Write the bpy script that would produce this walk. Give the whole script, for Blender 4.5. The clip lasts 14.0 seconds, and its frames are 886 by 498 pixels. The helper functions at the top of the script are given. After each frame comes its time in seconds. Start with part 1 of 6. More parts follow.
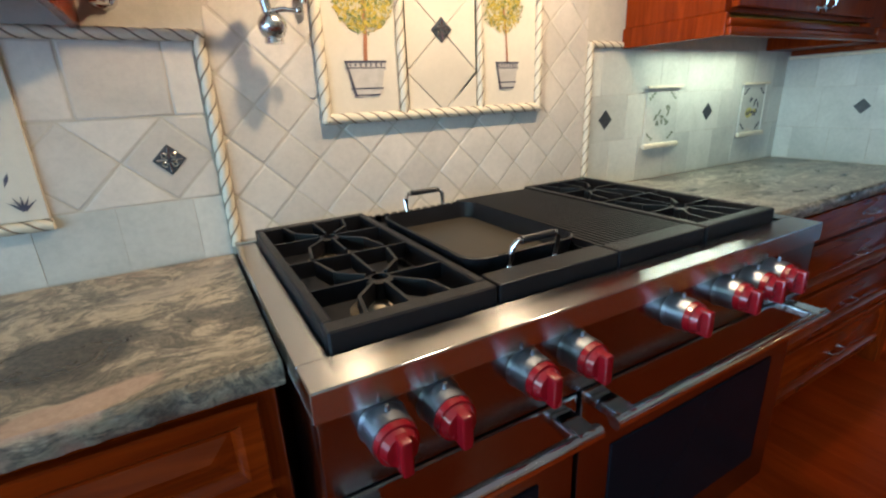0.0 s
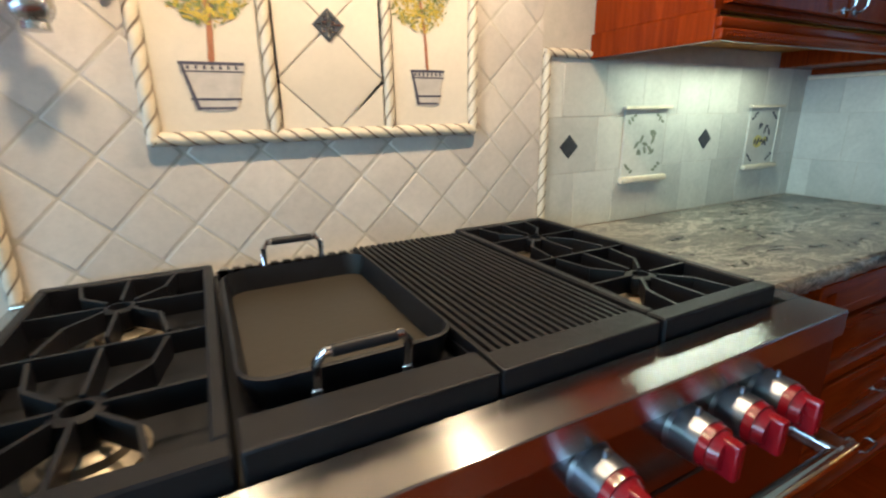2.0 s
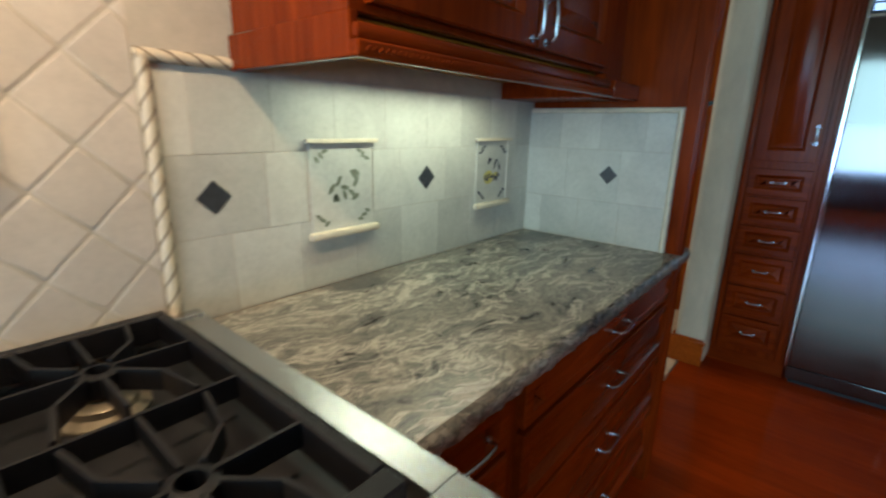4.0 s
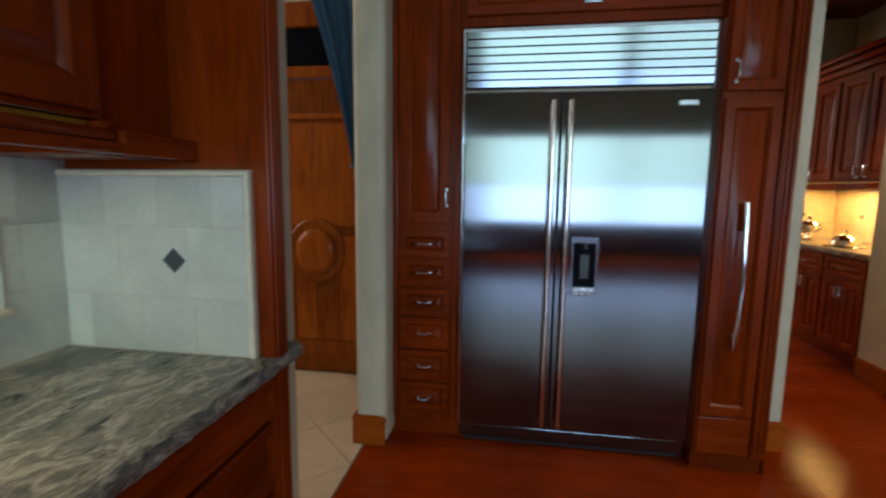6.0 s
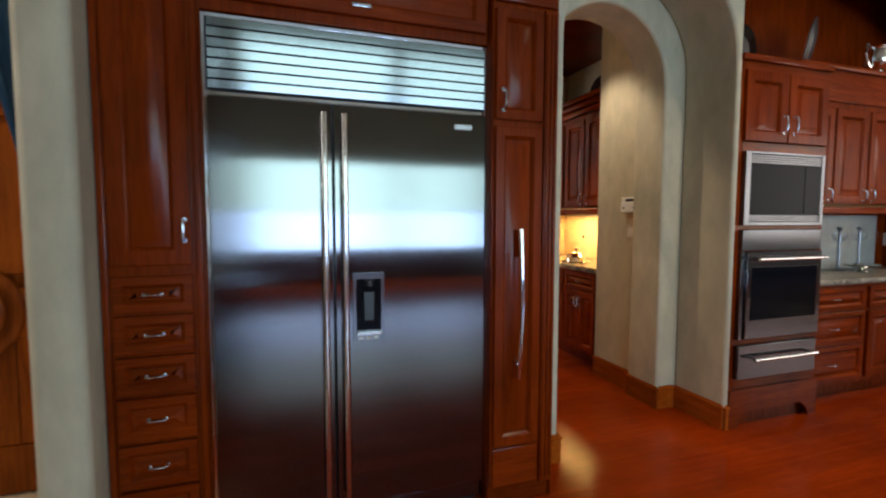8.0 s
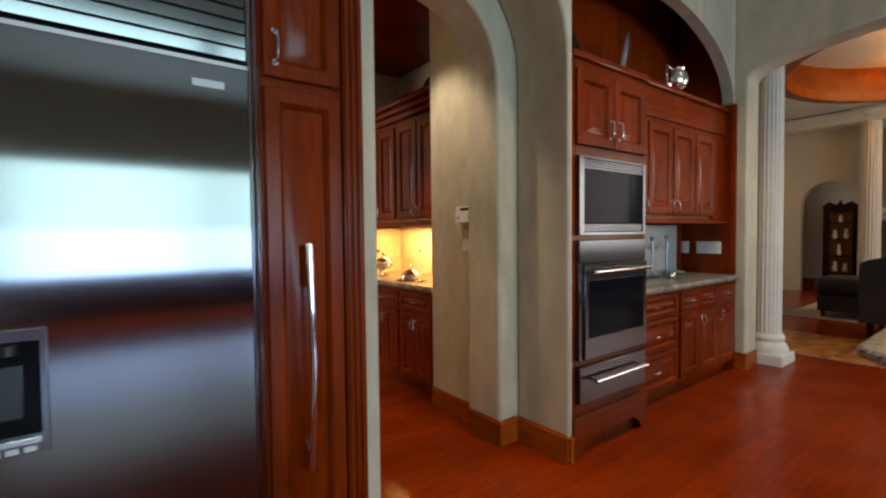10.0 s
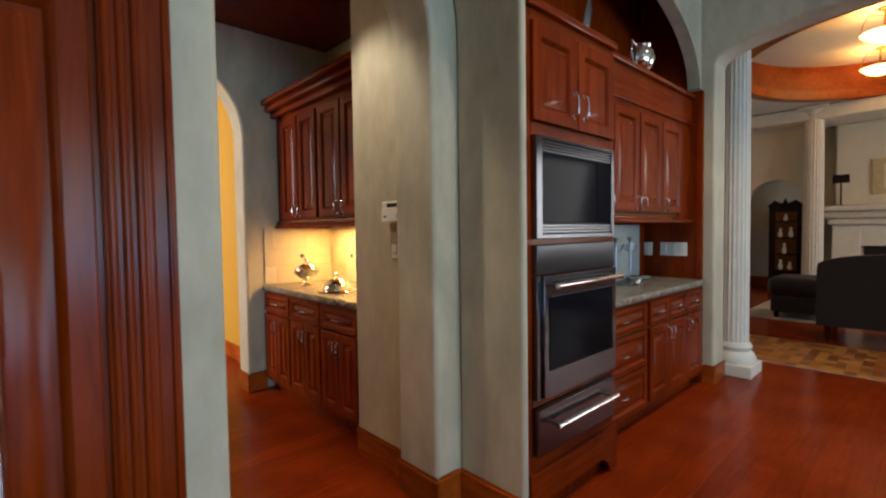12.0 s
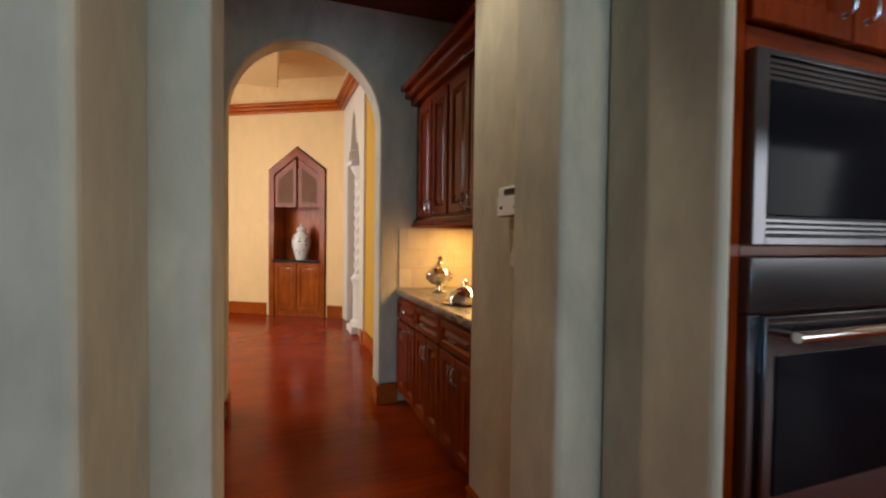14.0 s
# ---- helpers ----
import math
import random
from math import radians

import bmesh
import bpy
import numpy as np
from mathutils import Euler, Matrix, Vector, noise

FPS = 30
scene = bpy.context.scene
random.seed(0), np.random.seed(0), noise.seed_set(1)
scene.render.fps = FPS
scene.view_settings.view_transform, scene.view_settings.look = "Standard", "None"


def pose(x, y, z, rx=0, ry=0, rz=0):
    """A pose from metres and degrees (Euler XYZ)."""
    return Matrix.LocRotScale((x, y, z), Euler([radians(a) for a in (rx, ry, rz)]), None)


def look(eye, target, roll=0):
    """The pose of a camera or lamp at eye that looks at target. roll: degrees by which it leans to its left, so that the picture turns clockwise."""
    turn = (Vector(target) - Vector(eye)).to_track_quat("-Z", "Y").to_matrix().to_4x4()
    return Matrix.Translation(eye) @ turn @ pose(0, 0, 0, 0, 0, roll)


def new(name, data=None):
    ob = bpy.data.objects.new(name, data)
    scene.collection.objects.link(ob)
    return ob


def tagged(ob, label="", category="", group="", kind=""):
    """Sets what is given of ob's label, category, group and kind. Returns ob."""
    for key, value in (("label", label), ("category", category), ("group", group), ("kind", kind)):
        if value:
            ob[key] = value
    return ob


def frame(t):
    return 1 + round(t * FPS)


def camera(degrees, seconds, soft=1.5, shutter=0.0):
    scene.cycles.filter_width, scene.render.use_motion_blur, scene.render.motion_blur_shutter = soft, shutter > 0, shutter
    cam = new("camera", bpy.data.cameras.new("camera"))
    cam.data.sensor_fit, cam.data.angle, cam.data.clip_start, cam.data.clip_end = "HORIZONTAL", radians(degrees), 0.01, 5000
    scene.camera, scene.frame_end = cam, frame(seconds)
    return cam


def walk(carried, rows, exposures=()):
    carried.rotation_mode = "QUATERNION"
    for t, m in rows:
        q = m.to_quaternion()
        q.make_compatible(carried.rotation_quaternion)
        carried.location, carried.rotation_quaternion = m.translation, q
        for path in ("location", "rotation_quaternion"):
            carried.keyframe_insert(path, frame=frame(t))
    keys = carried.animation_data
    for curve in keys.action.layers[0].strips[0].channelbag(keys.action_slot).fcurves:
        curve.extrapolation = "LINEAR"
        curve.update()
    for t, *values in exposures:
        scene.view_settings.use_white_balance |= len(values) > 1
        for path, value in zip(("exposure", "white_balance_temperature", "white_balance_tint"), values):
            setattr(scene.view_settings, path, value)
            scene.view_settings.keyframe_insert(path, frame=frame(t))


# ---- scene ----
cam = camera(88.0, 14.0, 2.2, 0.4)
PATH = [
    (0, (1.377, 1.089, 1.288), (2.297, 2.749, 0.659), -2.5),
    (0.5, (1.437, 1.1, 1.287), (2.368, 2.775, 0.713), -1.9),
    (1, (1.55, 1.175, 1.264), (2.469, 2.87, 0.733), -1.9),
    (1.5, (1.667, 1.262, 1.273), (2.601, 2.938, 0.711), -0.8),
    (2, (1.813, 1.265, 1.28), (2.686, 2.974, 0.718), -1.1),
    (4.5, (2.565, 1.408, 1.336), (4.213, 2.44, 0.87), 1.4),
    (5, (2.748, 1.315, 1.339), (4.526, 2.141, 0.941), 1.0),
    (5.5, (2.878, 1.204, 1.353), (4.762, 1.792, 1.031), 0.7),
    (6, (2.991, 1.15, 1.36), (4.953, 1.449, 1.108), 0.7),
    (6.5, (3.133, 1.169, 1.372), (5.122, 1.169, 1.158), 0.9),
    (7, (3.229, 1.181, 1.371), (5.206, 0.927, 1.199), 0.7),
    (7.5, (3.285, 1.157, 1.372), (5.228, 0.707, 1.226), 0.5),
    (8, (3.371, 1.112, 1.372), (5.264, 0.48, 1.238), 0.1),
    (8.5, (3.512, 0.975, 1.37), (5.358, 0.216, 1.24), 0.2),
    (9, (3.691, 0.86, 1.365), (5.455, -0.076, 1.253), -0.0),
    (11.5, (4.147, 0.243, 1.342), (5.606, -1.124, 1.287), -0.9),
    (12, (4.312, 0.093, 1.37), (5.775, -1.268, 1.293), -0.8),
    (12.5, (4.392, -0.105, 1.343), (5.954, -1.353, 1.285), -0.6),
    (13, (4.462, -0.358, 1.359), (6.187, -1.367, 1.283), 0.2),
    (13.5, (4.554, -0.476, 1.347), (6.377, -1.296, 1.281), 0.8),
    (14, (4.766, -0.552, 1.34), (6.64, -1.248, 1.287), 0.7),
]
walk(cam, [(t, look(eye, target, roll)) for t, eye, target, roll in PATH], [(0, 0.15, 5500, 7), (2, 0.1, 5550, 7), (5, -0.2, 6000, 9), (8, 0.1, 6350, 13), (11.5, 0.15, 6000, 10), (12.5, 0.1, 5600, 8), (13, -0.35, 5600, 9), (13.5, -0.35, 5650, 10), (14, -0.35, 5600, 10)])

# ---- world, sun, lamps ----
world = bpy.data.worlds.new("world")
scene.world = world
world.use_nodes = True
sky = world.node_tree.nodes.new("ShaderNodeTexSky")
sky.sky_type, sky.sun_disc, sky.sun_elevation, sky.sun_rotation = "NISHITA", False, radians(48), radians(250)
world.node_tree.links.new(sky.outputs[0], world.node_tree.nodes["Background"].inputs[0])
world.node_tree.nodes["Background"].inputs[1].default_value = 0.12
SUN = bpy.data.lights.new("sun", "SUN")
SUN.energy, SUN.angle, SUN.color = 3.0, radians(0.5), (1.0, 0.95, 0.86)
sun_ob = new("sun", SUN)
sun_ob.matrix_basis = look((-20, -8, 24), (0, 0, 0))


def lamp(name, kind, place, target, watts, colour, size=0.05, spot=100, size_y=None):
    data = bpy.data.lights.new(name, kind)
    data.energy, data.color = watts, colour
    if kind == "AREA":
        data.size = size
        if size_y:
            data.shape, data.size_y = "RECTANGLE", size_y
    else:
        data.shadow_soft_size = size
    if kind == "SPOT":
        data.spot_size, data.spot_blend = radians(spot), 0.6
    ob = new(name, data)
    ob.matrix_basis = look(place, target)
    return ob


WARM, SKYBLUE, AMBER, GARDEN = (1.0, 0.70, 0.40), (0.48, 0.70, 1.0), (1.0, 0.52, 0.13), (0.60, 0.90, 0.86)
# daylight through the big west and south-west windows
lamp("window_light", "AREA", (-2.95, 0.45, 1.09), (2, 0.45, 1.03), 100, SKYBLUE, 2.9, size_y=0.82)
lamp("window_light", "AREA", (-2.95, 0.45, 2.04), (2, 0.45, 1.98), 76, GARDEN, 2.9, size_y=1.06)
lamp("window_light", "AREA", (-2.95, -2.335, 1.09), (2, -2.335, 1.03), 66, SKYBLUE, 2.13, size_y=0.82)
lamp("window_light", "AREA", (-2.95, -2.335, 2.04), (2, -2.335, 1.98), 46, GARDEN, 2.13, size_y=1.06)
# range hood lamps
lamp("hood_lamp", "SPOT", (1.78, 1.90, 1.93), (1.80, 2.15, 0.9), 29, WARM, 0.03, 140)
lamp("hood_lamp", "SPOT", (2.44, 1.90, 1.93), (2.40, 2.15, 0.9), 29, WARM, 0.03, 140)
# strip lights under the wall cabinets
lamp("cabinet_strip_light", "AREA", (3.35, 2.22, 1.425), (3.35, 2.22, 0), 2.6, (0.95, 1.0, 0.70), 0.7, size_y=0.04)
lamp("pantry_strip_light", "AREA", (7.55, -1.95, 1.410), (7.55, -1.95, 0), 21, AMBER, 1.2, size_y=0.05)
# ceiling cans over the kitchen and one in the pantry passage
CANS = ((4.2, -1.6), (4.5, -3.3))
lamp("can_light", "SPOT", (6.62, -0.80, 3.07), (6.45, -1.45, 1.3), 64, (1.0, 0.82, 0.58), 0.05, 62)
for x, y in CANS:
    lamp("can_light", "SPOT", (x, y, 3.86), (x, y, 0), 130, (1.0, 0.78, 0.52), 0.05, 104)
# added fill lamps inside the breakfast room and the family room; neither has a window
lamp("breakfast_fill_light", "AREA", (10.6, 2.4, 2.1), (11.2, -0.8, 1.3), 195, (1.0, 0.93, 0.80), 2.2, size_y=2.2)
lamp("family_fill_light", "AREA", (0.6, -9.0, 2.0), (5, -9.0, 1.2), 115, (1.0, 0.92, 0.80), 3.0, size_y=2.0)
# added fill lamp before the hall's closed end wall, in place of unseen daylight
lamp("hall_fill_light", "AREA", (5.3, 4.95, 1.9), (5.3, 2, 0.9), 44, (1.0, 0.94, 0.84), 1.4, size_y=1.8)
# amber bowl lamps of the family room
for x, y in ((4.84, -8.7), (5.0, -10.6)):
    lamp("bowl_lamp_light", "POINT", (x, y, 4.05), (x, y, 0), 20, AMBER, 0.12)


# ---- materials ----
def nodes_of(name):
    m = bpy.data.materials.new(name)
    m.use_nodes = True
    return m, m.node_tree.nodes, m.node_tree.links, m.node_tree.nodes["Principled BSDF"]


def coords(n, l, scale=(1, 1, 1), world_space=False):
    tc, mp = n.new("ShaderNodeTexCoord"), n.new("ShaderNodeMapping")
    if world_space:
        geo = n.new("ShaderNodeNewGeometry")
        l.new(geo.outputs["Position"], mp.inputs[0])
    else:
        l.new(tc.outputs["Object"], mp.inputs[0])
    mp.inputs["Scale"].default_value = scale
    return mp.outputs[0]


def noise_tex(n, l, vec, scale, detail=6, rough=0.6, dist=0.0):
    t = n.new("ShaderNodeTexNoise")
    l.new(vec, t.inputs["Vector"])
    t.inputs["Scale"].default_value, t.inputs["Detail"].default_value = scale, detail
    t.inputs["Roughness"].default_value, t.inputs["Distortion"].default_value = rough, dist
    return t.outputs["Fac"]


def ramp(n, l, fac, stops):
    r = n.new("ShaderNodeValToRGB")
    while len(r.color_ramp.elements) < len(stops):
        r.color_ramp.elements.new(0.5)
    for e, (p, c) in zip(r.color_ramp.elements, stops):
        e.position, e.color = p, (*c, 1)
    l.new(fac, r.inputs[0])
    return r.outputs[0]


def mix(n, l, fac, a, b, how="MIX"):
    m = n.new("ShaderNodeMix")
    m.data_type, m.blend_type = "RGBA", how
    for sock, v in ((m.inputs[0], fac), (m.inputs[6], a), (m.inputs[7], b)):
        if isinstance(v, (int, float)):
            sock.default_value = v
        elif isinstance(v, tuple):
            sock.default_value = (*v, 1)
        else:
            l.new(v, sock)
    return m.outputs[2]


def bump(n, l, fac, b, strength=0.2, dist=0.01):
    u = n.new("ShaderNodeBump")
    u.inputs["Strength"].default_value, u.inputs["Distance"].default_value = strength, dist
    l.new(fac, u.inputs["Height"])
    l.new(u.outputs[0], b.inputs["Normal"])


def rough_from(n, l, fac, b, lo, hi):
    mr = n.new("ShaderNodeMapRange")
    mr.inputs["To Min"].default_value, mr.inputs["To Max"].default_value = lo, hi
    l.new(fac, mr.inputs["Value"])
    l.new(mr.outputs[0], b.inputs["Roughness"])


def wood(name, dark, light, axis="z", rough=0.20, coat=0.0, world_space=False, rand=0.25, clouds=0.35, gloss=0.15):
    m, n, l, b = nodes_of(name)
    stretch = {"x": (1.2, 14, 14), "y": (14, 1.2, 14), "z": (14, 14, 1.2)}[axis]
    v = coords(n, l, stretch, world_space)
    grain = noise_tex(n, l, v, 2.2, 9, 0.62, 1.2)
    v2 = coords(n, l, (1, 1, 1), world_space)
    cloud = noise_tex(n, l, v2, 2.3, 3, 0.5)
    col = ramp(n, l, grain, ((0.30, dark), (0.72, light)))
    col = mix(n, l, clouds, col, ramp(n, l, cloud, ((0.35, dark), (0.65, light))))
    info = n.new("ShaderNodeObjectInfo")
    hsv = n.new("ShaderNodeHueSaturation")
    mr = n.new("ShaderNodeMapRange")
    mr.inputs["To Min"].default_value, mr.inputs["To Max"].default_value = 1 - rand, 1 + rand
    l.new(info.outputs["Random"], mr.inputs["Value"])
    l.new(mr.outputs[0], hsv.inputs["Value"])
    l.new(col, hsv.inputs["Color"])
    l.new(hsv.outputs[0], b.inputs["Base Color"])
    rough_from(n, l, cloud, b, rough - 0.15 * clouds, rough + 0.26 * clouds)
    b.inputs["Coat Weight"].default_value, b.inputs["Coat Roughness"].default_value = coat, 0.10
    b.inputs["Specular IOR Level"].default_value = gloss
    bump(n, l, grain, b, 0.03, 0.004)
    return m


def plain(name, colour, rough=0.5, metal=0.0, vary=0.12, scale=6, bumpy=0.05, coat=0.0):
    m, n, l, b = nodes_of(name)
    v = coords(n, l)
    big, fine = noise_tex(n, l, v, scale, 4), noise_tex(n, l, v, scale * 14, 3)
    lo, hi = tuple(c * (1 - vary) for c in colour), tuple(min(1, c * (1 + vary)) for c in colour)
    l.new(mix(n, l, 0.3, ramp(n, l, big, ((0.3, lo), (0.7, hi))), ramp(n, l, fine, ((0.3, lo), (0.7, hi)))), b.inputs["Base Color"])
    b.inputs["Metallic"].default_value = metal
    rough_from(n, l, big, b, max(0.02, rough - 0.05), min(1, rough + 0.07))
    b.inputs["Coat Weight"].default_value = coat
    if bumpy:
        bump(n, l, fine, b, bumpy, 0.004)
    return m


def plaster(name, colour, vary=0.20):
    m, n, l, b = nodes_of(name)
    v = coords(n, l, (1, 1, 0.45), True)
    cloud, mid = noise_tex(n, l, v, 1.7, 5, 0.6, 0.6), noise_tex(n, l, v, 9, 6, 0.65)
    trowel = noise_tex(n, l, coords(n, l, (1, 1, 0.25), True), 46, 3, 0.5)
    lo, hi = tuple(c * (1 - vary) for c in colour), tuple(min(1, c * (1 + vary)) for c in colour)
    col = mix(n, l, 0.4, ramp(n, l, cloud, ((0.3, lo), (0.7, hi))), ramp(n, l, mid, ((0.3, lo), (0.7, hi))))
    l.new(col, b.inputs["Base Color"])
    rough_from(n, l, mid, b, 0.55, 0.8)
    bump(n, l, mix(n, l, 0.5, mid, trowel), b, 0.12, 0.008)
    return m


def brushed(name, colour, rough, spin, aniso=0.9):
    """Brushed steel; spin: the axis round which the reflections are drawn out."""
    m, n, l, b = nodes_of(name)
    smudge = noise_tex(n, l, coords(n, l), 3.5, 5, 0.6)
    hair = noise_tex(n, l, coords(n, l, {"X": (1.5, 300, 300), "Z": (300, 300, 1.5)}[spin]), 1.0, 2, 0.5)
    lo, hi = tuple(c * 0.90 for c in colour), colour
    l.new(mix(n, l, 0.4, ramp(n, l, smudge, ((0.3, lo), (0.7, hi))), ramp(n, l, hair, ((0.3, lo), (0.7, hi)))), b.inputs["Base Color"])
    b.inputs["Metallic"].default_value, b.inputs["Anisotropic"].default_value = 1, aniso
    tan = n.new("ShaderNodeTangent")
    tan.direction_type, tan.axis = "RADIAL", spin
    l.new(tan.outputs[0], b.inputs["Tangent"])
    rough_from(n, l, smudge, b, rough - 0.02, rough + 0.03)
    return m


def granite_mat(name="granite", stretch=2.5, clouds=0.40, tint=(1.0, 1.0, 1.0)):
    """Grey-tan granite with dark ovals, pink clouds and pale flowing veins; stretch: how far the veins are drawn out."""
    m, n, l, b = nodes_of(name)
    v = coords(n, l, (1, 1, 1), True)
    warp = n.new("ShaderNodeTexNoise")
    l.new(v, warp.inputs["Vector"])
    warp.inputs["Scale"].default_value, warp.inputs["Detail"].default_value = 3.2, 4
    bent = n.new("ShaderNodeVectorMath")
    bent.operation = "MULTIPLY_ADD"
    l.new(warp.outputs["Color"], bent.inputs[0])
    bent.inputs[1].default_value = (0.30, 0.30, 0.30)
    l.new(v, bent.inputs[2])
    flow = n.new("ShaderNodeMapping")
    l.new(bent.outputs[0], flow.inputs[0])
    flow.inputs["Rotation"].default_value, flow.inputs["Scale"].default_value = (0, 0, radians(24)), (0.8, stretch, stretch)
    flow = flow.outputs[0]
    body = noise_tex(n, l, flow, 6.5, 12, 0.74, 0.6)
    vein = noise_tex(n, l, flow, 3.0, 9, 0.66, 0.8)
    thin = noise_tex(n, l, flow, 8.5, 8, 0.70, 0.5)
    oval = noise_tex(n, l, coords(n, l, (1.0, 1.5, 1.5), True), 2.15, 5, 0.55, 0.25)
    pink = noise_tex(n, l, flow, 1.9, 6, 0.60, 0.2)
    speck = noise_tex(n, l, v, 120, 5, 0.8)
    base = ramp(n, l, body, ((0.40, (0.024, 0.025, 0.026)), (0.465, (0.125, 0.118, 0.102)), (0.52, (0.245, 0.23, 0.185)), (0.56, (0.060, 0.060, 0.056)), (0.62, (0.38, 0.35, 0.28))))
    base = mix(n, l, ramp(n, l, pink, ((0.56, (0, 0, 0)), (0.62, (clouds,) * 3))), base, (0.38, 0.30, 0.245))
    base = mix(n, l, ramp(n, l, vein, ((0.455, (0, 0, 0)), (0.495, (0.85, 0.85, 0.85)), (0.53, (0, 0, 0)))), base, (0.52, 0.47, 0.39))
    base = mix(n, l, ramp(n, l, thin, ((0.46, (0, 0, 0)), (0.50, (0.75, 0.75, 0.75)), (0.53, (0, 0, 0)))), base, (0.045, 0.044, 0.046))
    base = mix(n, l, ramp(n, l, oval, ((0.615, (0, 0, 0)), (0.66, (0.75, 0.75, 0.75)))), base, (0.030, 0.032, 0.036))
    for cx, cy, rx, ry, turn, colour, strength in ((1.19, 1.975, 0.115, 0.125, 20, (0.020, 0.021, 0.024), 0.95), (1.195, 1.80, 0.12, 0.055, 25, (0.43, 0.32, 0.27), 0.85), (1.33, 2.20, 0.17, 0.07, 30, (0.36, 0.33, 0.30), 0.6)):
        # a knot in the stone: an uneven oval of another mineral
        spot = n.new("ShaderNodeMapping")
        spot.vector_type = "TEXTURE"
        l.new(bent.outputs[0], spot.inputs[0])
        spot.inputs["Location"].default_value = (cx + 0.15, cy + 0.15, 0.922 + 0.15)
        spot.inputs["Rotation"].default_value = (0, 0, radians(turn))
        spot.inputs["Scale"].default_value = (rx, ry, 0.5)
        far = n.new("ShaderNodeVectorMath")
        far.operation = "LENGTH"
        l.new(spot.outputs[0], far.inputs[0])
        edge = n.new("ShaderNodeMath")
        edge.operation = "MULTIPLY_ADD"
        edge.use_clamp = True
        l.new(body, edge.inputs[0])
        edge.inputs[1].default_value = 0.5
        l.new(far.outputs["Value"], edge.inputs[2])
        edge.use_clamp = False
        base = mix(n, l, ramp(n, l, edge.outputs[0], ((0.0, (strength,) * 3), (0.80, (strength,) * 3), (0.99, (0, 0, 0)))), base, colour)
    base = mix(n, l, 0.17, base, ramp(n, l, speck, ((0.40, (0.02, 0.02, 0.023)), (0.62, (0.46, 0.42, 0.35)))))
    l.new(mix(n, l, 1.0, base, tint, "MULTIPLY"), b.inputs["Base Color"])
    rough_from(n, l, body, b, 0.22, 0.36)
    b.inputs["Specular IOR Level"].default_value = 0.3
    bump(n, l, speck, b, 0.03, 0.002)
    return m


def tile_mat(name, colour, vary=0.10):
    m, n, l, b = nodes_of(name)
    v = coords(n, l, (1, 1, 1), True)
    cloud, fine = noise_tex(n, l, v, 7, 6, 0.6, 0.5), noise_tex(n, l, v, 60, 4, 0.7)
    lo, hi = tuple(c * (1 - vary) for c in colour), tuple(min(1, c * (1 + vary * 0.6)) for c in colour)
    col = mix(n, l, 0.35, ramp(n, l, cloud, ((0.32, lo), (0.68, hi))), ramp(n, l, fine, ((0.3, lo), (0.6, hi))))
    info, hsv, mr = n.new("ShaderNodeObjectInfo"), n.new("ShaderNodeHueSaturation"), n.new("ShaderNodeMapRange")
    mr.inputs["To Min"].default_value, mr.inputs["To Max"].default_value = 0.86, 1.08
    l.new(info.outputs["Random"], mr.inputs["Value"])
    l.new(mr.outputs[0], hsv.inputs["Value"])
    l.new(col, hsv.inputs["Color"])
    l.new(hsv.outputs[0], b.inputs["Base Color"])
    rough_from(n, l, cloud, b, 0.38, 0.6)
    bump(n, l, mix(n, l, 0.5, cloud, fine), b, 0.18, 0.006)
    return m


def mosaic_mat():
    """Inlaid wood blocks, each of its own tone."""
    m, n, l, b = nodes_of("mosaic_floor")
    geo = n.new("ShaderNodeNewGeometry")
    grain = noise_tex(n, l, coords(n, l, (4, 30, 4), True), 3, 6, 0.6)
    tone = ramp(n, l, geo.outputs["Random Per Island"], ((0.1, (0.18, 0.040, 0.005)), (0.5, (0.48, 0.15, 0.018)), (0.9, (0.66, 0.28, 0.05))))
    l.new(mix(n, l, 0.2, tone, ramp(n, l, grain, ((0.35, (0.10, 0.03, 0.005)), (0.65, (0.55, 0.24, 0.05))))), b.inputs["Base Color"])
    b.inputs["Roughness"].default_value = 0.28
    return m


def glow(name, colour, strength):
    m, n, l, b = nodes_of(name)
    b.inputs["Base Color"].default_value = (*colour, 1)
    b.inputs["Emission Color"].default_value = (*colour, 1)
    b.inputs["Emission Strength"].default_value = strength
    return m


CHERRY = wood("cherry_wood", (0.084, 0.0090, 0.0006), (0.258, 0.034, 0.0016), rough=0.21, rand=0.12, gloss=0.16)
CHERRY_H = wood("cherry_wood_across", (0.084, 0.0090, 0.0006), (0.258, 0.034, 0.0016), "x", 0.21, rand=0.12, gloss=0.20)
OAK_DOOR = wood("stained_door_wood", (0.13, 0.024, 0.003), (0.39, 0.095, 0.009))
BASE_WOOD = wood("baseboard_wood", (0.19, 0.034, 0.003), (0.44, 0.098, 0.008), "x", world_space=True)
FLOORWOOD = wood("floor_wood", (0.170, 0.0165, 0.0011), (0.305, 0.037, 0.0022), "y", 0.15, 0.0, True, 0.12, 0.45, 0.08)
# cabinet undersides: the strip light's yellow glow is put into the wood colour
LIT_UNDERSIDE = wood("lit_underside_wood", (0.20, 0.080, 0.006), (0.32, 0.150, 0.014), "x", 0.4)
DARKWOOD = wood("dark_wood", (0.012, 0.006, 0.004), (0.035, 0.016, 0.010))
PLASTER = plaster("grey_green_plaster", (0.52, 0.472, 0.345), 0.32)
YELLOW = plaster("yellow_plaster", (0.72, 0.49, 0.21), 0.10)
OCHRE = plaster("ochre_plaster", (0.52, 0.29, 0.016), 0.10)
CREAM = plaster("cream_plaster", (0.62, 0.56, 0.44), 0.08)
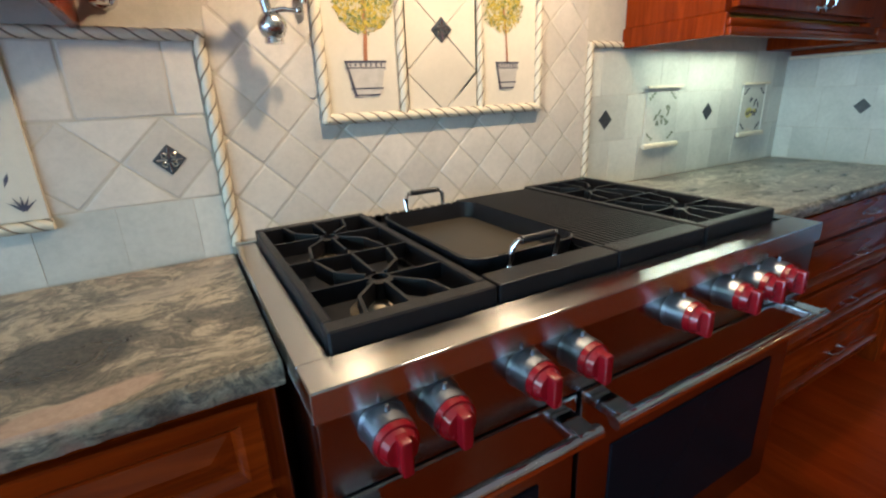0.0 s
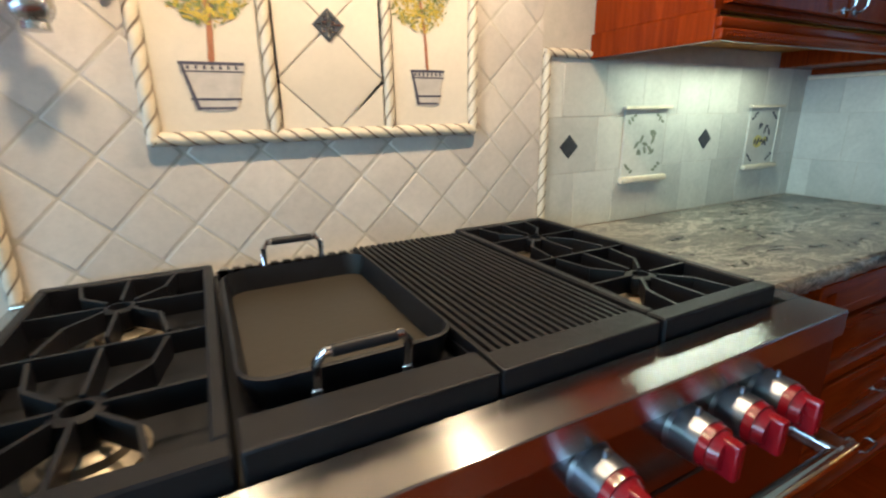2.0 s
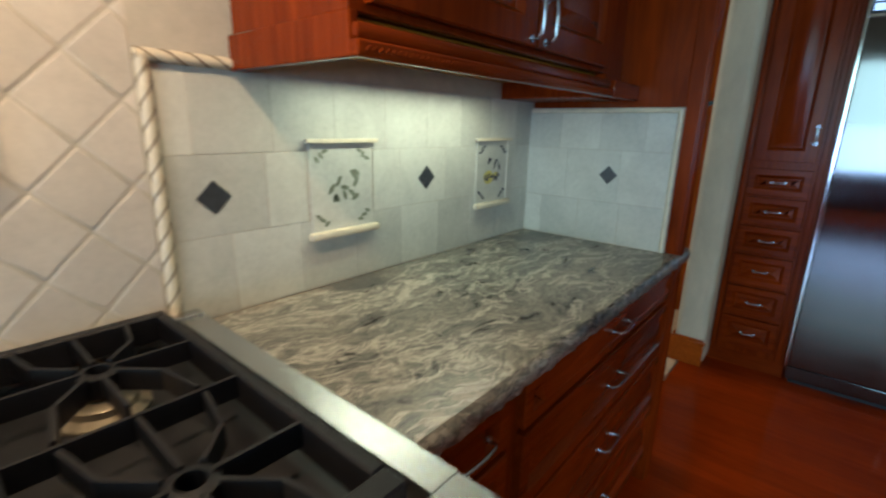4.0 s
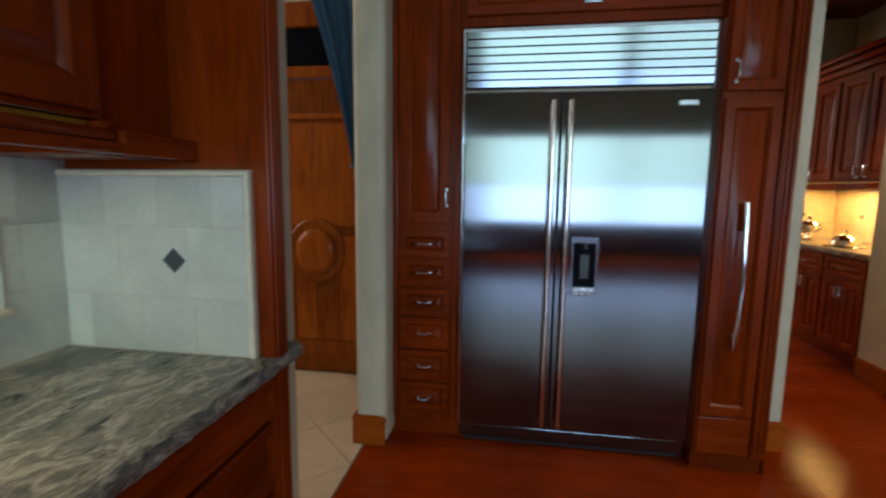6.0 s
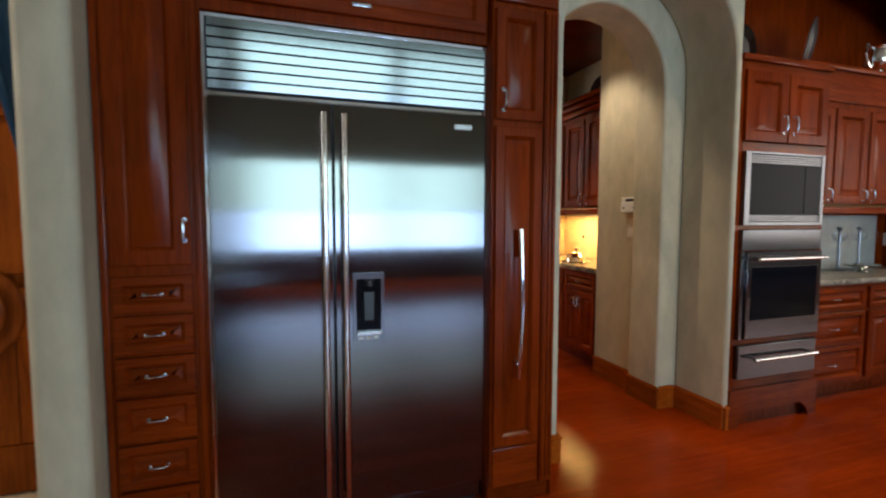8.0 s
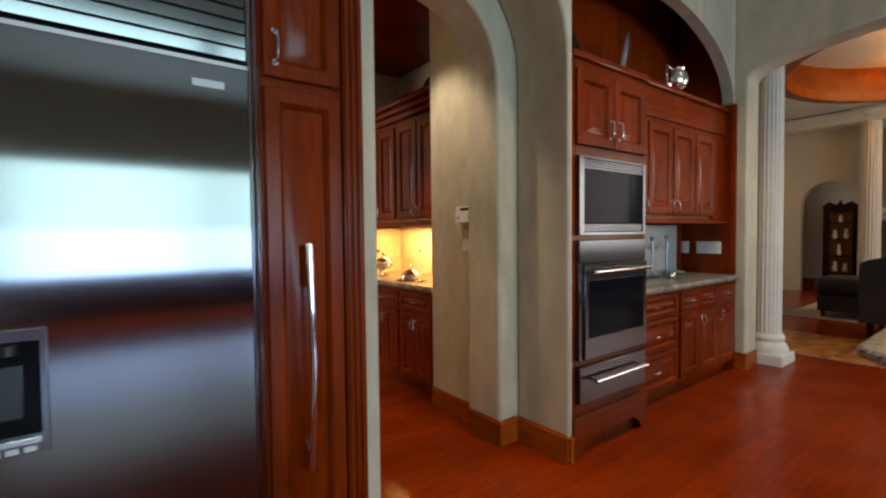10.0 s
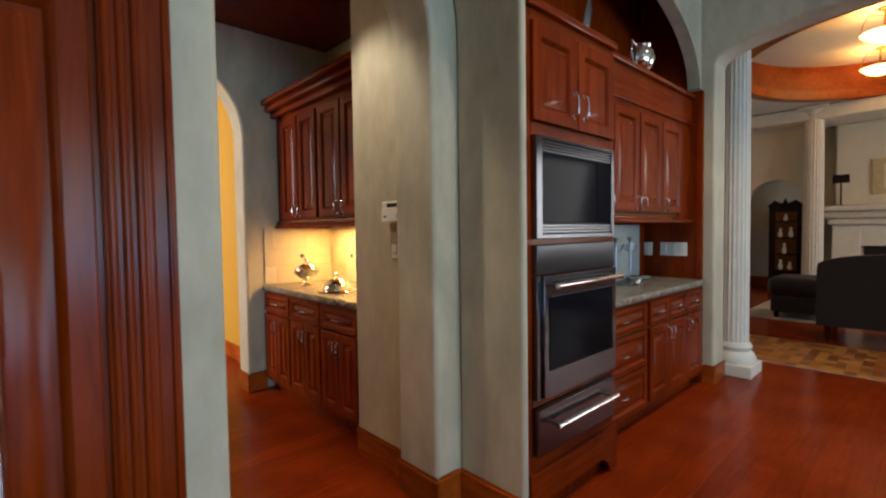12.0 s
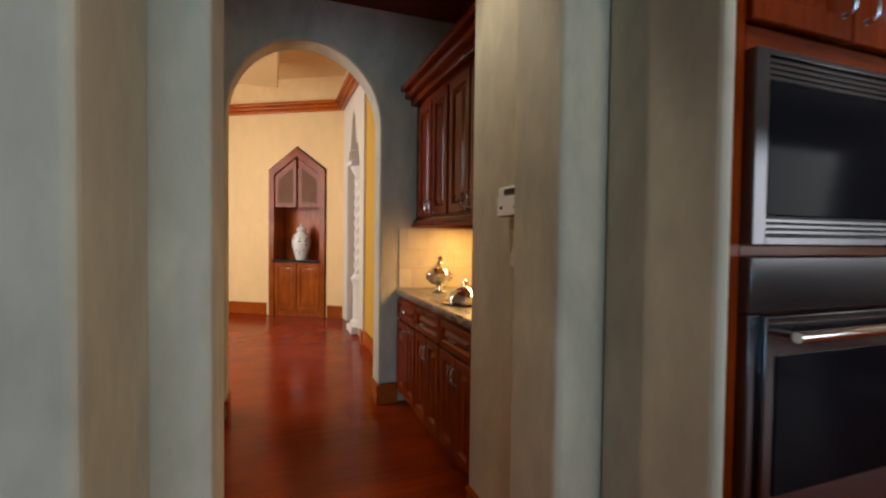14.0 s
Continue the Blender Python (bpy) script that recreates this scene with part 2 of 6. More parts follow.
CEILING = plaster("ceiling_paint", (0.62, 0.60, 0.55), 0.05)
STONEWHITE = plain("cast_stone", (0.66, 0.62, 0.54), 0.6, 0, 0.08, 9, 0.15)
GRANITE = granite_mat()
GRANITE_TAN = granite_mat("granite_tan_cut", 1.25, 0.85, (1.0, 0.89, 0.76))
TILE = tile_mat("cream_tumbled_tile", (0.56, 0.50, 0.425), 0.17)
TILE_WHITE = tile_mat("white_tumbled_tile", (0.53, 0.515, 0.455), 0.20)
GROUT = plain("grout", (0.46, 0.41, 0.33), 0.85, 0, 0.1, 30, 0.3)
ROPE = plain("rope_moulding_ceramic", (0.62, 0.54, 0.40), 0.45, 0, 0.14, 30, 0.1)
ROPE_DARK = plain("rope_groove", (0.17, 0.12, 0.08), 0.7, 0, 0.2, 30)
PEWTER = plain("pewter_mosaic", (0.06, 0.065, 0.075), 0.42, 0.5, 0.3, 60, 0.2)
STEEL = brushed("brushed_steel", (0.60, 0.585, 0.57), 0.23, "X", 0.95)
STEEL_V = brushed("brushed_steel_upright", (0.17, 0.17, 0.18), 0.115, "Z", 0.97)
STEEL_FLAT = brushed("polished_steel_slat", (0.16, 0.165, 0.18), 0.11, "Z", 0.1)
STEEL_OVEN = brushed("brushed_steel_appliance", (0.165, 0.168, 0.185), 0.20, "Z", 0.8)
# range front: the ledge's steel, darkened in colour for the dim floor it mirrors
STEEL_SHADED = brushed("brushed_steel_shaded", (0.26, 0.25, 0.25), 0.20, "X", 0.6)
CHROME = plain("chrome", (0.70, 0.70, 0.72), 0.10, 1, 0.04, 8, 0)
NICKEL = plain("satin_nickel", (0.55, 0.55, 0.56), 0.25, 1, 0.06, 20, 0)
SILVER = plain("polished_silver", (0.85, 0.82, 0.76), 0.10, 1, 0.05, 8, 0)
IRON = plain("cast_iron", (0.007, 0.007, 0.0095), 0.40, 0.0, 0.3, 50, 0.25)
IRON.node_tree.nodes["Principled BSDF"].inputs["Specular IOR Level"].default_value = 0.3
DARKCHROME = plain("dark_chrome", (0.30, 0.32, 0.36), 0.34, 1, 0.1, 20, 0)
PAN = plain("griddle_coating", (0.036, 0.029, 0.019), 0.42, 0.0, 0.12, 6, 0.1)
DARKGLASS = plain("dark_glass", (0.008, 0.008, 0.011), 0.07, 0, 0.1, 4, 0)
DARKGLASS.node_tree.nodes["Principled BSDF"].inputs["Specular IOR Level"].default_value = 0.02
BLACK = plain("black_plastic", (0.012, 0.012, 0.014), 0.4, 0, 0.2, 30, 0.05)
REDKNOB = plain("red_knob", (0.24, 0.004, 0.010), 0.25, 0, 0.1, 20, 0, 0.4)
WHITEPLASTIC = plain("white_plastic", (0.76, 0.74, 0.68), 0.4, 0, 0.04, 10, 0)
CURTAIN = plain("blue_curtain_fabric", (0.09, 0.20, 0.32), 0.9, 0, 0.15, 12, 0.3)
STONEFLOOR = tile_mat("travertine_floor", (0.64, 0.48, 0.31), 0.16)
MOSAICFLOOR = mosaic_mat()
LEATHER = plain("dark_leather", (0.016, 0.013, 0.013), 0.45, 0, 0.25, 14, 0.2)
RUG = plain("cream_rug", (0.42, 0.36, 0.27), 0.95, 0, 0.15, 20, 0.4)
PORCELAIN = plain("white_porcelain", (0.68, 0.66, 0.60), 0.18, 0, 0.05, 10, 0)

CANVAS = tile_mat("painted_tile_ground", (0.60, 0.53, 0.42), 0.08)
LEAF_A = plain("painted_leaf_yellow", (0.46, 0.33, 0.03), 0.6, 0, 0.35, 60, 0)
LEAF_C = plain("painted_leaf_grey", (0.19, 0.20, 0.14), 0.6, 0, 0.3, 60, 0)
LEAF_B = plain("painted_leaf_green", (0.10, 0.13, 0.025), 0.6, 0, 0.35, 60, 0)
BARK = plain("painted_bark", (0.30, 0.11, 0.045), 0.6, 0, 0.2, 60, 0)
POTPAINT = plain("painted_pot", (0.44, 0.40, 0.35), 0.6, 0, 0.15, 40, 0)
INK = plain("painted_ink", (0.055, 0.052, 0.075), 0.6, 0, 0.3, 60, 0)
LEMON = plain("painted_lemon", (0.50, 0.43, 0.12), 0.6, 0, 0.2, 60, 0)
TILE_AMBER = tile_mat("pantry_tile", (0.66, 0.57, 0.42), 0.12)
AMBERGLASS = glow("amber_lamp_glass", (1.0, 0.58, 0.18), 5)
CANGLOW = glow("can_light_lens", (1.0, 0.80, 0.52), 25)
BRASS = plain("aged_brass", (0.45, 0.27, 0.09), 0.3, 1, 0.15, 20, 0)
CLEARGLASS = plain("cabinet_glass", (0.13, 0.050, 0.014), 0.35, 0, 0.3, 8, 0)
CLEARGLASS.node_tree.nodes["Principled BSDF"].inputs["Specular IOR Level"].default_value = 0.08


# ---- building tools ----
def box(bm, x0, x1, y0, y1, z0, z1, bev=0.0, seg=2):
    r = bmesh.ops.create_cube(bm, size=1, matrix=Matrix.LocRotScale(((x0 + x1) / 2, (y0 + y1) / 2, (z0 + z1) / 2), None, (abs(x1 - x0), abs(y1 - y0), abs(z1 - z0))))
    if bev:
        edges = list({e for v in r["verts"] for e in v.link_edges})
        bmesh.ops.bevel(bm, geom=edges, offset=bev, segments=seg, affect="EDGES", profile=0.5)
    return bm


def boxed(*args, **kw):
    return box(bmesh.new(), *args, **kw)


def cyl(bm, a, b, r, r2=None, n=16):
    a, b = Vector(a), Vector(b)
    m = Matrix.Translation((a + b) / 2) @ (b - a).to_track_quat("Z", "Y").to_matrix().to_4x4()
    bmesh.ops.create_cone(bm, cap_ends=True, segments=n, radius1=r, radius2=r if r2 is None else r2, depth=(b - a).length, matrix=m)
    return bm


def lathe(bm, profile, centre=(0, 0, 0), n=24, flutes=0, depth=0.0):
    """A turned solid from (radius, height) pairs round the upright axis."""
    cx, cy, cz = centre
    rings = []
    for r, z in profile:
        ring = []
        for i in range(n):
            a = 2 * math.pi * i / n
            rr = max(r * (1 - depth * (0.5 + 0.5 * math.cos(flutes * a))) if flutes else r, 0.0005)
            ring.append(bm.verts.new((cx + rr * math.cos(a), cy + rr * math.sin(a), cz + z)))
        rings.append(ring)
    for p, q in zip(rings, rings[1:]):
        for i in range(n):
            bm.faces.new((p[i], p[(i + 1) % n], q[(i + 1) % n], q[i]))
    bm.faces.new(rings[0][::-1])
    bm.faces.new(rings[-1])
    return bm


def tube(bm, pts, r, n=10):
    """A round bar along a row of points."""
    pts = [Vector(p) for p in pts]
    rings = []
    for i, p in enumerate(pts):
        d = (pts[min(i + 1, len(pts) - 1)] - pts[max(i - 1, 0)]).normalized()
        q = d.to_track_quat("Z", "Y")
        rings.append([bm.verts.new(p + q @ Vector((r * math.cos(2 * math.pi * k / n), r * math.sin(2 * math.pi * k / n), 0))) for k in range(n)])
    for a, b in zip(rings, rings[1:]):
        best = min(range(n), key=lambda s: (a[0].co - b[s].co).length)
        for k in range(n):
            bm.faces.new((a[k], a[(k + 1) % n], b[(k + 1 + best) % n], b[(k + best) % n]))
    bm.faces.new(rings[0][::-1])
    bm.faces.new(rings[-1])
    return bm


def prism(bm, outline, y0, y1):
    """An (x, z) outline pushed from y0 to y1."""
    front = [bm.verts.new((x, y0, z)) for x, z in outline]
    back = [bm.verts.new((x, y1, z)) for x, z in outline]
    bm.faces.new(front)
    bm.faces.new(back[::-1])
    for i in range(len(outline)):
        j = (i + 1) % len(outline)
        bm.faces.new((front[j], front[i], back[i], back[j]))
    return bm


def arc(cx, cz, rx, rz, a0, a1, n=18):
    return [(cx + rx * math.cos(radians(a0 + (a1 - a0) * i / n)), cz + rz * math.sin(radians(a0 + (a1 - a0) * i / n))) for i in range(n + 1)]


def broad_faces(bm, limit):
    """The indices of flat faces that are edged only by much smaller bevel strips."""
    bm.faces.index_update()
    out = []
    for f in bm.faces:
        size, soft, big = f.calc_area(), 0, False
        for e in f.edges:
            for g in e.link_faces:
                if g is not f and 0.005 < f.normal.angle(g.normal, 0.0) < limit:
                    soft += 1
                    big = big or g.calc_area() > 0.4 * size
        if soft and not big:
            out.append(f.index)
    return out


def mesh_ob(name, bm, material, smooth=40):
    bmesh.ops.recalc_face_normals(bm, faces=bm.faces[:])
    bm.normal_update()
    broad = broad_faces(bm, radians(smooth)) if smooth else []
    me = bpy.data.meshes.new(name)
    bm.to_mesh(me)
    bm.free()
    me.materials.append(material)
    if smooth:
        me.shade_smooth()
        me.set_sharp_from_angle(angle=radians(smooth))
        for i in broad:
            me.polygons[i].use_smooth = False
    return new(name, me)


def part(name, bm, material, parent, label="", smooth=40):
    ob = mesh_ob(name, bm, material, smooth)
    ob.parent = parent
    return tagged(ob, label)


def thing(name, m, label, category, group=""):
    ob = new(name)
    ob.empty_display_size = 0.1
    ob.matrix_basis = m
    return tagged(ob, label, category, group)


def structure(name, bm, material, bevel=0.0, smooth=40):
    ob = mesh_ob(name, bm, material, smooth)
    if bevel:
        mod = ob.modifiers.new("bevel", "BEVEL")
        mod.width, mod.segments, mod.limit_method, mod.angle_limit = bevel, 3, "ANGLE", radians(55)
    return tagged(ob, kind="structure")


def panel_bm(u0, u1, v0, v1, thick=0.022, rail=0.06, arch=0.0):
    """A raised-panel cabinet front: frame, moulded groove and bevelled field. Face towards -y, back on y = 0."""
    bm = bmesh.new()
    rail = min(rail, (u1 - u0) * 0.24, (v1 - v0) * 0.30)
    rise = min(0.03, (u1 - u0 - 2 * rail) * 0.16)
    steps = ((0.0, 0.0), (0.0, -thick * 0.85), (0.003, -thick), (rail - 0.004, -thick), (rail, -thick * 0.86), (rail + 0.007, -thick * 0.55), (rail + 0.011, -thick * 0.22), (rail + 0.016, -thick * 0.22), (rail + 0.016 + rise, -thick * 0.95))
    rings = [[bm.verts.new(p) for p in ((u0 + s, y, v0 + s), (u1 - s, y, v0 + s), (u1 - s, y, v1 - s), (u0 + s, y, v1 - s))] for s, y in steps]
    for p, q in zip(rings, rings[1:]):
        for i in range(4):
            bm.faces.new((p[i], p[(i + 1) % 4], q[(i + 1) % 4], q[i]))
    bm.faces.new(rings[-1])
    bm.faces.new(rings[0][::-1])
    return bm


def pull_bm(x, y, z, length, upright=False, out=0.028, r=0.0045):
    """A bowed bail pull with two feet, centred at x, z on the face y."""
    bm = bmesh.new()
    h = length / 2
    pts = [(-h, 0), (-h, -out * 0.75), (-h * 0.8, -out), (-h * 0.3, -out * 1.08), (h * 0.3, -out * 1.08), (h * 0.8, -out), (h, -out * 0.75), (h, 0)]
    tube(bm, [(x, y + w, z + s) if upright else (x + s, y + w, z) for s, w in pts], r, 8)
    for s in (-h, h):
        p = (x, y, z + s) if upright else (x + s, y, z)
        cyl(bm, p, (p[0], y - 0.004, p[2]), r * 2.0, None, 12)
    return bm


def drawer_front(parent, u0, u1, v0, v1, material=None, pull=0.10, y=0.0, label=""):
    bm = panel_bm(u0, u1, v0, v1, 0.022, 0.035)
    bmesh.ops.translate(bm, vec=(0, y, 0), verts=bm.verts[:])
    d = part("drawer", bm, material or CHERRY_H, parent, label)
    if pull:
        part("handle", pull_bm((u0 + u1) / 2, y - 0.02, (v0 + v1) / 2, pull, False, 0.024, 0.0036), NICKEL, d, "satin nickel bail pull")
    return d


def door_front(parent, u0, u1, v0, v1, handle=None, y=0.0, rail=0.06, length=0.09, name="door", material=None):
    bm = panel_bm(u0, u1, v0, v1, 0.022, rail)
    bmesh.ops.translate(bm, vec=(0, y, 0), verts=bm.verts[:])
    d = part(name, bm, material or CHERRY, parent)
    if handle:
        part("handle", pull_bm(handle[0], y - 0.021, handle[1], length, True), NICKEL, d, "satin nickel upright pull")
    return d


def wall_box(name, x0, x1, y0, y1, z0, z1, material=None, bevel=0.0):
    return structure(name, boxed(x0, x1, y0, y1, z0, z1), material or PLASTER, bevel)


FACE_W = lambda x, y, z=0.0: pose(x, y, z, 0, 0, -90)   # fronts that look towards -x
FACE_S = lambda x, y, z=0.0: pose(x, y, z)              # fronts that look towards -y
FACE_N = lambda x, y, z=0.0: pose(x, y, z, 0, 0, 180)   # fronts that look towards +y


# ---- structure ----
def arch_wall(name, axis, at, thick, u0, u1, top, holes, material=None, bevel=0.022):
    """A wall with arched openings down to the floor. axis 'x': the wall stands at x = at and runs along y; 'y': at y = at, along x."""
    pts = [(u0, 0)]
    for a, b, spring, rise in holes:
        pts += [(a, 0)] + [(x, z) for x, z in arc((a + b) / 2, spring, (b - a) / 2, rise, 180, 0, 22)] + [(b, 0)]
    pts += [(u1, 0), (u1, top), (u0, top)]
    bm = prism(bmesh.new(), pts, 0, thick)
    m = Matrix.Translation((0, at, 0)) if axis == "y" else Matrix(((0, 1, 0, at), (1, 0, 0, 0), (0, 0, 1, 0), (0, 0, 0, 1)))
    bmesh.ops.transform(bm, matrix=m, verts=bm.verts[:])
    return structure(name, bm, material or PLASTER, bevel)


def baseboard(x0, x1, y0, y1, h=0.165):
    """A moulded skirting board between two floor corners."""
    bm = bmesh.new()
    box(bm, x0, x1, y0, y1, 0.0, h - 0.035, 0.002, 1)
    dx, dy = min(0.006, (x1 - x0) * 0.25), min(0.006, (y1 - y0) * 0.25)
    box(bm, x0 - dx, x1 + dx, y0 - dy, y1 + dy, h - 0.035, h - 0.012, 0.006, 2)
    box(bm, x0 + dx, x1 - dx, y0 + dy, y1 - dy, h - 0.012, h, 0.004, 2)
    return structure("baseboard", bm, BASE_WOOD)


KITCHEN_TOP = 3.9
# the kitchen
floor = wall_box("floor", -3.2, 13.6, -13.0, 1.91, -0.12, -0.012, FLOORWOOD)
floor_hall = wall_box("floor_hall", 4.1, 6.6, 1.91, 5.2, -0.12, -0.012, GROUT)
wall_range = wall_box("wall_range", -3.2, 4.10, 2.3514, 2.52, 0, KITCHEN_TOP, GROUT)
wall_box("wall_partition", 4.135, 4.25, 1.785, 5.2, 0, KITCHEN_TOP, PLASTER, 0.02)
wall_box("wall_partition_lintel", 4.25, 5.235, 1.80, 1.96, 2.75, KITCHEN_TOP)
wall_box("wall_hall_pier", 5.235, 6.20, 1.790, 1.955, 0, KITCHEN_TOP, PLASTER, 0.03)
wall_box("wall_over_fridge", 5.42, 6.20, -0.16, 1.785, 2.62, KITCHEN_TOP)
wall_box("wall_behind_fridge", 6.06, 6.20, -0.14, 1.785, 0, 2.62)
arch_wall("wall_pantry_outer", "x", 5.545, 0.405, -1.575, -0.10, KITCHEN_TOP, [(-1.535, -0.295, 2.36, 0.60)])
arch_wall("wall_pantry_inner", "x", 5.95, 0.30, -1.60, -0.10, KITCHEN_TOP, [(-1.37, -0.42, 2.30, 0.475)])
wall_box("wall_oven_recess_over", 5.72, 5.82, -4.30, -1.575, 3.40, KITCHEN_TOP)
# arched plaster face over the oven cabinets
bm = prism(bmesh.new(), [(-4.30, 2.56)] + arc(-2.94, 2.58, 1.33, 0.65, 180, 0, 26) + [(-1.575, 2.56), (-1.575, 3.40), (-4.30, 3.40)], 5.72, 5.82)
bmesh.ops.transform(bm, matrix=Matrix(((0, 1, 0, 0), (1, 0, 0, 0), (0, 0, 1, 0), (0, 0, 0, 1))), verts=bm.verts[:])
structure("wall_oven_recess_arch", bm, PLASTER)
wall_box("wall_oven_recess_back", 6.24, 6.30, -4.32, -1.58, 0, 3.9, CHERRY)
arch_wall("wall_family", "y", -4.60, 0.28, 1.6, 6.5, KITCHEN_TOP, [(2.3, 5.615, 2.78, 0.24)])
wall_box("wall_family_west", -3.2, 1.6, -4.60, -4.32, 0, KITCHEN_TOP)
wall_box("ceiling", -3.2, 6.3, -4.6, 2.5, KITCHEN_TOP, KITCHEN_TOP + 0.1, CEILING)


def window(y0, y1, z0, z1, x):
    """A west window: frame, mullions and panes in the opening."""
    w = tagged(new("window_1"), "white-framed kitchen window with four panes", "window", kind="structure")
    fr = boxed(x - 0.05, x + 0.03, y0, y0 + 0.06, z0, z1, bev=0.004)
    box(fr, x - 0.05, x + 0.03, y1 - 0.06, y1, z0, z1, 0.004)
    box(fr, x - 0.05, x + 0.03, y0 + 0.06, y1 - 0.06, z0, z0 + 0.06, 0.004)
    box(fr, x - 0.05, x + 0.03, y0 + 0.06, y1 - 0.06, z1 - 0.06, z1, 0.004)
    part("window_frame", fr, WHITEPLASTIC, w)
    part("mullion", boxed(x - 0.03, x + 0.01, (y0 + y1) / 2 - 0.025, (y0 + y1) / 2 + 0.025, z0 + 0.06, z1 - 0.06), WHITEPLASTIC, w)
    part("window_sill", boxed(x - 0.05, x + 0.10, y0 - 0.05, y1 + 0.05, z0 - 0.04, z0, bev=0.008), WHITEPLASTIC, w)
    return w


WINDOWS = ((-3.45, -1.22), (-1.05, 1.95))
edges = [-4.32] + [v for pair in WINDOWS for v in pair] + [2.36]
for a, b in zip(edges[::2], edges[1::2]):
    wall_box("wall_west", -3.2, -3.0, a, b, 0, KITCHEN_TOP)
for a, b in WINDOWS:
    wall_box("wall_west_sill", -3.2, -3.0, a, b, 0, 0.66, CHERRY)
    wall_box("wall_west_head", -3.2, -3.0, a, b, 2.62, KITCHEN_TOP)
    window(a, b, 0.66, 2.62, -3.08)

# the entrance hall beyond the partition
wall_box("wall_hall_end", 4.25, 6.6, 5.05, 5.2, 0, 3.2, CREAM)
wall_box("wall_hall_east_near", 6.14, 6.28, 1.955, 2.20, 0, 3.2, CREAM)
wall_box("wall_hall_east_far", 6.14, 6.28, 3.64, 5.05, 0, 3.2, CREAM)
wall_box("wall_hall_east_head", 6.14, 6.28, 2.20, 3.64, 2.62, 3.2, CREAM)
wall_box("ceiling_hall", 4.25, 6.6, 1.96, 5.2, 3.2, 3.3, CEILING)

# the butler's pantry
wall_box("wall_pantry_south", 6.25, 6.745, -2.24, -1.435, 0, 3.1)
wall_pantry_back = wall_box("wall_pantry_back", 6.745, 8.36, -2.30, -2.1514, 0, 3.1)
wall_box("wall_pantry_north", 6.25, 8.34, -0.225, -0.10, 0, 3.1)
arch_wall("wall_pantry_far", "x", 8.34, 0.22, -2.30, -0.10, 3.6, [(-1.342, -0.243, 2.20, 0.585)])
wall_box("ceiling_pantry", 5.96, 8.36, -2.30, -0.10, 3.1, 3.2, CHERRY)

# the breakfast room
wall_box("wall_breakfast_south", 8.56, 10.42, -1.86, -1.63, 0, 3.9, OCHRE)
wall_box("wall_breakfast_south_jamb", 10.42, 10.56, -1.86, -1.60, 0, 3.9, CREAM)
wall_box("wall_breakfast_north", 8.56, 13.6, 3.1, 3.25, 0, 3.9, YELLOW)
wall_box("wall_breakfast_west", 8.36, 8.56, -0.10, 3.25, 0, 3.9, YELLOW)
wall_box("wall_breakfast_southwest", 8.36, 8.56, -2.6, -2.30, 0, 3.9, YELLOW)
wall_box("ceiling_breakfast", 8.36, 14.6, -4.9, 3.25, 3.9, 4.0, YELLOW)
# wall with the gabled niche, set at an angle
NICHE = pose(12.70, -0.93, 0, 0, 0, -122)
bm = prism(bmesh.new(), [(-3.6, 0), (-0.52, 0), (-0.52, 2.42), (0.0, 2.80), (0.52, 2.42), (0.52, 0), (0.86, 0), (0.86, 3.9), (-3.6, 3.9)], 0, 0.12)
bmesh.ops.transform(bm, matrix=NICHE, verts=bm.verts[:])
structure("wall_niche", bm, YELLOW)
# colonnade wall with a pointed lobed opening
bm = prism(bmesh.new(), [(10.56, 0), (10.85, 0), (10.85, 2.35), (11.0, 2.62), (11.10, 2.60), (11.22, 2.98), (11.38, 3.18), (11.54, 2.98), (11.66, 2.60), (11.76, 2.62), (11.92, 2.35), (11.92, 0), (12.34, 0), (12.34, 3.9), (10.56, 3.9)], -1.86, -1.62)
structure("wall_colonnade", bm, CREAM, 0.02)
wall_box("wall_gallery", 8.56, 14.6, -4.9, -4.75, 0, 3.9, CREAM)
wall_box("wall_gallery_east", 14.4, 14.6, -4.9, 3.1, 0, 3.9, CREAM)
# stepped tray of the breakfast room's ceiling
crown = bmesh.new()
for k, (w, z) in enumerate(((0.06, 3.34), (0.10, 3.39), (0.14, 3.44))):
    box(crown, -3.6, 0.80, -w, 0.0, z, z + 0.05, 0.012)
bmesh.ops.transform(crown, matrix=NICHE, verts=crown.verts[:])
structure("trim_crown_breakfast", crown, BASE_WOOD)
crown = bmesh.new()
for w, z in ((0.06, 3.34), (0.10, 3.39), (0.14, 3.44)):
    box(crown, 8.60, 12.24, -1.615, -1.615 + w, z, z + 0.05, 0.012)
structure("trim_crown_colonnade", crown, BASE_WOOD)
wall_box("ceiling_breakfast_soffit", 10.1, 11.9, -0.62, 3.1, 3.46, 3.62, YELLOW, 0.02)

# the family room
wall_box("wall_family_far", -1.0, 8.5, -13.0, -12.6, 0, 4.6, CREAM)
wall_box("wall_family_east", 8.2, 8.4, -12.6, -4.9, 0, 4.6, CREAM)
wall_box("wall_family_side", -1.2, -1.0, -13.0, -4.6, 0, 4.6, CREAM)
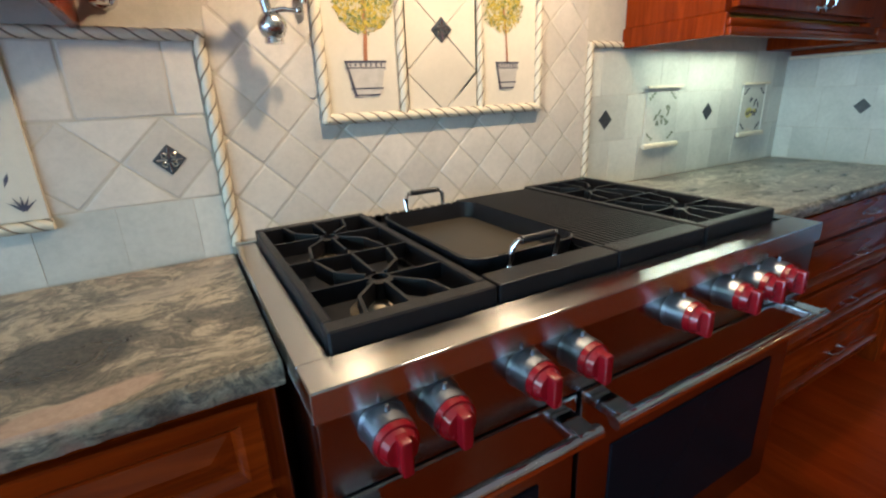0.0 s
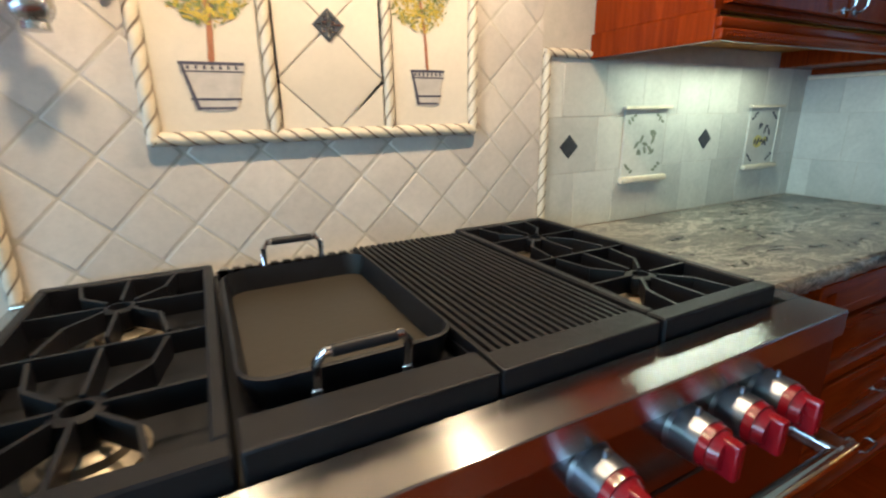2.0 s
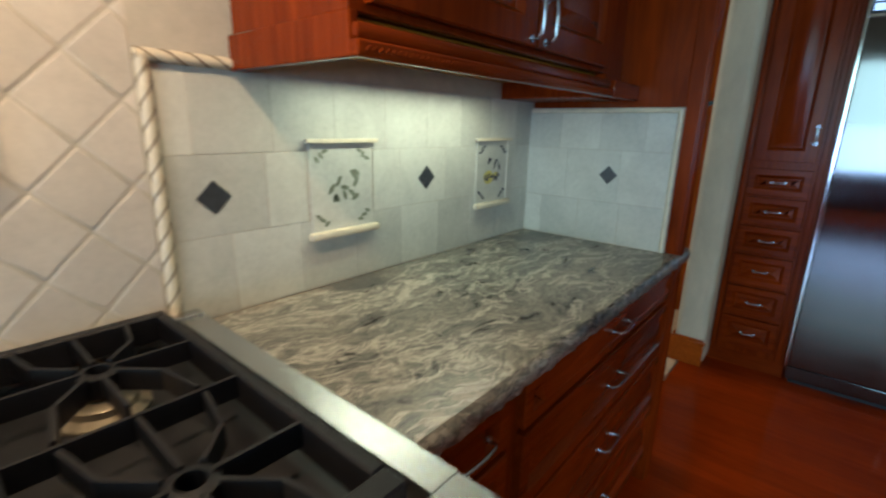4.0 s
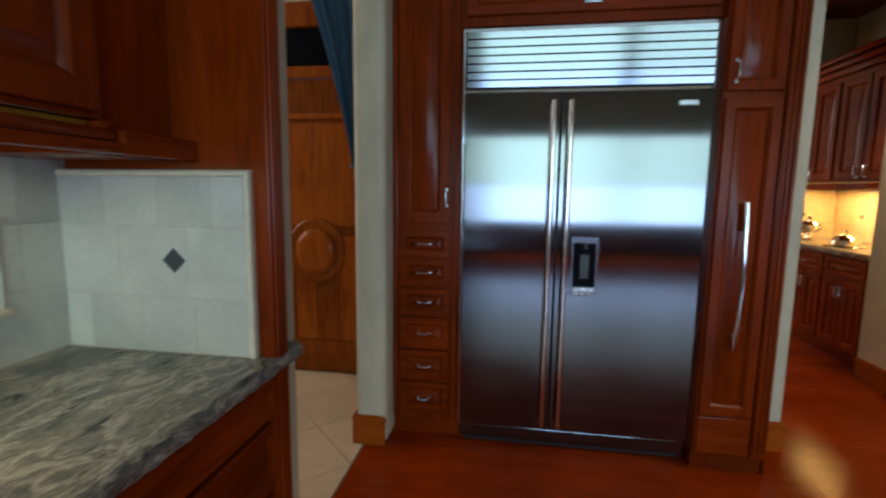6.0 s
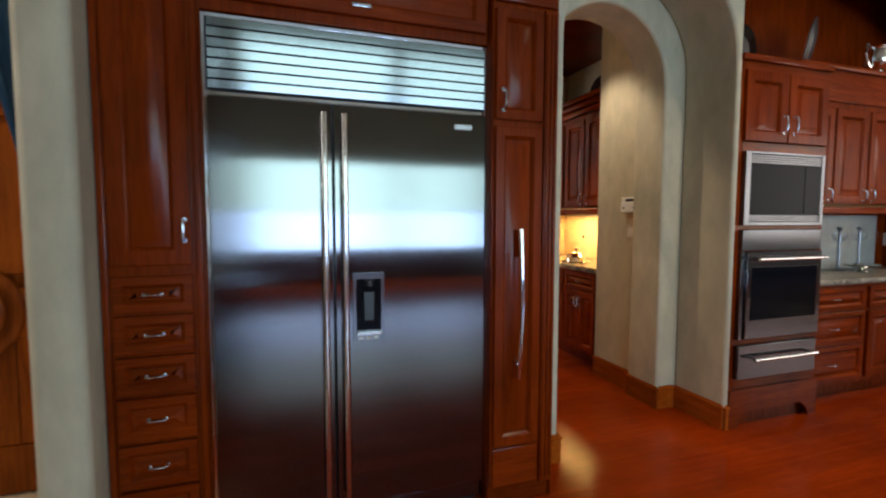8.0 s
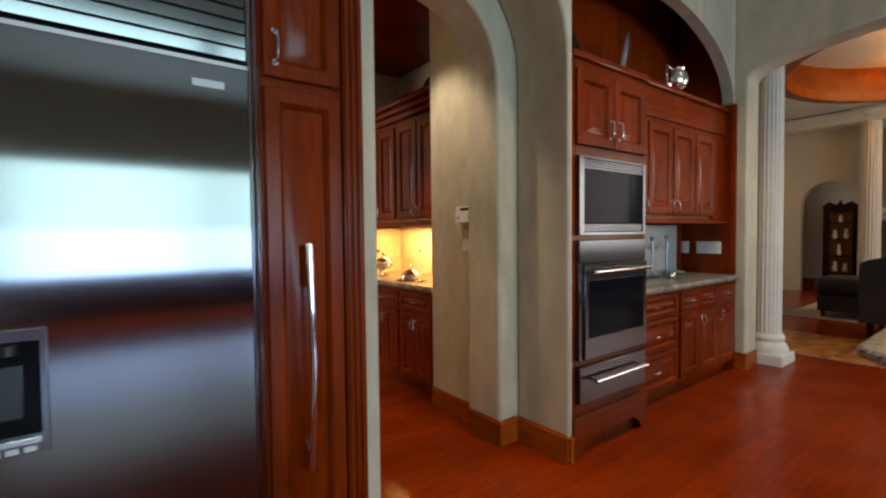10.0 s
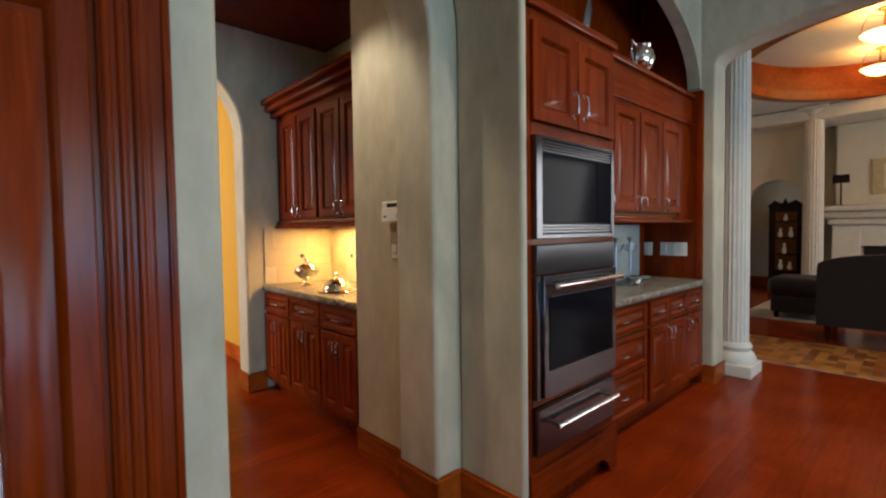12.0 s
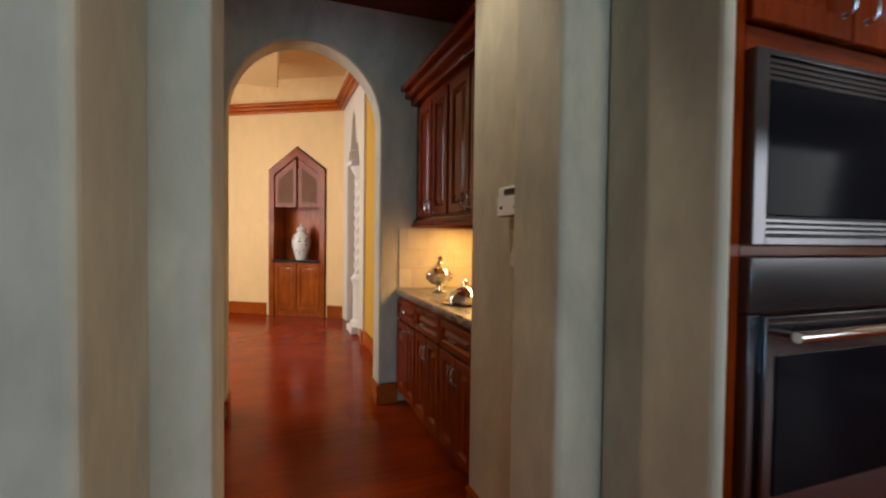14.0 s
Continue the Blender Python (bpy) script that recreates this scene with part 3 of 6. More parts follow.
# flat ceiling with an oval tray
def oval_ring(name, cx, cy, rx0, ry0, rx1, ry1, z0, z1, material, n=72):
    """A closed oval band between two ovals, from z0 up to z1."""
    bm = bmesh.new()
    ring = [[bm.verts.new((min(8.2, max(-1.0, cx + rx * math.cos(2 * math.pi * i / n))), min(-4.6, max(-12.6, cy + ry * math.sin(2 * math.pi * i / n))), z)) for i in range(n)] for rx, ry, z in ((rx0, ry0, z0), (rx1, ry1, z0), (rx1, ry1, z1), (rx0, ry0, z1))]
    for a, b in zip(ring, ring[1:] + ring[:1]):
        for i in range(n):
            bm.faces.new((a[i], a[(i + 1) % n], b[(i + 1) % n], b[i]))
    return structure(name, bm, material)


TRAY = (4.55, -9.0)
oval_ring("ceiling_family_soffit", *TRAY, 2.16, 2.52, 14.0, 14.0, 3.72, 3.80, CEILING)
oval_ring("ceiling_family_cove", *TRAY, 2.16, 2.52, 2.30, 2.66, 3.80, 4.34, BASE_WOOD)
oval_ring("trim_family_tray", *TRAY, 2.02, 2.38, 2.20, 2.56, 3.70, 3.86, BASE_WOOD)
wall_box("ceiling_family", -1.2, 8.4, -13.0, -4.6, 4.34, 4.44, CEILING)

# skirting
baseboard(5.220, 5.235, 1.792, 1.955)
baseboard(5.220, 6.14, 1.955, 1.97)
baseboard(5.53, 5.545, -0.310, -0.162)
baseboard(5.545, 5.95, -0.310, -0.295)
baseboard(5.935, 5.95, -0.435, -0.312)
baseboard(5.95, 6.25, -0.435, -0.42)
baseboard(5.545, 5.945, -1.535, -1.52)
baseboard(5.53, 5.545, -1.565, -1.535)
baseboard(5.935, 5.95, -1.52, -1.375)
baseboard(5.935, 6.25, -1.375, -1.36)
baseboard(6.25, 6.745, -1.435, -1.42)
baseboard(6.25, 8.325, -0.240, -0.225)
baseboard(8.325, 8.34, -1.50, -1.342)
baseboard(8.325, 8.56, -1.342, -1.327)
baseboard(8.325, 8.56, -0.258, -0.243)
baseboard(8.56, 10.42, -1.63, -1.615)
baseboard(10.42, 10.58, -1.60, -1.585)
baseboard(5.60, 5.70, -4.32, -4.305)
baseboard(5.60, 5.615, -4.60, -4.32)
baseboard(-1.0, 8.2, -12.6, -12.58, 0.22)
bb = boxed(-3.5, -0.56, -0.018, 0, 0, 0.20, bev=0.004)
box(bb, 0.54, 0.80, -0.018, 0, 0, 0.20, 0.004)
bmesh.ops.transform(bb, matrix=NICHE, verts=bb.verts[:])
structure("baseboard_niche", bb, BASE_WOOD)

# outside the west windows: lawn and a far hedge
structure("ground", boxed(-60, -3.2, -40, 40, -0.6, -0.5), plain("lawn", (0.06, 0.11, 0.03), 0.9, 0, 0.3, 3, 0.3))
structure("backdrop", boxed(-21, -20, -30, 30, -0.5, 6.5), plain("hedge", (0.06, 0.11, 0.035), 0.9, 0, 0.5, 2, 0.6))


# ---- kitchen run along the range wall ----
def counter(name, x0, x1, y0, y1, top, label, thick=0.045, m=None, material=None):
    """A granite top with a chiselled front edge; the rough edge looks towards -y."""
    bm = bmesh.new()
    nx = max(2, int((x1 - x0) / 0.012))
    rows = []
    for i in range(nx + 1):
        x = x0 + (x1 - x0) * i / nx
        w = [noise.noise(Vector((x * 38, k * 3.1, 7.0))) * 0.006 + noise.noise(Vector((x * 90, k * 5.3, 2.0))) * 0.003 for k in range(3)]
        prof = [(y1, top), (y0 + 0.012, top), (y0 + 0.003 + w[0], top - 0.006), (y0 + w[1], top - thick * 0.45), (y0 + 0.002 + w[2], top - thick * 0.85), (y0 + 0.012, top - thick), (y1, top - thick)]
        rows.append([bm.verts.new((x, y, z)) for y, z in prof])
    for a, b in zip(rows, rows[1:]):
        for i in range(7):
            bm.faces.new((a[i], b[i], b[(i + 1) % 7], a[(i + 1) % 7]))
    bm.faces.new(rows[0])
    bm.faces.new(rows[-1][::-1])
    ob = mesh_ob(name, bm, material or GRANITE, 50)
    if m is not None:
        ob.matrix_basis = m
    return tagged(ob, label, "countertop")


counter("granite_worktop", 2.745, 4.200, 1.742, 2.352, 0.922, "grey-green veined granite worktop with a chiselled edge")
counter("granite_worktop", -1.6, 1.452, 1.735, 2.352, 0.922, "grey and pink granite worktop with a rough chiselled edge", material=GRANITE_TAN)


def base_unit(x0, x1, fronts, label, y=1.785, height=0.875, m=None, depth=0.56):
    """A floor cabinet; fronts: rows of (u0, u1, v0, v1, kind, pull) in its own frame."""
    t = thing("base_cabinet", m or FACE_S(x0, y), label, "cabinet", "floor cabinets")
    w = x1 - x0
    body = boxed(0, w, 0.0, depth, 0.09, height, bev=0.003)
    box(body, 0.0, w, 0.06, depth, 0.0, 0.09)
    part("body", body, CHERRY, t)
    for u0, u1, v0, v1, kind, hp in fronts:
        if kind == "drawer":
            drawer_front(t, u0, u1, v0, v1, pull=hp)
        else:
            door_front(t, u0, u1, v0, v1, hp)
    return t


def drawer_stack(w, rows=((0.13, 0.40), (0.42, 0.66), (0.68, 0.85))):
    return [(0.03, w - 0.03, a, b, "drawer", 0.10) for a, b in rows]


FOUR = ((0.11, 0.33), (0.345, 0.545), (0.56, 0.745), (0.76, 0.866))
base_unit(2.76, 3.06, drawer_stack(0.30, FOUR), "narrow cherry floor cabinet with four raised-panel drawers")
base_unit(3.06, 4.13, drawer_stack(1.07, FOUR), "wide cherry floor cabinet with four raised-panel drawers under granite")
base_unit(0.70, 1.44, [(0.03, 0.71, 0.68, 0.85, "drawer", 0.10), (0.03, 0.365, 0.13, 0.66, "door", (0.33, 0.58)), (0.375, 0.71, 0.13, 0.66, "door", (0.41, 0.58))], "cherry floor cabinet with a drawer above two doors")
base_unit(-0.5, 0.70, [(0.03, 0.59, 0.13, 0.85, "door", (0.55, 0.7)), (0.61, 1.17, 0.13, 0.85, "door", (0.65, 0.7))], "cherry floor cabinet with two raised-panel doors")


def rope_trim_under(parent, w, z, depth):
    """A beaded moulding along the cabinet's lower edge."""
    bm = boxed(-0.012, w + 0.012, -0.034, -0.014, z - 0.006, z + 0.020, bev=0.005)
    box(bm, -0.006, w + 0.006, -0.026, 0.02, z + 0.020, z + 0.045, 0.008)
    part("light_rail", bm, CHERRY_H, parent)
    for x in (-0.012, w - 0.012):
        part("side_rail", boxed(x + 0.002, x + 0.020, -0.013, depth, z - 0.005, z + 0.061, bev=0.003), CHERRY, parent)
    bm = bmesh.new()
    n = int(w / 0.013)
    for i in range(n):
        x = (i + 0.5) * w / n
        cyl(bm, (x - 0.004, -0.034, z + 0.003), (x + 0.004, -0.034, z + 0.010), 0.0022, None, 6)
    part("bead_moulding", bm, CHERRY_H, parent)


def wall_unit(x0, x1, y, z0, z1, doors, label, depth=0.36, m=None, crown=True):
    t = thing("wall_cabinet", m or FACE_S(x0, y, z0), label, "cabinet", "wall cabinets")
    w, h = x1 - x0, z1 - z0
    part("body", boxed(0, w, 0.0, depth, 0.062, h, bev=0.003), CHERRY, t)
    part("underside", boxed(0.014, w - 0.014, 0.022, depth - 0.005, 0.050, 0.060), LIT_UNDERSIDE, t, "wooden underside with the strip light's yellow glow in its colour")
    rope_trim_under(t, w, 0.0, depth)
    for u0, u1, hx in doors:
        door_front(t, u0, u1, 0.075, h - 0.05, (hx, 0.135))
    if crown:
        bm = boxed(-0.02, w + 0.02, -0.05, depth, h, h + 0.05, bev=0.01)
        box(bm, -0.05, w + 0.05, -0.10, depth, h + 0.05, h + 0.10, 0.015)
        part("crown_moulding", bm, CHERRY_H, t)
    return t


wu = wall_unit(2.866, 3.835, 1.985, 1.432, 2.50, [(0.03, 0.516, 0.492), (0.526, 0.95, 0.552)], "dark cherry wall cabinet with two doors over the worktop")
part("light_rail", boxed(0.983, 1.208, -0.034, -0.014, -0.006, 0.045, bev=0.005), CHERRY_H, wu)
part("filler_panel", boxed(0.982, 1.208, 0.035, 0.36, -0.006, 1.07, bev=0.003), CHERRY, wu)
wall_unit(0.05, 1.245, 2.02, 1.455, 2.50, [(0.03, 0.59, 0.54), (0.61, 1.16, 0.66)], "dark cherry wall cabinet with two doors beside the hood", 0.335)

# range hood with its mantel, above the cooktop
hood = thing("range_hood", FACE_S(1.50, 1.75, 1.95), "cherry range hood canopy over the cooktop", "range hood")
bm = boxed(-0.02, 1.22, 0.02, 0.59, 0.02, 0.16, bev=0.01)
part("canopy", bm, CHERRY_H, hood)
part("shelf_moulding", boxed(-0.06, 1.26, -0.04, 0.59, 0.16, 0.21, bev=0.015), CHERRY_H, hood)
part("chimney", boxed(0.12, 1.08, 0.10, 0.59, 0.21, 1.2, bev=0.01), CHERRY, hood)
part("liner", boxed(0.05, 1.15, 0.06, 0.57, 0.0, 0.02), STEEL, hood)

# partition end: wood panel, moulded post
post = tagged(new("end_panel"), "dark cherry end panel with a moulded post beside the worktop", "panel")
part("panel", boxed(4.075, 4.133, 1.80, 2.352, 0.0, 2.9, bev=0.002), CHERRY, post)
bm = boxed(4.062, 4.135, 1.752, 1.80, 0.0, 2.9, bev=0.004)
part("post", bm, CHERRY, post)
for x in (4.080, 4.098, 4.116):
    part("reed", cyl(bmesh.new(), (x, 1.752, 0.0), (x, 1.752, 2.9), 0.007, None, 10), CHERRY, post)

# ---- the range ----
rng = thing("range_cooker", FACE_S(1.458, 1.585), "stainless steel range with red knobs, six zones and two ovens", "range")
RW, RD = 1.284, 0.762
# cooktop tray and steel surround
bm = boxed(0.0, RW, 0.0, 0.075, 0.905, 0.952, bev=0.0025, seg=2)
box(bm, 0.0, 0.045, 0.075, RD - 0.03, 0.905, 0.952)
box(bm, RW - 0.045, RW, 0.075, RD - 0.03, 0.905, 0.952)
part("landing_ledge", bm, STEEL, rng)
part("back_trim", boxed(0.0, RW, RD - 0.03, RD, 0.905, 0.958, bev=0.004), STEEL, rng)
part("burner_tray", boxed(0.045, RW - 0.045, 0.075, RD - 0.03, 0.86, 0.915), BLACK, rng)
part("body", boxed(0.006, RW - 0.006, 0.05, RD, 0.10, 0.90), STEEL, rng)
panel = part("control_panel", boxed(0.004, RW - 0.004, 0.008, 0.05, 0.772, 0.905, bev=0.003), STEEL_SHADED, rng)
part("kick_panel", boxed(0.01, RW - 0.01, 0.09, 0.12, 0.0, 0.10), STEEL, rng)
for k, x in enumerate((0.092, 0.180, 0.338, 0.445, 0.715, 0.880, 0.975, 1.062)):
    z = 0.868
    bez = bmesh.new()
    cyl(bez, (x, 0.010, z), (x, 0.002, z), 0.037, 0.035, 28)
    cyl(bez, (x, 0.004, z), (x, -0.034, z), 0.034, 0.0325, 28)
    cyl(bez, (x, -0.014, z + 0.030), (x, -0.014, z + 0.042), 0.004, 0.003, 8)
    b = part("bezel", bez, DARKCHROME, panel, "chrome dial collar")
    kn = bmesh.new()
    cyl(kn, (x, -0.034, z), (x, -0.046, z), 0.031, 0.030, 28)
    cyl(kn, (x, -0.046, z), (x, -0.058, z), 0.027, 0.022, 28)
    box(kn, x - 0.0085, x + 0.0085, -0.074, -0.046, z - 0.029, z + 0.024, 0.004)
    part("knob", kn, REDKNOB, panel, "red control knob")
    part("dial_marks", boxed(x - 0.010, x + 0.010, -0.0368, -0.0360, z + 0.0322, z + 0.0328), BLACK, panel)
# ovens
OVENS = ((0.012, 0.47), (0.482, RW - 0.012))
for a, b in OVENS:
    d = part("oven_door", boxed(a, b, 0.012, 0.05, 0.16, 0.762, bev=0.006), STEEL_SHADED, rng)
    part("oven_window", boxed(a + 0.09, b - 0.09, 0.008, 0.02, 0.27, 0.60, bev=0.003), DARKGLASS, d)
    h = bmesh.new()
    cyl(h, (a + 0.012, -0.052, 0.730), (b - 0.012, -0.052, 0.730), 0.0135, None, 18)
    hb = part("oven_handle", h, CHROME, d, "tubular steel handle")
    for x in (a + 0.045, b - 0.045):
        br = boxed(x - 0.024, x + 0.024, -0.060, 0.014, 0.720, 0.744, bev=0.006)
        part("handle_bracket", br, CHROME, hb)


def grate(u0, u1, v0, v1, label):
    """A cast-iron double burner grate in the cooktop's plan, with rim, star fingers and two burners."""
    bm = bmesh.new()
    z0, z1, e = 0.935, 0.985, 0.018
    box(bm, u0, u1, v0, v0 + 0.034, z0, z1, 0.003, 1)
    box(bm, u0, u1, v1 - 0.022, v1, z0, z1, 0.003, 1)
    box(bm, u0, u0 + e, v0 + 0.034, v1 - 0.022, z0, z1, 0.003, 1)
    box(bm, u1 - e, u1, v0 + 0.034, v1 - 0.022, z0, z1, 0.003, 1)
    g = part("grate", bm, IRON, rng, label)
    cu = (u0 + u1) / 2
    vm = (v0 + v1) / 2
    bars = bmesh.new()
    def bar(p, q, w=0.006, za=0.950, zb=0.983):
        p, q = Vector((*p, 0)), Vector((*q, 0))
        d = q - p
        m = Matrix.Translation(((p + q) / 2).to_3d() + Vector((0, 0, (za + zb) / 2))) @ d.to_track_quat("X", "Z").to_matrix().to_4x4() @ Matrix.Diagonal((d.length, w, zb - za, 1))
        bmesh.ops.create_cube(bars, size=1, matrix=m)
    bar((u0 + e, vm), (u1 - e, vm))
    L = (v1 - v0) / 4
    hu = (u1 - u0) / 2 - e
    for cv in (v0 + L + 0.004, v1 - L):
        bar((cu, cv - L + 0.03), (cu, cv - 0.026))
        bar((cu, cv + 0.026), (cu, cv + L - 0.01))
        for s in (-1, 1):
            bar((cu + s * 0.022, cv), (cu + s * hu, cv))
            for t in (-1, 1):
                bar((cu + s * 0.020, cv + t * 0.020), (cu + s * hu * 0.50, cv + t * L * 0.42))
                bar((cu + s * hu * 0.50, cv + t * L * 0.42), (cu + s * hu * 0.62, cv + t * L * 0.92))
        ring = bmesh.new()
        lathe(ring, [(0.024, 0.945), (0.028, 0.95), (0.028, 0.978), (0.016, 0.981), (0.016, 0.95), (0.024, 0.945)], (cu, cv, 0), 20)
        part("grate_hub", ring, IRON, g)
        burner = bmesh.new()
        lathe(burner, [(0.060, 0.913), (0.060, 0.920), (0.046, 0.926), (0.044, 0.936), (0.038, 0.940), (0.001, 0.942)], (cu, cv, 0), 28)
        part("burner", burner, plain("burner_brass", (0.30, 0.25, 0.18), 0.4, 0.7, 0.2, 40) if "burner_brass" not in bpy.data.materials else bpy.data.materials["burner_brass"], g, "aluminium burner head with cap")
    part("finger_frame", bars, IRON, g)
    return g


V0, V1 = 0.080, 0.728
grate(0.050, 0.340, V0, V1, "black cast-iron grate over two burners")
grate(0.925, 1.210, V0, V1, "black cast-iron grate over two burners")
# griddle frame beneath the loose pan, and the ribbed grill
bm = boxed(0.346, 0.634, V0, V0 + 0.06, 0.935, 0.985, bev=0.004)
box(bm, 0.346, 0.634, V1 - 0.004, V1, 0.925, 0.968, 0.001)
box(bm, 0.346, 0.634, V0 + 0.06, V1 - 0.004, 0.925, 0.947)
part("griddle_frame", bm, IRON, rng)
bm = boxed(0.638, 0.915, V0, V0 + 0.05, 0.935, 0.985, bev=0.004)
box(bm, 0.638, 0.915, V0 + 0.05, V1, 0.930, 0.966)
n_rib = 19
for i in range(n_rib):
    x = 0.645 + 0.263 * i / (n_rib - 1)
    box(bm, x - 0.0035, x + 0.0035, V0 + 0.05, V1 - 0.02, 0.966, 0.982)
part("char_grill", bm, IRON, rng, "ribbed cast-iron grill plate")
bm = bmesh.new()
for i in range(22):
    x = 0.36 + 0.545 * i / 21
    box(bm, x - 0.008, x + 0.008, V1 - 0.004, V1 + 0.008, 0.952, 0.972)
part("flue_louvre", bm, STEEL, rng)

# loose roasting griddle on the cooktop
pan = thing("griddle_pan", FACE_S(1.458 + 0.352, 1.585 + 0.180, 0.947), "black non-stick griddle pan with two chrome handles on the range", "pan")
pw, pd, ph = 0.284, 0.445, 0.046
bm = bmesh.new()
outer, inner = [], []
def rounded(u0, u1, v0, v1, r, n=5):
    pts = []
    for cx, cy, a in ((u1 - r, v0 + r, -90), (u1 - r, v1 - r, 0), (u0 + r, v1 - r, 90), (u0 + r, v0 + r, 180)):
        pts += [(cx + r * math.cos(radians(a + 90 * i / n)), cy + r * math.sin(radians(a + 90 * i / n))) for i in range(n + 1)]
    return pts
rings = [[bm.verts.new((x, y, z)) for x, y in rounded(o, pw - o, o, pd - o, 0.045 - min(o, 0.02))] for o, z in ((0.012, 0), (0.0, ph), (0.005, ph + 0.002), (0.014, 0.006))]
for a, b in zip(rings, rings[1:]):
    for i in range(len(a)):
        bm.faces.new((a[i], a[(i + 1) % len(a)], b[(i + 1) % len(a)], b[i]))
bm.faces.new(rings[0][::-1])
part("pan_body", bm, IRON, pan)
bm = bmesh.new()
f = [bm.verts.new((x, y, 0.0062)) for x, y in rounded(0.0145, pw - 0.0145, 0.0145, pd - 0.0145, 0.03)]
bm.faces.new(f)
part("cooking_surface", bm, PAN, pan, "brown-black non-stick surface")
for y, s, up, lean in ((0.0, -1, 0.076, 0.020), (pd, 1, 0.092, 0.014)):
    bm = bmesh.new()
    tube(bm, [(pw / 2 - 0.058, y, 0.020), (pw / 2 - 0.058, y + s * 0.008, 0.030), (pw / 2 - 0.057, y + s * lean * 0.8, up - 0.012), (pw / 2 - 0.048, y + s * lean, up), (pw / 2 + 0.048, y + s * lean, up), (pw / 2 + 0.057, y + s * lean * 0.8, up - 0.012), (pw / 2 + 0.058, y + s * 0.008, 0.030), (pw / 2 + 0.058, y, 0.020)], 0.0062, 10)
    h = part("handle", bm, CHROME, pan, "chrome loop handle")
    for dx in (-0.058, 0.058):
        bm = bmesh.new()
        bmesh.ops.create_uvsphere(bm, u_segments=10, v_segments=8, radius=0.0085, matrix=Matrix.Translation((pw / 2 + dx, y + s * 0.006, 0.020)))
        part("rivet", bm, CHROME, h)
    part("grip", cyl(bmesh.new(), (pw / 2 - 0.040, y + s * lean, up), (pw / 2 + 0.040, y + s * lean, up), 0.0078, None, 12), BLACK, h)


# ---- fridge wall ----
fr = thing("refrigerator", FACE_W(5.358, 1.417), "tall stainless steel two-door refrigerator with louvred grille", "refrigerator")
FW = 1.176
part("body", boxed(0.004, FW - 0.004, 0.012, 0.60, 0.10, 2.145, bev=0.002), BLACK, fr)
bm = boxed(0, 0.012, -0.012, 0.03, 0.10, 2.148, bev=0.002)
box(bm, FW - 0.012, FW, -0.012, 0.03, 0.10, 2.148, 0.002)
box(bm, 0.012, FW - 0.012, -0.012, 0.03, 2.132, 2.148, 0.002)
box(bm, 0.012, FW - 0.012, -0.010, 0.03, 1.842, 1.858, 0.002)
part("frame_trim", bm, CHROME, fr)
SPLIT = 0.480
for a, b in ((0.014, SPLIT - 0.003), (SPLIT + 0.003, FW - 0.014)):
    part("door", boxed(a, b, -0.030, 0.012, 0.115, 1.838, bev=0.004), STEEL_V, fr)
for x in (SPLIT - 0.038, SPLIT + 0.042):
    bm = bmesh.new()
    cyl(bm, (x, -0.085, 0.16), (x, -0.085, 1.79), 0.0125, None, 18)
    h = part("door_handle", bm, CHROME, fr, "long tubular steel handle")
    for z in (0.26, 1.70):
        bm = bmesh.new()
        cyl(bm, (x, -0.030, z), (x, -0.085, z), 0.008, None, 12)
        part("standoff", bm, CHROME, h)
for i in range(7):
    z = 1.865 + i * 0.0385
    bm = bmesh.new()
    prism(bm, [(0.020, z), (FW - 0.020, z), (FW - 0.020, z + 0.0315), (0.020, z + 0.0315)], -0.024, -0.020)
    for v in bm.verts:
        if v.co.z > z + 0.01:
            v.co.y -= 0.0045
    bmesh.ops.bevel(bm, geom=bm.edges[:], offset=0.0012, segments=1, affect="EDGES")
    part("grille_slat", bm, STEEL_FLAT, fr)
disp = part("dispenser", boxed(SPLIT + 0.074, SPLIT + 0.208, -0.036, -0.028, 0.845, 1.140, bev=0.002), STEEL_OVEN, fr, "steel water dispenser frame")
part("recess", boxed(SPLIT + 0.088, SPLIT + 0.194, -0.038, -0.030, 0.892, 1.112), DARKGLASS, disp)
part("drip_shelf", boxed(SPLIT + 0.088, SPLIT + 0.194, -0.050, -0.034, 0.870, 0.888, bev=0.003), NICKEL, disp)
part("nozzle", lathe(bmesh.new(), [(0.020, 1.085), (0.020, 1.108), (0.001, 1.108)], (SPLIT + 0.141, -0.048, 0), 16), BLACK, disp)
part("paddle", boxed(SPLIT + 0.116, SPLIT + 0.166, -0.046, -0.039, 0.930, 1.060, bev=0.006), BLACK, disp)
for k in range(3):
    part("dispenser_button", boxed(SPLIT + 0.096 + k * 0.032, SPLIT + 0.119 + k * 0.032, -0.040, -0.036, 0.851, 0.864, bev=0.001), WHITEPLASTIC, disp)
part("name_badge", boxed(FW - 0.166, FW - 0.082, -0.034, -0.0295, 1.768, 1.790, bev=0.001), NICKEL, fr, "pale maker's badge")
part("kick_plate", boxed(0.03, FW - 0.03, 0.03, 0.06, 0.0, 0.105), BLACK, fr)
part("toe_grille", boxed(0.01, FW - 0.01, 0.0, 0.03, 0.028, 0.10, bev=0.003), STEEL_FLAT, fr, "polished steel toe plate")

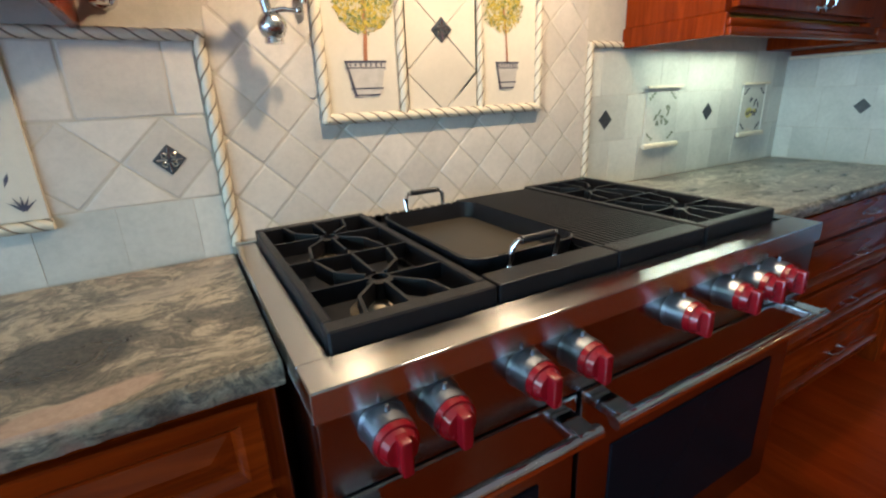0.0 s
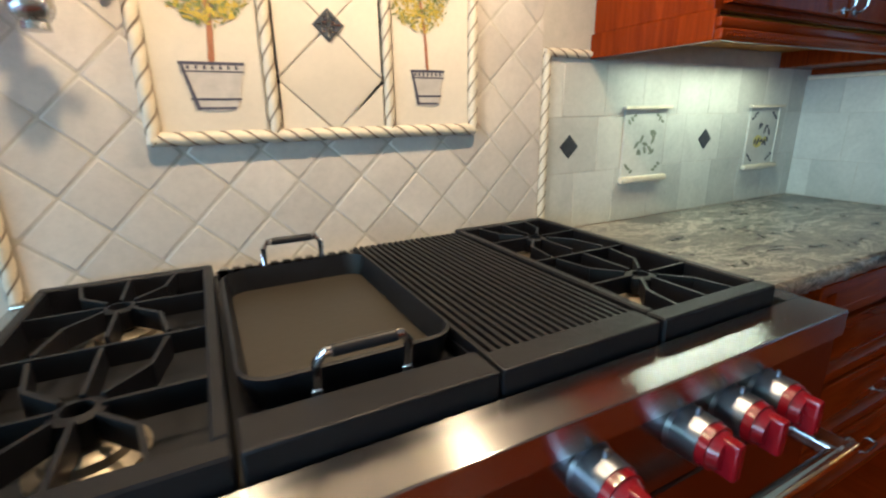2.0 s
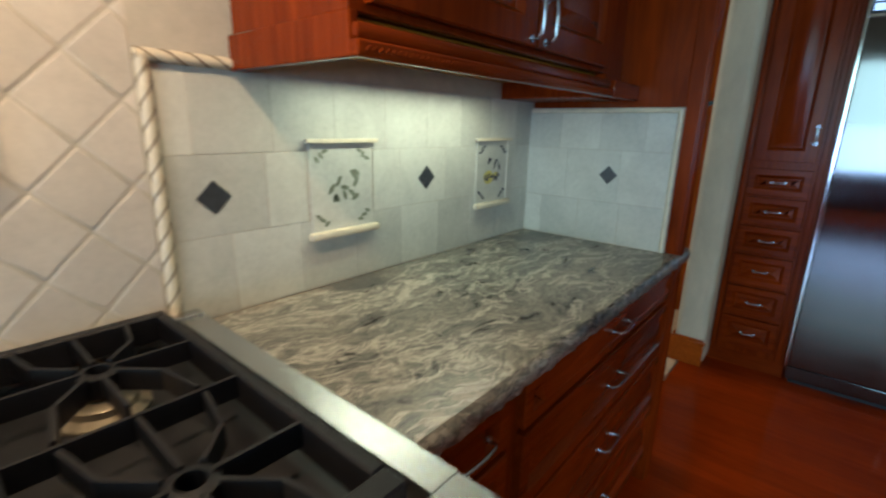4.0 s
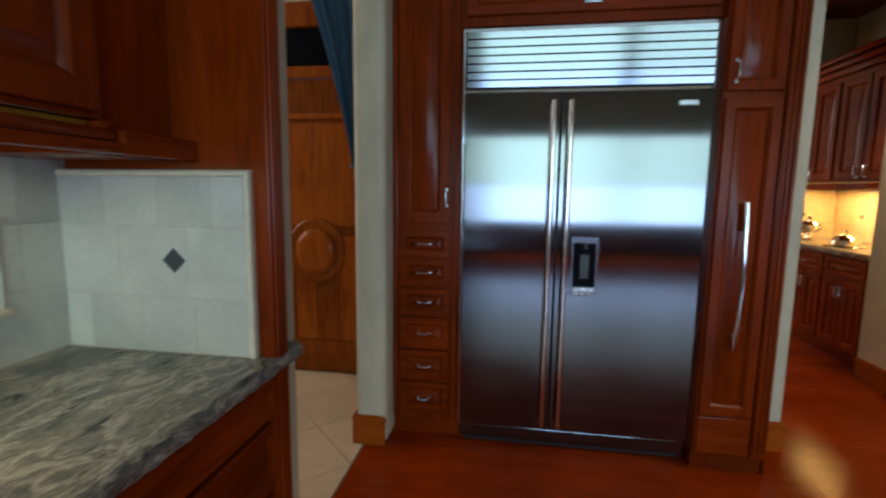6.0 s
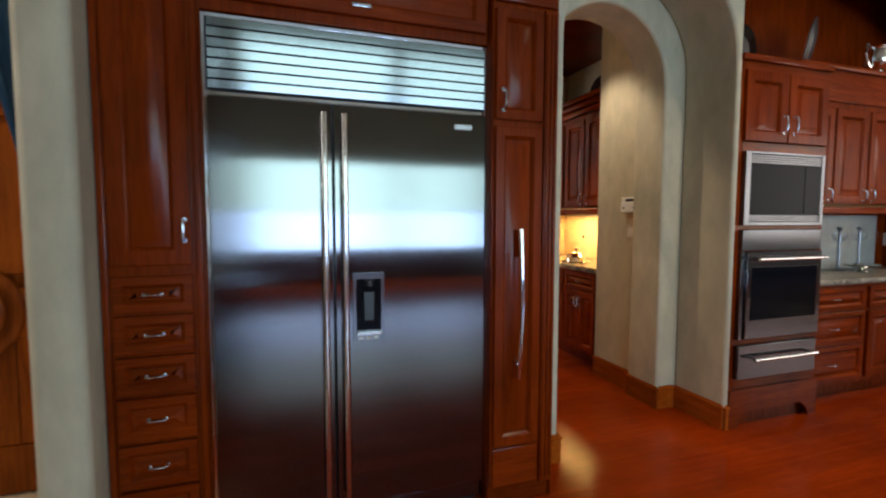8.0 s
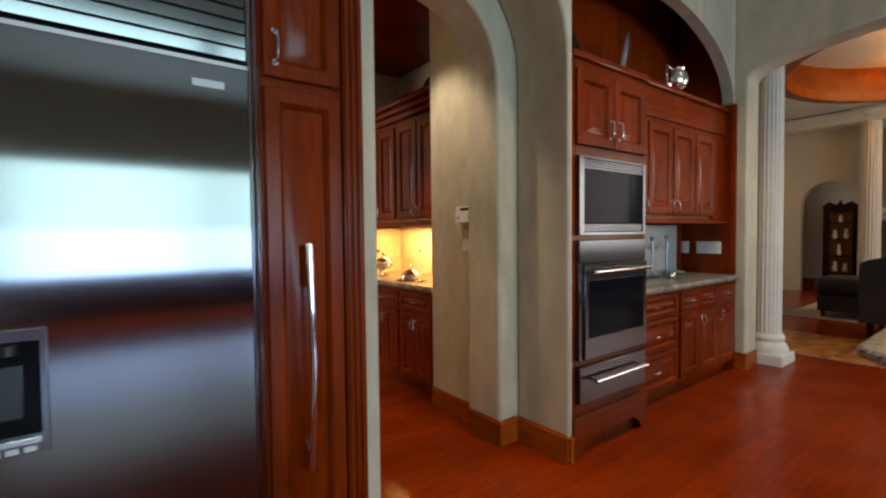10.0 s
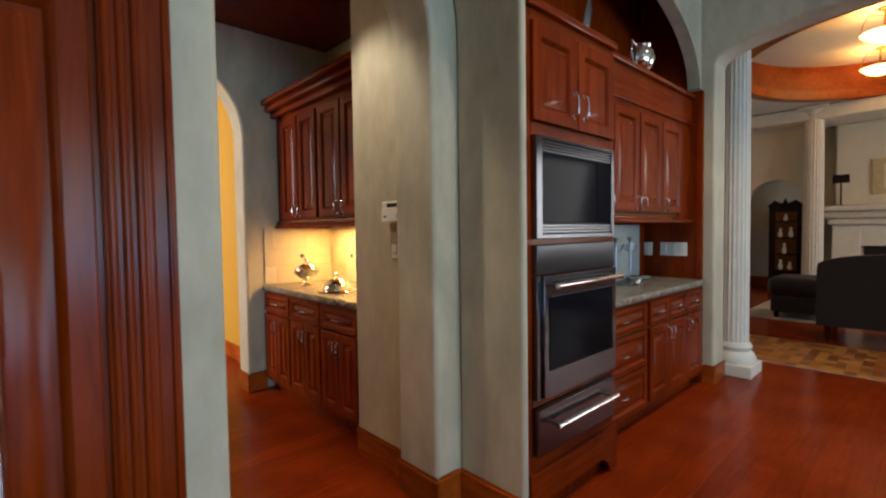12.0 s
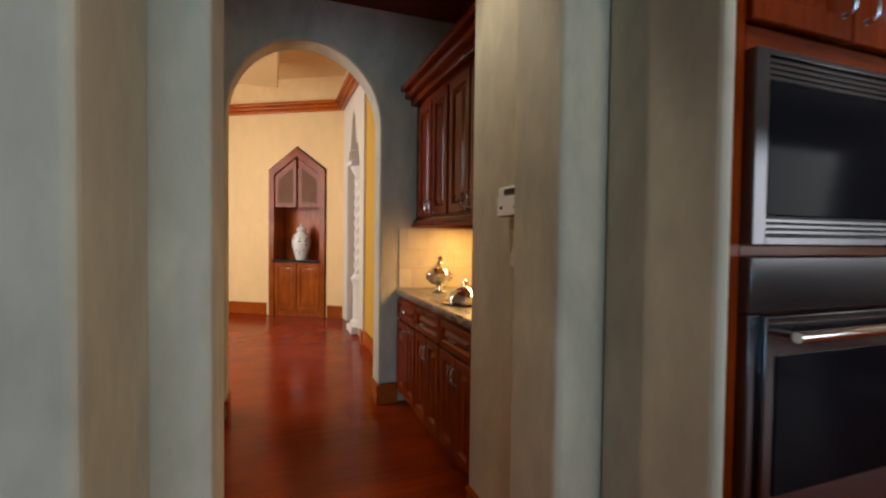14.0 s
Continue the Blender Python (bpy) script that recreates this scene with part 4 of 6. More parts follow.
# tall cabinet with six drawers
tall = thing("tall_cabinet", FACE_W(5.385, 1.788), "tall cherry cabinet with one door above six drawers", "cabinet")
part("body", boxed(0, 0.369, 0.0, 0.60, 0.09, 2.60, bev=0.003), CHERRY, tall)
part("plinth", boxed(0, 0.369, 0.02, 0.60, 0.0, 0.09), CHERRY_H, tall)
door_front(tall, 0.040, 0.312, 1.190, 2.52, (0.292, 1.325), rail=0.06, length=0.08)
for z0, z1 in ((0.135, 0.309), (0.321, 0.492), (0.508, 0.676), (0.690, 0.838), (0.852, 0.998), (1.010, 1.150)):
    drawer_front(tall, 0.040, 0.312, z0, z1, pull=0.060)
part("stile_moulding", boxed(0.325, 0.352, -0.016, 0, 0.09, 2.60, bev=0.006), CHERRY, tall)
part("stile_moulding", boxed(0.008, 0.030, -0.012, 0, 0.09, 2.60, bev=0.005), CHERRY, tall)

# panel cabinet over the fridge
over = thing("bridge_cabinet", FACE_W(5.335, 1.417, 2.152), "cherry cabinet over the refrigerator with two flap doors", "cabinet")
part("body", boxed(0, 1.176, 0.0, 0.60, 0, 0.462, bev=0.003), CHERRY, over)
bm = panel_bm(0.02, 1.156, 0.045, 0.33, 0.022, 0.05)
d = part("door", bm, CHERRY_H, over)
bm = boxed(0.56, 0.64, -0.034, -0.020, 0.075, 0.092, bev=0.004)
part("handle", bm, NICKEL, d)
part("cornice", boxed(0.0, 1.176, -0.04, 0.6, 0.41, 0.462, bev=0.012), CHERRY_H, over)

# panelled freezer column with a long pull
col = thing("panelled_column", FACE_W(5.285, 0.240), "tall cherry panelled cabinet with a long steel pull", "cabinet")
part("body", boxed(0, 0.324, 0.0, 0.60, 0.09, 2.60, bev=0.003), CHERRY, col)
part("plinth", boxed(0, 0.324, 0.02, 0.60, 0.0, 0.09), CHERRY_H, col)
low = door_front(col, 0.010, 0.246, 0.30, 1.785, None, rail=0.045)
part("toe_panel", boxed(0.010, 0.246, -0.014, 0.0, 0.10, 0.285, bev=0.004), CHERRY_H, col)
bm = bmesh.new()
tube(bm, [(0.116, -0.066, 0.635), (0.116, -0.082, 0.80), (0.116, -0.088, 0.98), (0.116, -0.082, 1.15), (0.116, -0.066, 1.325)], 0.011, 12)
h = part("handle", bm, CHROME, low, "long bowed steel pull")
part("standoff", boxed(0.102, 0.130, -0.066, -0.018, 1.195, 1.320, bev=0.003), CHERRY, h, "wooden block behind the pull")
part("standoff", boxed(0.104, 0.128, -0.066, -0.018, 0.690, 0.712, bev=0.003), CHROME, h)
door_front(col, 0.010, 0.246, 1.815, 2.30, (0.042, 1.90), rail=0.045, length=0.09)
part("frieze", boxed(0.0, 0.324, -0.020, 0.0, 2.33, 2.42, bev=0.010), CHERRY_H, col)
part("pilaster", boxed(0.256, 0.324, -0.018, 0.0, 0.09, 2.32, bev=0.004), CHERRY, col)
for k in range(3):
    part("reed", cyl(bmesh.new(), (0.268 + k * 0.021, -0.018, 0.12), (0.268 + k * 0.021, -0.018, 2.30), 0.0075, None, 10), CHERRY, col)
part("side_pilaster", boxed(0.324, 0.398, 0.115, 0.258, 0.0, 2.60, bev=0.006), CHERRY, col)
for x in (0.338, 0.352, 0.384):
    part("front_reed", cyl(bmesh.new(), (x, 0.115, 0.02), (x, 0.115, 2.58), 0.0055, None, 10), CHERRY, col)
part("side_panel", boxed(0.324, 0.332, 0.0, 0.115, 0.0, 2.60, bev=0.002), CHERRY, col)
for y in (0.020, 0.048, 0.092, 0.103):
    part("side_reed", cyl(bmesh.new(), (0.332, y, 0.02), (0.332, y, 2.58), 0.0055, None, 10), CHERRY, col)

# ---- oven wall ----
ov = thing("oven_cabinet", FACE_W(5.562, -1.578), "tall cherry cabinet housing microwave, wall oven and drawer", "cabinet")
OW = 0.815
bm = boxed(0, 0.040, 0, 0.62, 0.0, 2.36, bev=0.003)
box(bm, OW - 0.03, OW, 0, 0.62, 0.0, 2.36, 0.003)
box(bm, 0.040, OW - 0.03, 0.02, 0.62, 0.0, 2.36)
part("body", bm, CHERRY, ov)
for a, b in ((0.25, 0.322), (0.548, 0.585), (1.302, 1.328), (1.800, 1.86), (2.31, 2.36)):
    part("rail", boxed(0.040, OW - 0.03, -0.001, 0.02, a, b, bev=0.002), CHERRY_H, ov)
bm = prism(bmesh.new(), [(0.0, 0.0), (0.07, 0.0), (0.10, 0.06), (0.16, 0.10), (OW - 0.16, 0.10), (OW - 0.10, 0.06), (OW - 0.07, 0.0), (OW, 0.0), (OW, 0.25), (0.0, 0.25)], -0.022, 0.0)
part("shaped_apron", bm, CHERRY_H, ov)
door_front(ov, 0.035, OW / 2 - 0.004, 1.865, 2.305, (OW / 2 - 0.045, 1.98), rail=0.065, length=0.11)
door_front(ov, OW / 2 + 0.004, OW - 0.03, 1.865, 2.305, (OW / 2 + 0.050, 1.98), rail=0.065, length=0.11)
bm = boxed(-0.005, OW, -0.03, 0.62, 2.36, 2.40, bev=0.010)
part("top_moulding", bm, CHERRY_H, ov)

U0, U1 = 0.042, 0.765
mw = thing("microwave", FACE_W(5.562, -1.578), "built-in stainless steel microwave with a dark glass door", "microwave")
bm = boxed(U0, U0 + 0.045, -0.030, 0.02, 1.330, 1.800, bev=0.002)
box(bm, U1 - 0.03, U1, -0.030, 0.02, 1.330, 1.800, 0.002)
box(bm, U0 + 0.045, U1 - 0.03, -0.030, 0.02, 1.785, 1.800, 0.002)
box(bm, U0 + 0.045, U1 - 0.03, -0.030, 0.02, 1.330, 1.350, 0.002)
part("trim_frame", bm, STEEL_OVEN, mw)
for z in (1.357, 1.371, 1.385, 1.728, 1.742, 1.756, 1.770):
    part("vent_slat", boxed(U0 + 0.045, U1 - 0.03, -0.026, 0.0, z, z + 0.009, bev=0.001), STEEL_OVEN, mw)
part("vent_back", boxed(U0 + 0.045, U1 - 0.03, -0.010, 0.02, 1.350, 1.785), BLACK, mw)
part("door", boxed(U0 + 0.048, U1 - 0.19, -0.030, -0.012, 1.402, 1.722, bev=0.002), DARKGLASS, mw)
part("control_panel", boxed(U1 - 0.185, U1 - 0.033, -0.030, -0.012, 1.402, 1.722, bev=0.002), DARKGLASS, mw)
wo = thing("wall_oven", FACE_W(5.562, -1.578), "built-in stainless steel wall oven with a dark window", "oven")
part("control_panel", boxed(U0, U1, -0.030, 0.02, 1.165, 1.300, bev=0.003), STEEL_OVEN, wo)
part("side_trim", boxed(U0, U0 + 0.035, -0.028, 0.02, 0.585, 1.160, bev=0.002), STEEL_OVEN, wo)
od = part("oven_door", boxed(U0 + 0.037, U1, -0.042, 0.02, 0.590, 1.158, bev=0.004), STEEL_OVEN, wo)
part("oven_window", boxed(U0 + 0.075, U1 - 0.045, -0.046, -0.030, 0.715, 1.060, bev=0.002), DARKGLASS, od)
bm = bmesh.new()
cyl(bm, (U0 + 0.075, -0.090, 1.115), (U1 - 0.03, -0.090, 1.115), 0.013, None, 16)
oh = part("handle", bm, CHROME, od, "tubular steel handle")
for x in (U0 + 0.10, U1 - 0.06):
    bm = bmesh.new()
    cyl(bm, (x, -0.042, 1.115), (x, -0.090, 1.115), 0.009, None, 10)
    part("standoff", bm, CHROME, oh)
wd = thing("warming_drawer", FACE_W(5.562, -1.578), "stainless steel warming drawer beneath the wall oven", "drawer")
part("drawer_front", boxed(U0, U1, -0.034, 0.02, 0.325, 0.545, bev=0.003), STEEL_OVEN, wd)
bm = bmesh.new()
cyl(bm, (U0 + 0.09, -0.082, 0.462), (U1 - 0.06, -0.082, 0.462), 0.012, None, 16)
wh = part("handle", bm, CHROME, wd, "tubular steel handle")
for x in (U0 + 0.115, U1 - 0.085):
    bm = bmesh.new()
    cyl(bm, (x, -0.034, 0.462), (x, -0.082, 0.462), 0.009, None, 10)
    part("standoff", bm, CHROME, wh)

# floor cabinets, worktop and wall cabinets beyond the ovens
def side_base(y, w, fronts, label):
    return base_unit(0, w, fronts, label, m=FACE_W(5.70, y), depth=0.54)

side_base(-2.395, 0.76, [(0.03, 0.73, 0.68, 0.85, "drawer", 0.09), (0.03, 0.73, 0.42, 0.66, "drawer", 0.09), (0.03, 0.73, 0.13, 0.40, "drawer", 0.09)], "cherry floor cabinet with three drawers under pale granite")
side_base(-3.155, 1.10, [(0.02, 0.36, 0.68, 0.85, "drawer", 0.08), (0.37, 0.72, 0.68, 0.85, "drawer", 0.08), (0.73, 1.08, 0.68, 0.85, "drawer", 0.08), (0.02, 0.36, 0.13, 0.66, "door", (0.33, 0.58)), (0.37, 0.72, 0.13, 0.66, "door", (0.40, 0.58)), (0.73, 1.08, 0.13, 0.66, "door", (0.76, 0.58))], "cherry floor cabinet with drawers above doors")
counter("granite_worktop", 0.0, 1.885, -0.03, 0.54, 0.92, "pale grey granite worktop beside the ovens", m=FACE_W(5.69, -2.395))
sw = wall_unit(0, 1.86, 0, 1.42, 2.26, [(0.03, 0.43, 0.39), (0.45, 0.83, 0.79), (0.85, 1.23, 0.89), (1.25, 1.63, 1.29)], "cherry wall cabinet with four doors and a long shelf on top", 0.42, FACE_W(5.80, -2.395, 1.42), False)
part("frieze", boxed(0, 1.885, -0.015, 0.42, 0.84, 1.065, bev=0.004), CHERRY_H, sw)
part("top_shelf", boxed(-0.01, 1.895, -0.05, 0.44, 1.065, 1.10, bev=0.010), CHERRY_H, sw)
part("end_panel", boxed(1.63, 1.885, -0.004, 0.42, 0.0, 0.84, bev=0.004), CHERRY, sw)
part("rear_panel", boxed(0, 1.885, 0.40, 0.44, -0.50, 0.0, bev=0.002), CHERRY, sw)

# ---- pantry ----
def pantry_fronts():
    out = []
    for k in range(3):
        a = 0.02 + k * 0.5
        out += [(a, a + 0.47, 0.70, 0.85, "drawer", 0.10), (a, a + 0.23, 0.13, 0.68, "door", (a + 0.21, 0.58)), (a + 0.24, a + 0.47, 0.13, 0.68, "door", (a + 0.26, 0.58))]
    return out

base_unit(0, 1.52, pantry_fronts(), "dark cherry pantry cabinet with drawers above narrow doors", m=FACE_N(8.33, -1.505), depth=0.60)
counter("granite_worktop", 0.0, 1.52, -0.03, 0.645, 0.92, "warm-lit granite worktop of the pantry", m=FACE_N(8.33, -1.505))
pu = wall_unit(0, 1.50, 0, 1.42, 2.38, [(0.12, 0.42, 0.38), (0.44, 0.74, 0.48), (0.78, 1.10, 1.06), (1.12, 1.44, 1.16)], "dark cherry pantry wall cabinet with a deep crown", 0.505, FACE_N(8.322, -1.637, 1.42))
part("crown_top", boxed(0.0, 1.52, -0.14, 0.50, 1.06, 1.105, bev=0.012), CHERRY_H, pu)

ep = thing("recess_end_panel", FACE_N(6.24, -4.284), "dark cherry end panel of the oven recess", "panel")
part("lower_panel", boxed(0.0, 0.54, 0.0, 0.034, 0.0, 2.555, bev=0.003), CHERRY, ep)
part("upper_panel", boxed(0.0, 0.415, 0.0, 0.034, 2.558, 3.85, bev=0.003), CHERRY, ep)
part("stile", boxed(0.495, 0.54, -0.006, 0.0, 0.93, 2.555, bev=0.003), CHERRY, ep)
part("rail", boxed(0.0, 0.495, -0.006, 0.0, 2.50, 2.555, bev=0.003), CHERRY_H, ep)


# ---- backsplash ----
def tile_mesh(poly, depth=0.005, gap=0.0011, cham=0.0026):
    """A tumbled tile from a convex (u, v) outline, face towards -y with softened edges."""
    cu, cv = sum(p[0] for p in poly) / len(poly), sum(p[1] for p in poly) / len(poly)
    def inset(d):
        out, n = [], len(poly)
        for i in range(n):
            (ax, ay), (bx, by), (cx, cy) = poly[i - 1], poly[i], poly[(i + 1) % n]
            e1, e2 = Vector((bx - ax, by - ay)).normalized(), Vector((cx - bx, cy - by)).normalized()
            n1, n2 = Vector((-e1.y, e1.x)), Vector((-e2.y, e2.x))
            k = n1 + n2
            out.append((bx + k.x * d / max(0.25, 1 + n1.dot(n2)), by + k.y * d / max(0.25, 1 + n1.dot(n2))))
        return out
    bm = bmesh.new()
    rings = [[bm.verts.new((u, y, v)) for u, v in inset(d)] for d, y in ((gap, depth), (gap + 0.0004, cham * 0.7), (gap + cham * 0.5, cham * 0.2), (gap + cham * 1.3, 0.0))]
    for a, b in zip(rings, rings[1:]):
        for i in range(len(a)):
            bm.faces.new((a[i], a[(i + 1) % len(a)], b[(i + 1) % len(a)], b[i]))
    bm.faces.new(rings[-1])
    return bm


def clip(poly, u0, u1, v0, v1):
    for axis, lim, keep_low in ((0, u0, False), (0, u1, True), (1, v0, False), (1, v1, True)):
        out = []
        inside = (lambda p: p[axis] <= lim + 1e-9) if keep_low else (lambda p: p[axis] >= lim - 1e-9)
        for a, b in zip(poly, poly[1:] + poly[:1]):
            if inside(a):
                out.append(a)
            if inside(a) != inside(b):
                t = (lim - a[axis]) / (b[axis] - a[axis])
                out.append((a[0] + t * (b[0] - a[0]), a[1] + t * (b[1] - a[1])))
        poly = out
        if len(poly) < 3:
            return []
    return poly


def area(poly):
    return 0.5 * sum(a[0] * b[1] - b[0] * a[1] for a, b in zip(poly, poly[1:] + poly[:1]))


def lay(poly, parent, material, m):
    if len(poly) < 3 or abs(area(poly)) < 0.0006:
        return
    clean = [p for i, p in enumerate(poly) if (Vector(p) - Vector(poly[i - 1])).length > 0.004]
    if len(clean) < 3:
        return
    j = 0.0006 if material is TILE_WHITE else 0.0012
    clean = [(u + random.uniform(-j, j), v + random.uniform(-j, j)) for u, v in clean]
    t = part("tile", tile_mesh(clean, gap=0.0003 if material is TILE_WHITE else 0.0014, cham=0.0014 if material in (TILE_WHITE, TILE_AMBER) else 0.0034), material, parent, smooth=50)
    t.matrix_basis = m @ pose(0, random.uniform(-0.0005, 0.0005), 0)
    return t


def rect(u0, u1, v0, v1):
    return [(u0, v0), (u1, v0), (u1, v1), (u0, v1)]


def diamond(u, v, h):
    return [(u, v - h), (u + h, v), (u, v + h), (u - h, v)]


def row(u0, u1, v0, v1, w, shift, parent, material, m, skip=()):
    u = u0 - shift
    while u < u1:
        a, b = max(u, u0), min(u + w, u1)
        spans = [(a, b)]
        for s0, s1 in skip:
            spans = [q for p0, p1 in spans for q in ((p0, min(p1, s0)), (max(p0, s1), p1)) if q[1] - q[0] > 0.02]
        for p0, p1 in spans:
            if p1 - p0 > 0.02:
                lay(rect(p0, p1, v0, v1), parent, material, m)
        u += w


WALL = pose(0, 2.350, 0)
# diagonal field behind the cooktop
H = 0.0735
for i in range(-1, 20):
    for j in range(-1, 18):
        for k in (0, 1):
            c = (2.076 - 9 * 2 * H + (2 * i + k) * H, 1.068 - 4 * H + (2 * j + k) * H - H)
            lay(clip(diamond(c[0], c[1], H), 1.478, 2.69, 0.93, 1.96), wall_range, TILE, WALL)
# left field: courses with a band of diamonds
LEFT = (0.30, 1.452)
row(*LEFT, 0.925, 1.078, 0.158, 0.02, wall_range, TILE_WHITE, WALL)
row(*LEFT, 1.272, 1.432, 0.186, 0.03, wall_range, TILE, WALL, ((0.78, 1.105),))
HB = 0.096
for k in range(8):
    u = 1.356 - k * 2 * HB
    lay(clip(diamond(u, 1.175, HB), *LEFT, 1.079, 1.271), wall_range, TILE, WALL)
    lay(clip([(u, 1.079), (u + 2 * HB, 1.079), (u + HB, 1.175)], *LEFT, 1.079, 1.271), wall_range, TILE, WALL)
    lay(clip([(u, 1.271), (u + HB, 1.175), (u + 2 * HB, 1.271)], *LEFT, 1.079, 1.271), wall_range, TILE, WALL)
# right field: three courses
RIGHT = (2.712, 4.058)
PICS = ((3.020, 3.226), (3.695, 3.888))
row(*RIGHT, 0.925, 1.100, 0.168, 0.05, wall_range, TILE_WHITE, WALL)
row(*RIGHT, 1.100, 1.266, 0.205, 0.0, wall_range, TILE_WHITE, WALL, PICS)
row(*RIGHT, 1.266, 1.430, 0.168, 0.11, wall_range, TILE_WHITE, WALL, ())
# return panel on the partition's end
END = Matrix.Translation((4.050, 0, 0)) @ Matrix(((0, 1, 0, 0), (-1, 0, 0, 0), (0, 0, 1, 0), (0, 0, 0, 1)))
end_grout = structure("trim_end_panel", boxed(4.0514, 4.075, 1.795, 2.357, 0.922, 1.405), GROUT)
ENDU = (-2.350, -1.812)
row(*ENDU, 0.925, 1.075, 0.155, 0.08, end_grout, TILE_WHITE, END)
row(*ENDU, 1.075, 1.260, 0.20, 0.03, end_grout, TILE_WHITE, END)
row(*ENDU, 1.260, 1.388, 0.155, 0.02, end_grout, TILE_WHITE, END)
# pantry splashback, side return included
PANTRY = pose(0, -2.150, 0, 0, 0, 180)
row(-8.33, -6.75, 0.925, 1.08, 0.16, 0.03, wall_pantry_back, TILE_AMBER, PANTRY)
row(-8.33, -6.75, 1.08, 1.24, 0.16, 0.10, wall_pantry_back, TILE_AMBER, PANTRY)
row(-8.33, -6.75, 1.24, 1.415, 0.16, 0.06, wall_pantry_back, TILE_AMBER, PANTRY)
side_grout = structure("trim_pantry_return", boxed(8.3274, 8.342, -2.15, -1.50, 0.922, 1.412), GROUT)
PSIDE = Matrix.Translation((8.326, 0, 0)) @ Matrix(((0, 1, 0, 0), (-1, 0, 0, 0), (0, 0, 1, 0), (0, 0, 0, 1)))
for a, b, s in ((0.925, 1.08, 0.05), (1.08, 1.24, 0.0), (1.24, 1.412, 0.09)):
    row(1.50, 2.15, a, b, 0.16, s, side_grout, TILE_AMBER, PSIDE)


def rope(a, b, r=0.0120, label="cream ceramic rope moulding", parent=None, grooves=True):
    """A twisted ceramic rope border from a to b, with dark spiral grooves."""
    a, b = Vector(a), Vector(b)
    L = (b - a).length
    q = (b - a).to_track_quat("Z", "Y")
    n, steps = 14, max(8, int(L / 0.009))
    bm = bmesh.new()
    rings = []
    for i in range(steps + 1):
        s = L * i / steps
        tw = s / 0.042 * math.pi
        rings.append([bm.verts.new(a + q @ Vector((r * (1 + 0.10 * math.cos(2 * (t - tw))) * math.cos(t), r * (1 + 0.10 * math.cos(2 * (t - tw))) * math.sin(t), s))) for t in (2 * math.pi * k / n for k in range(n))])
    for x, y in zip(rings, rings[1:]):
        for k in range(n):
            bm.faces.new((x[k], x[(k + 1) % n], y[(k + 1) % n], y[k]))
    bm.faces.new(rings[0][::-1])
    bm.faces.new(rings[-1])
    ob = tagged(mesh_ob("trim_rope", bm, ROPE, 60), kind="structure")
    if grooves:
        for ph in (0, math.pi):
            g = bmesh.new()
            pts = []
            for i in range(steps * 2 + 1):
                s = L * i / (steps * 2)
                t = s / 0.042 * math.pi + math.pi / 2 + ph
                pts.append(a + q @ Vector((r * 0.905 * math.cos(t), r * 0.905 * math.sin(t), s)))
            tube(g, pts, 0.0022, 5)
            part("groove", g, ROPE_DARK, ob)
    return ob


Y = 2.345
rope((1.465, Y, 0.945), (1.465, Y, 1.445))
rope((0.9, Y, 1.443), (1.475, Y, 1.443))
rope((0.60, Y, 1.062), (1.115, Y, 1.062), 0.012)
rope((2.700, Y, 0.955), (2.700, Y, 1.440), 0.011)
rope((2.690, Y, 1.440), (2.875, Y, 1.440), 0.011)
rope((4.047, 1.803, 0.925), (4.047, 1.803, 1.398), 0.0085, grooves=False)
rope((4.047, 1.800, 1.396), (4.047, 2.34, 1.396), 0.0080, grooves=False)

# framed painted-tile panel over the cooktop
mural = tagged(new("mural_panel"), "framed tile panel with two painted topiaries behind the range", "tile panel")
part("ground", boxed(1.735, 2.452, 2.341, 2.352, 1.240, 1.955), GROUT, mural)
for a, b in ((1.748, 1.950), (2.236, 2.442)):
    for v0, v1 in ((1.252, 1.60), (1.60, 1.948)):
        t = part("picture_tile", tile_mesh(rect(a, b, v0, v1), 0.006), CANVAS, mural)
        t.matrix_basis = pose(0, 2.3355, 0)
MID = (1.976, 2.212, 1.252, 1.948)
for cu, cv in ((2.094, 1.358), (2.094, 1.579), (2.094, 1.800), (1.976, 1.469), (2.212, 1.469), (1.976, 1.69), (2.212, 1.69), (1.976, 1.248), (2.212, 1.248), (1.976, 1.91), (2.212, 1.91)):
    poly = clip([(cu, cv - 0.1105), (cu + 0.118, cv), (cu, cv + 0.1105), (cu - 0.118, cv)], *MID)
    if len(poly) > 2 and abs(area(poly)) > 0.0008:
        t = part("picture_tile", tile_mesh(poly, 0.006, 0.001), CANVAS, mural)
        t.matrix_basis = pose(0, 2.3355, 0)
for a, b, r in (((1.730, 2.334, 1.243), (2.456, 2.334, 1.243), 0.0130), ((1.735, 2.334, 1.235), (1.735, 2.334, 1.955), 0.0130), ((1.963, 2.334, 1.25), (1.963, 2.334, 1.955), 0.0112), ((2.224, 2.334, 1.25), (2.224, 2.334, 1.955), 0.0105), ((2.453, 2.334, 1.238), (2.453, 2.334, 1.955), 0.0118)):
    o = rope(a, b, r)
    o.parent = mural
    o.name = "rope_border"
    del o["kind"]


def flat(points, y, name, material, parent, m=None):
    bm = bmesh.new()
    bm.faces.new([bm.verts.new((u, y, v)) for u, v in points])
    ob = part(name, bm, material, parent, smooth=0)
    if m is not None:
        ob.matrix_basis = m
    return ob


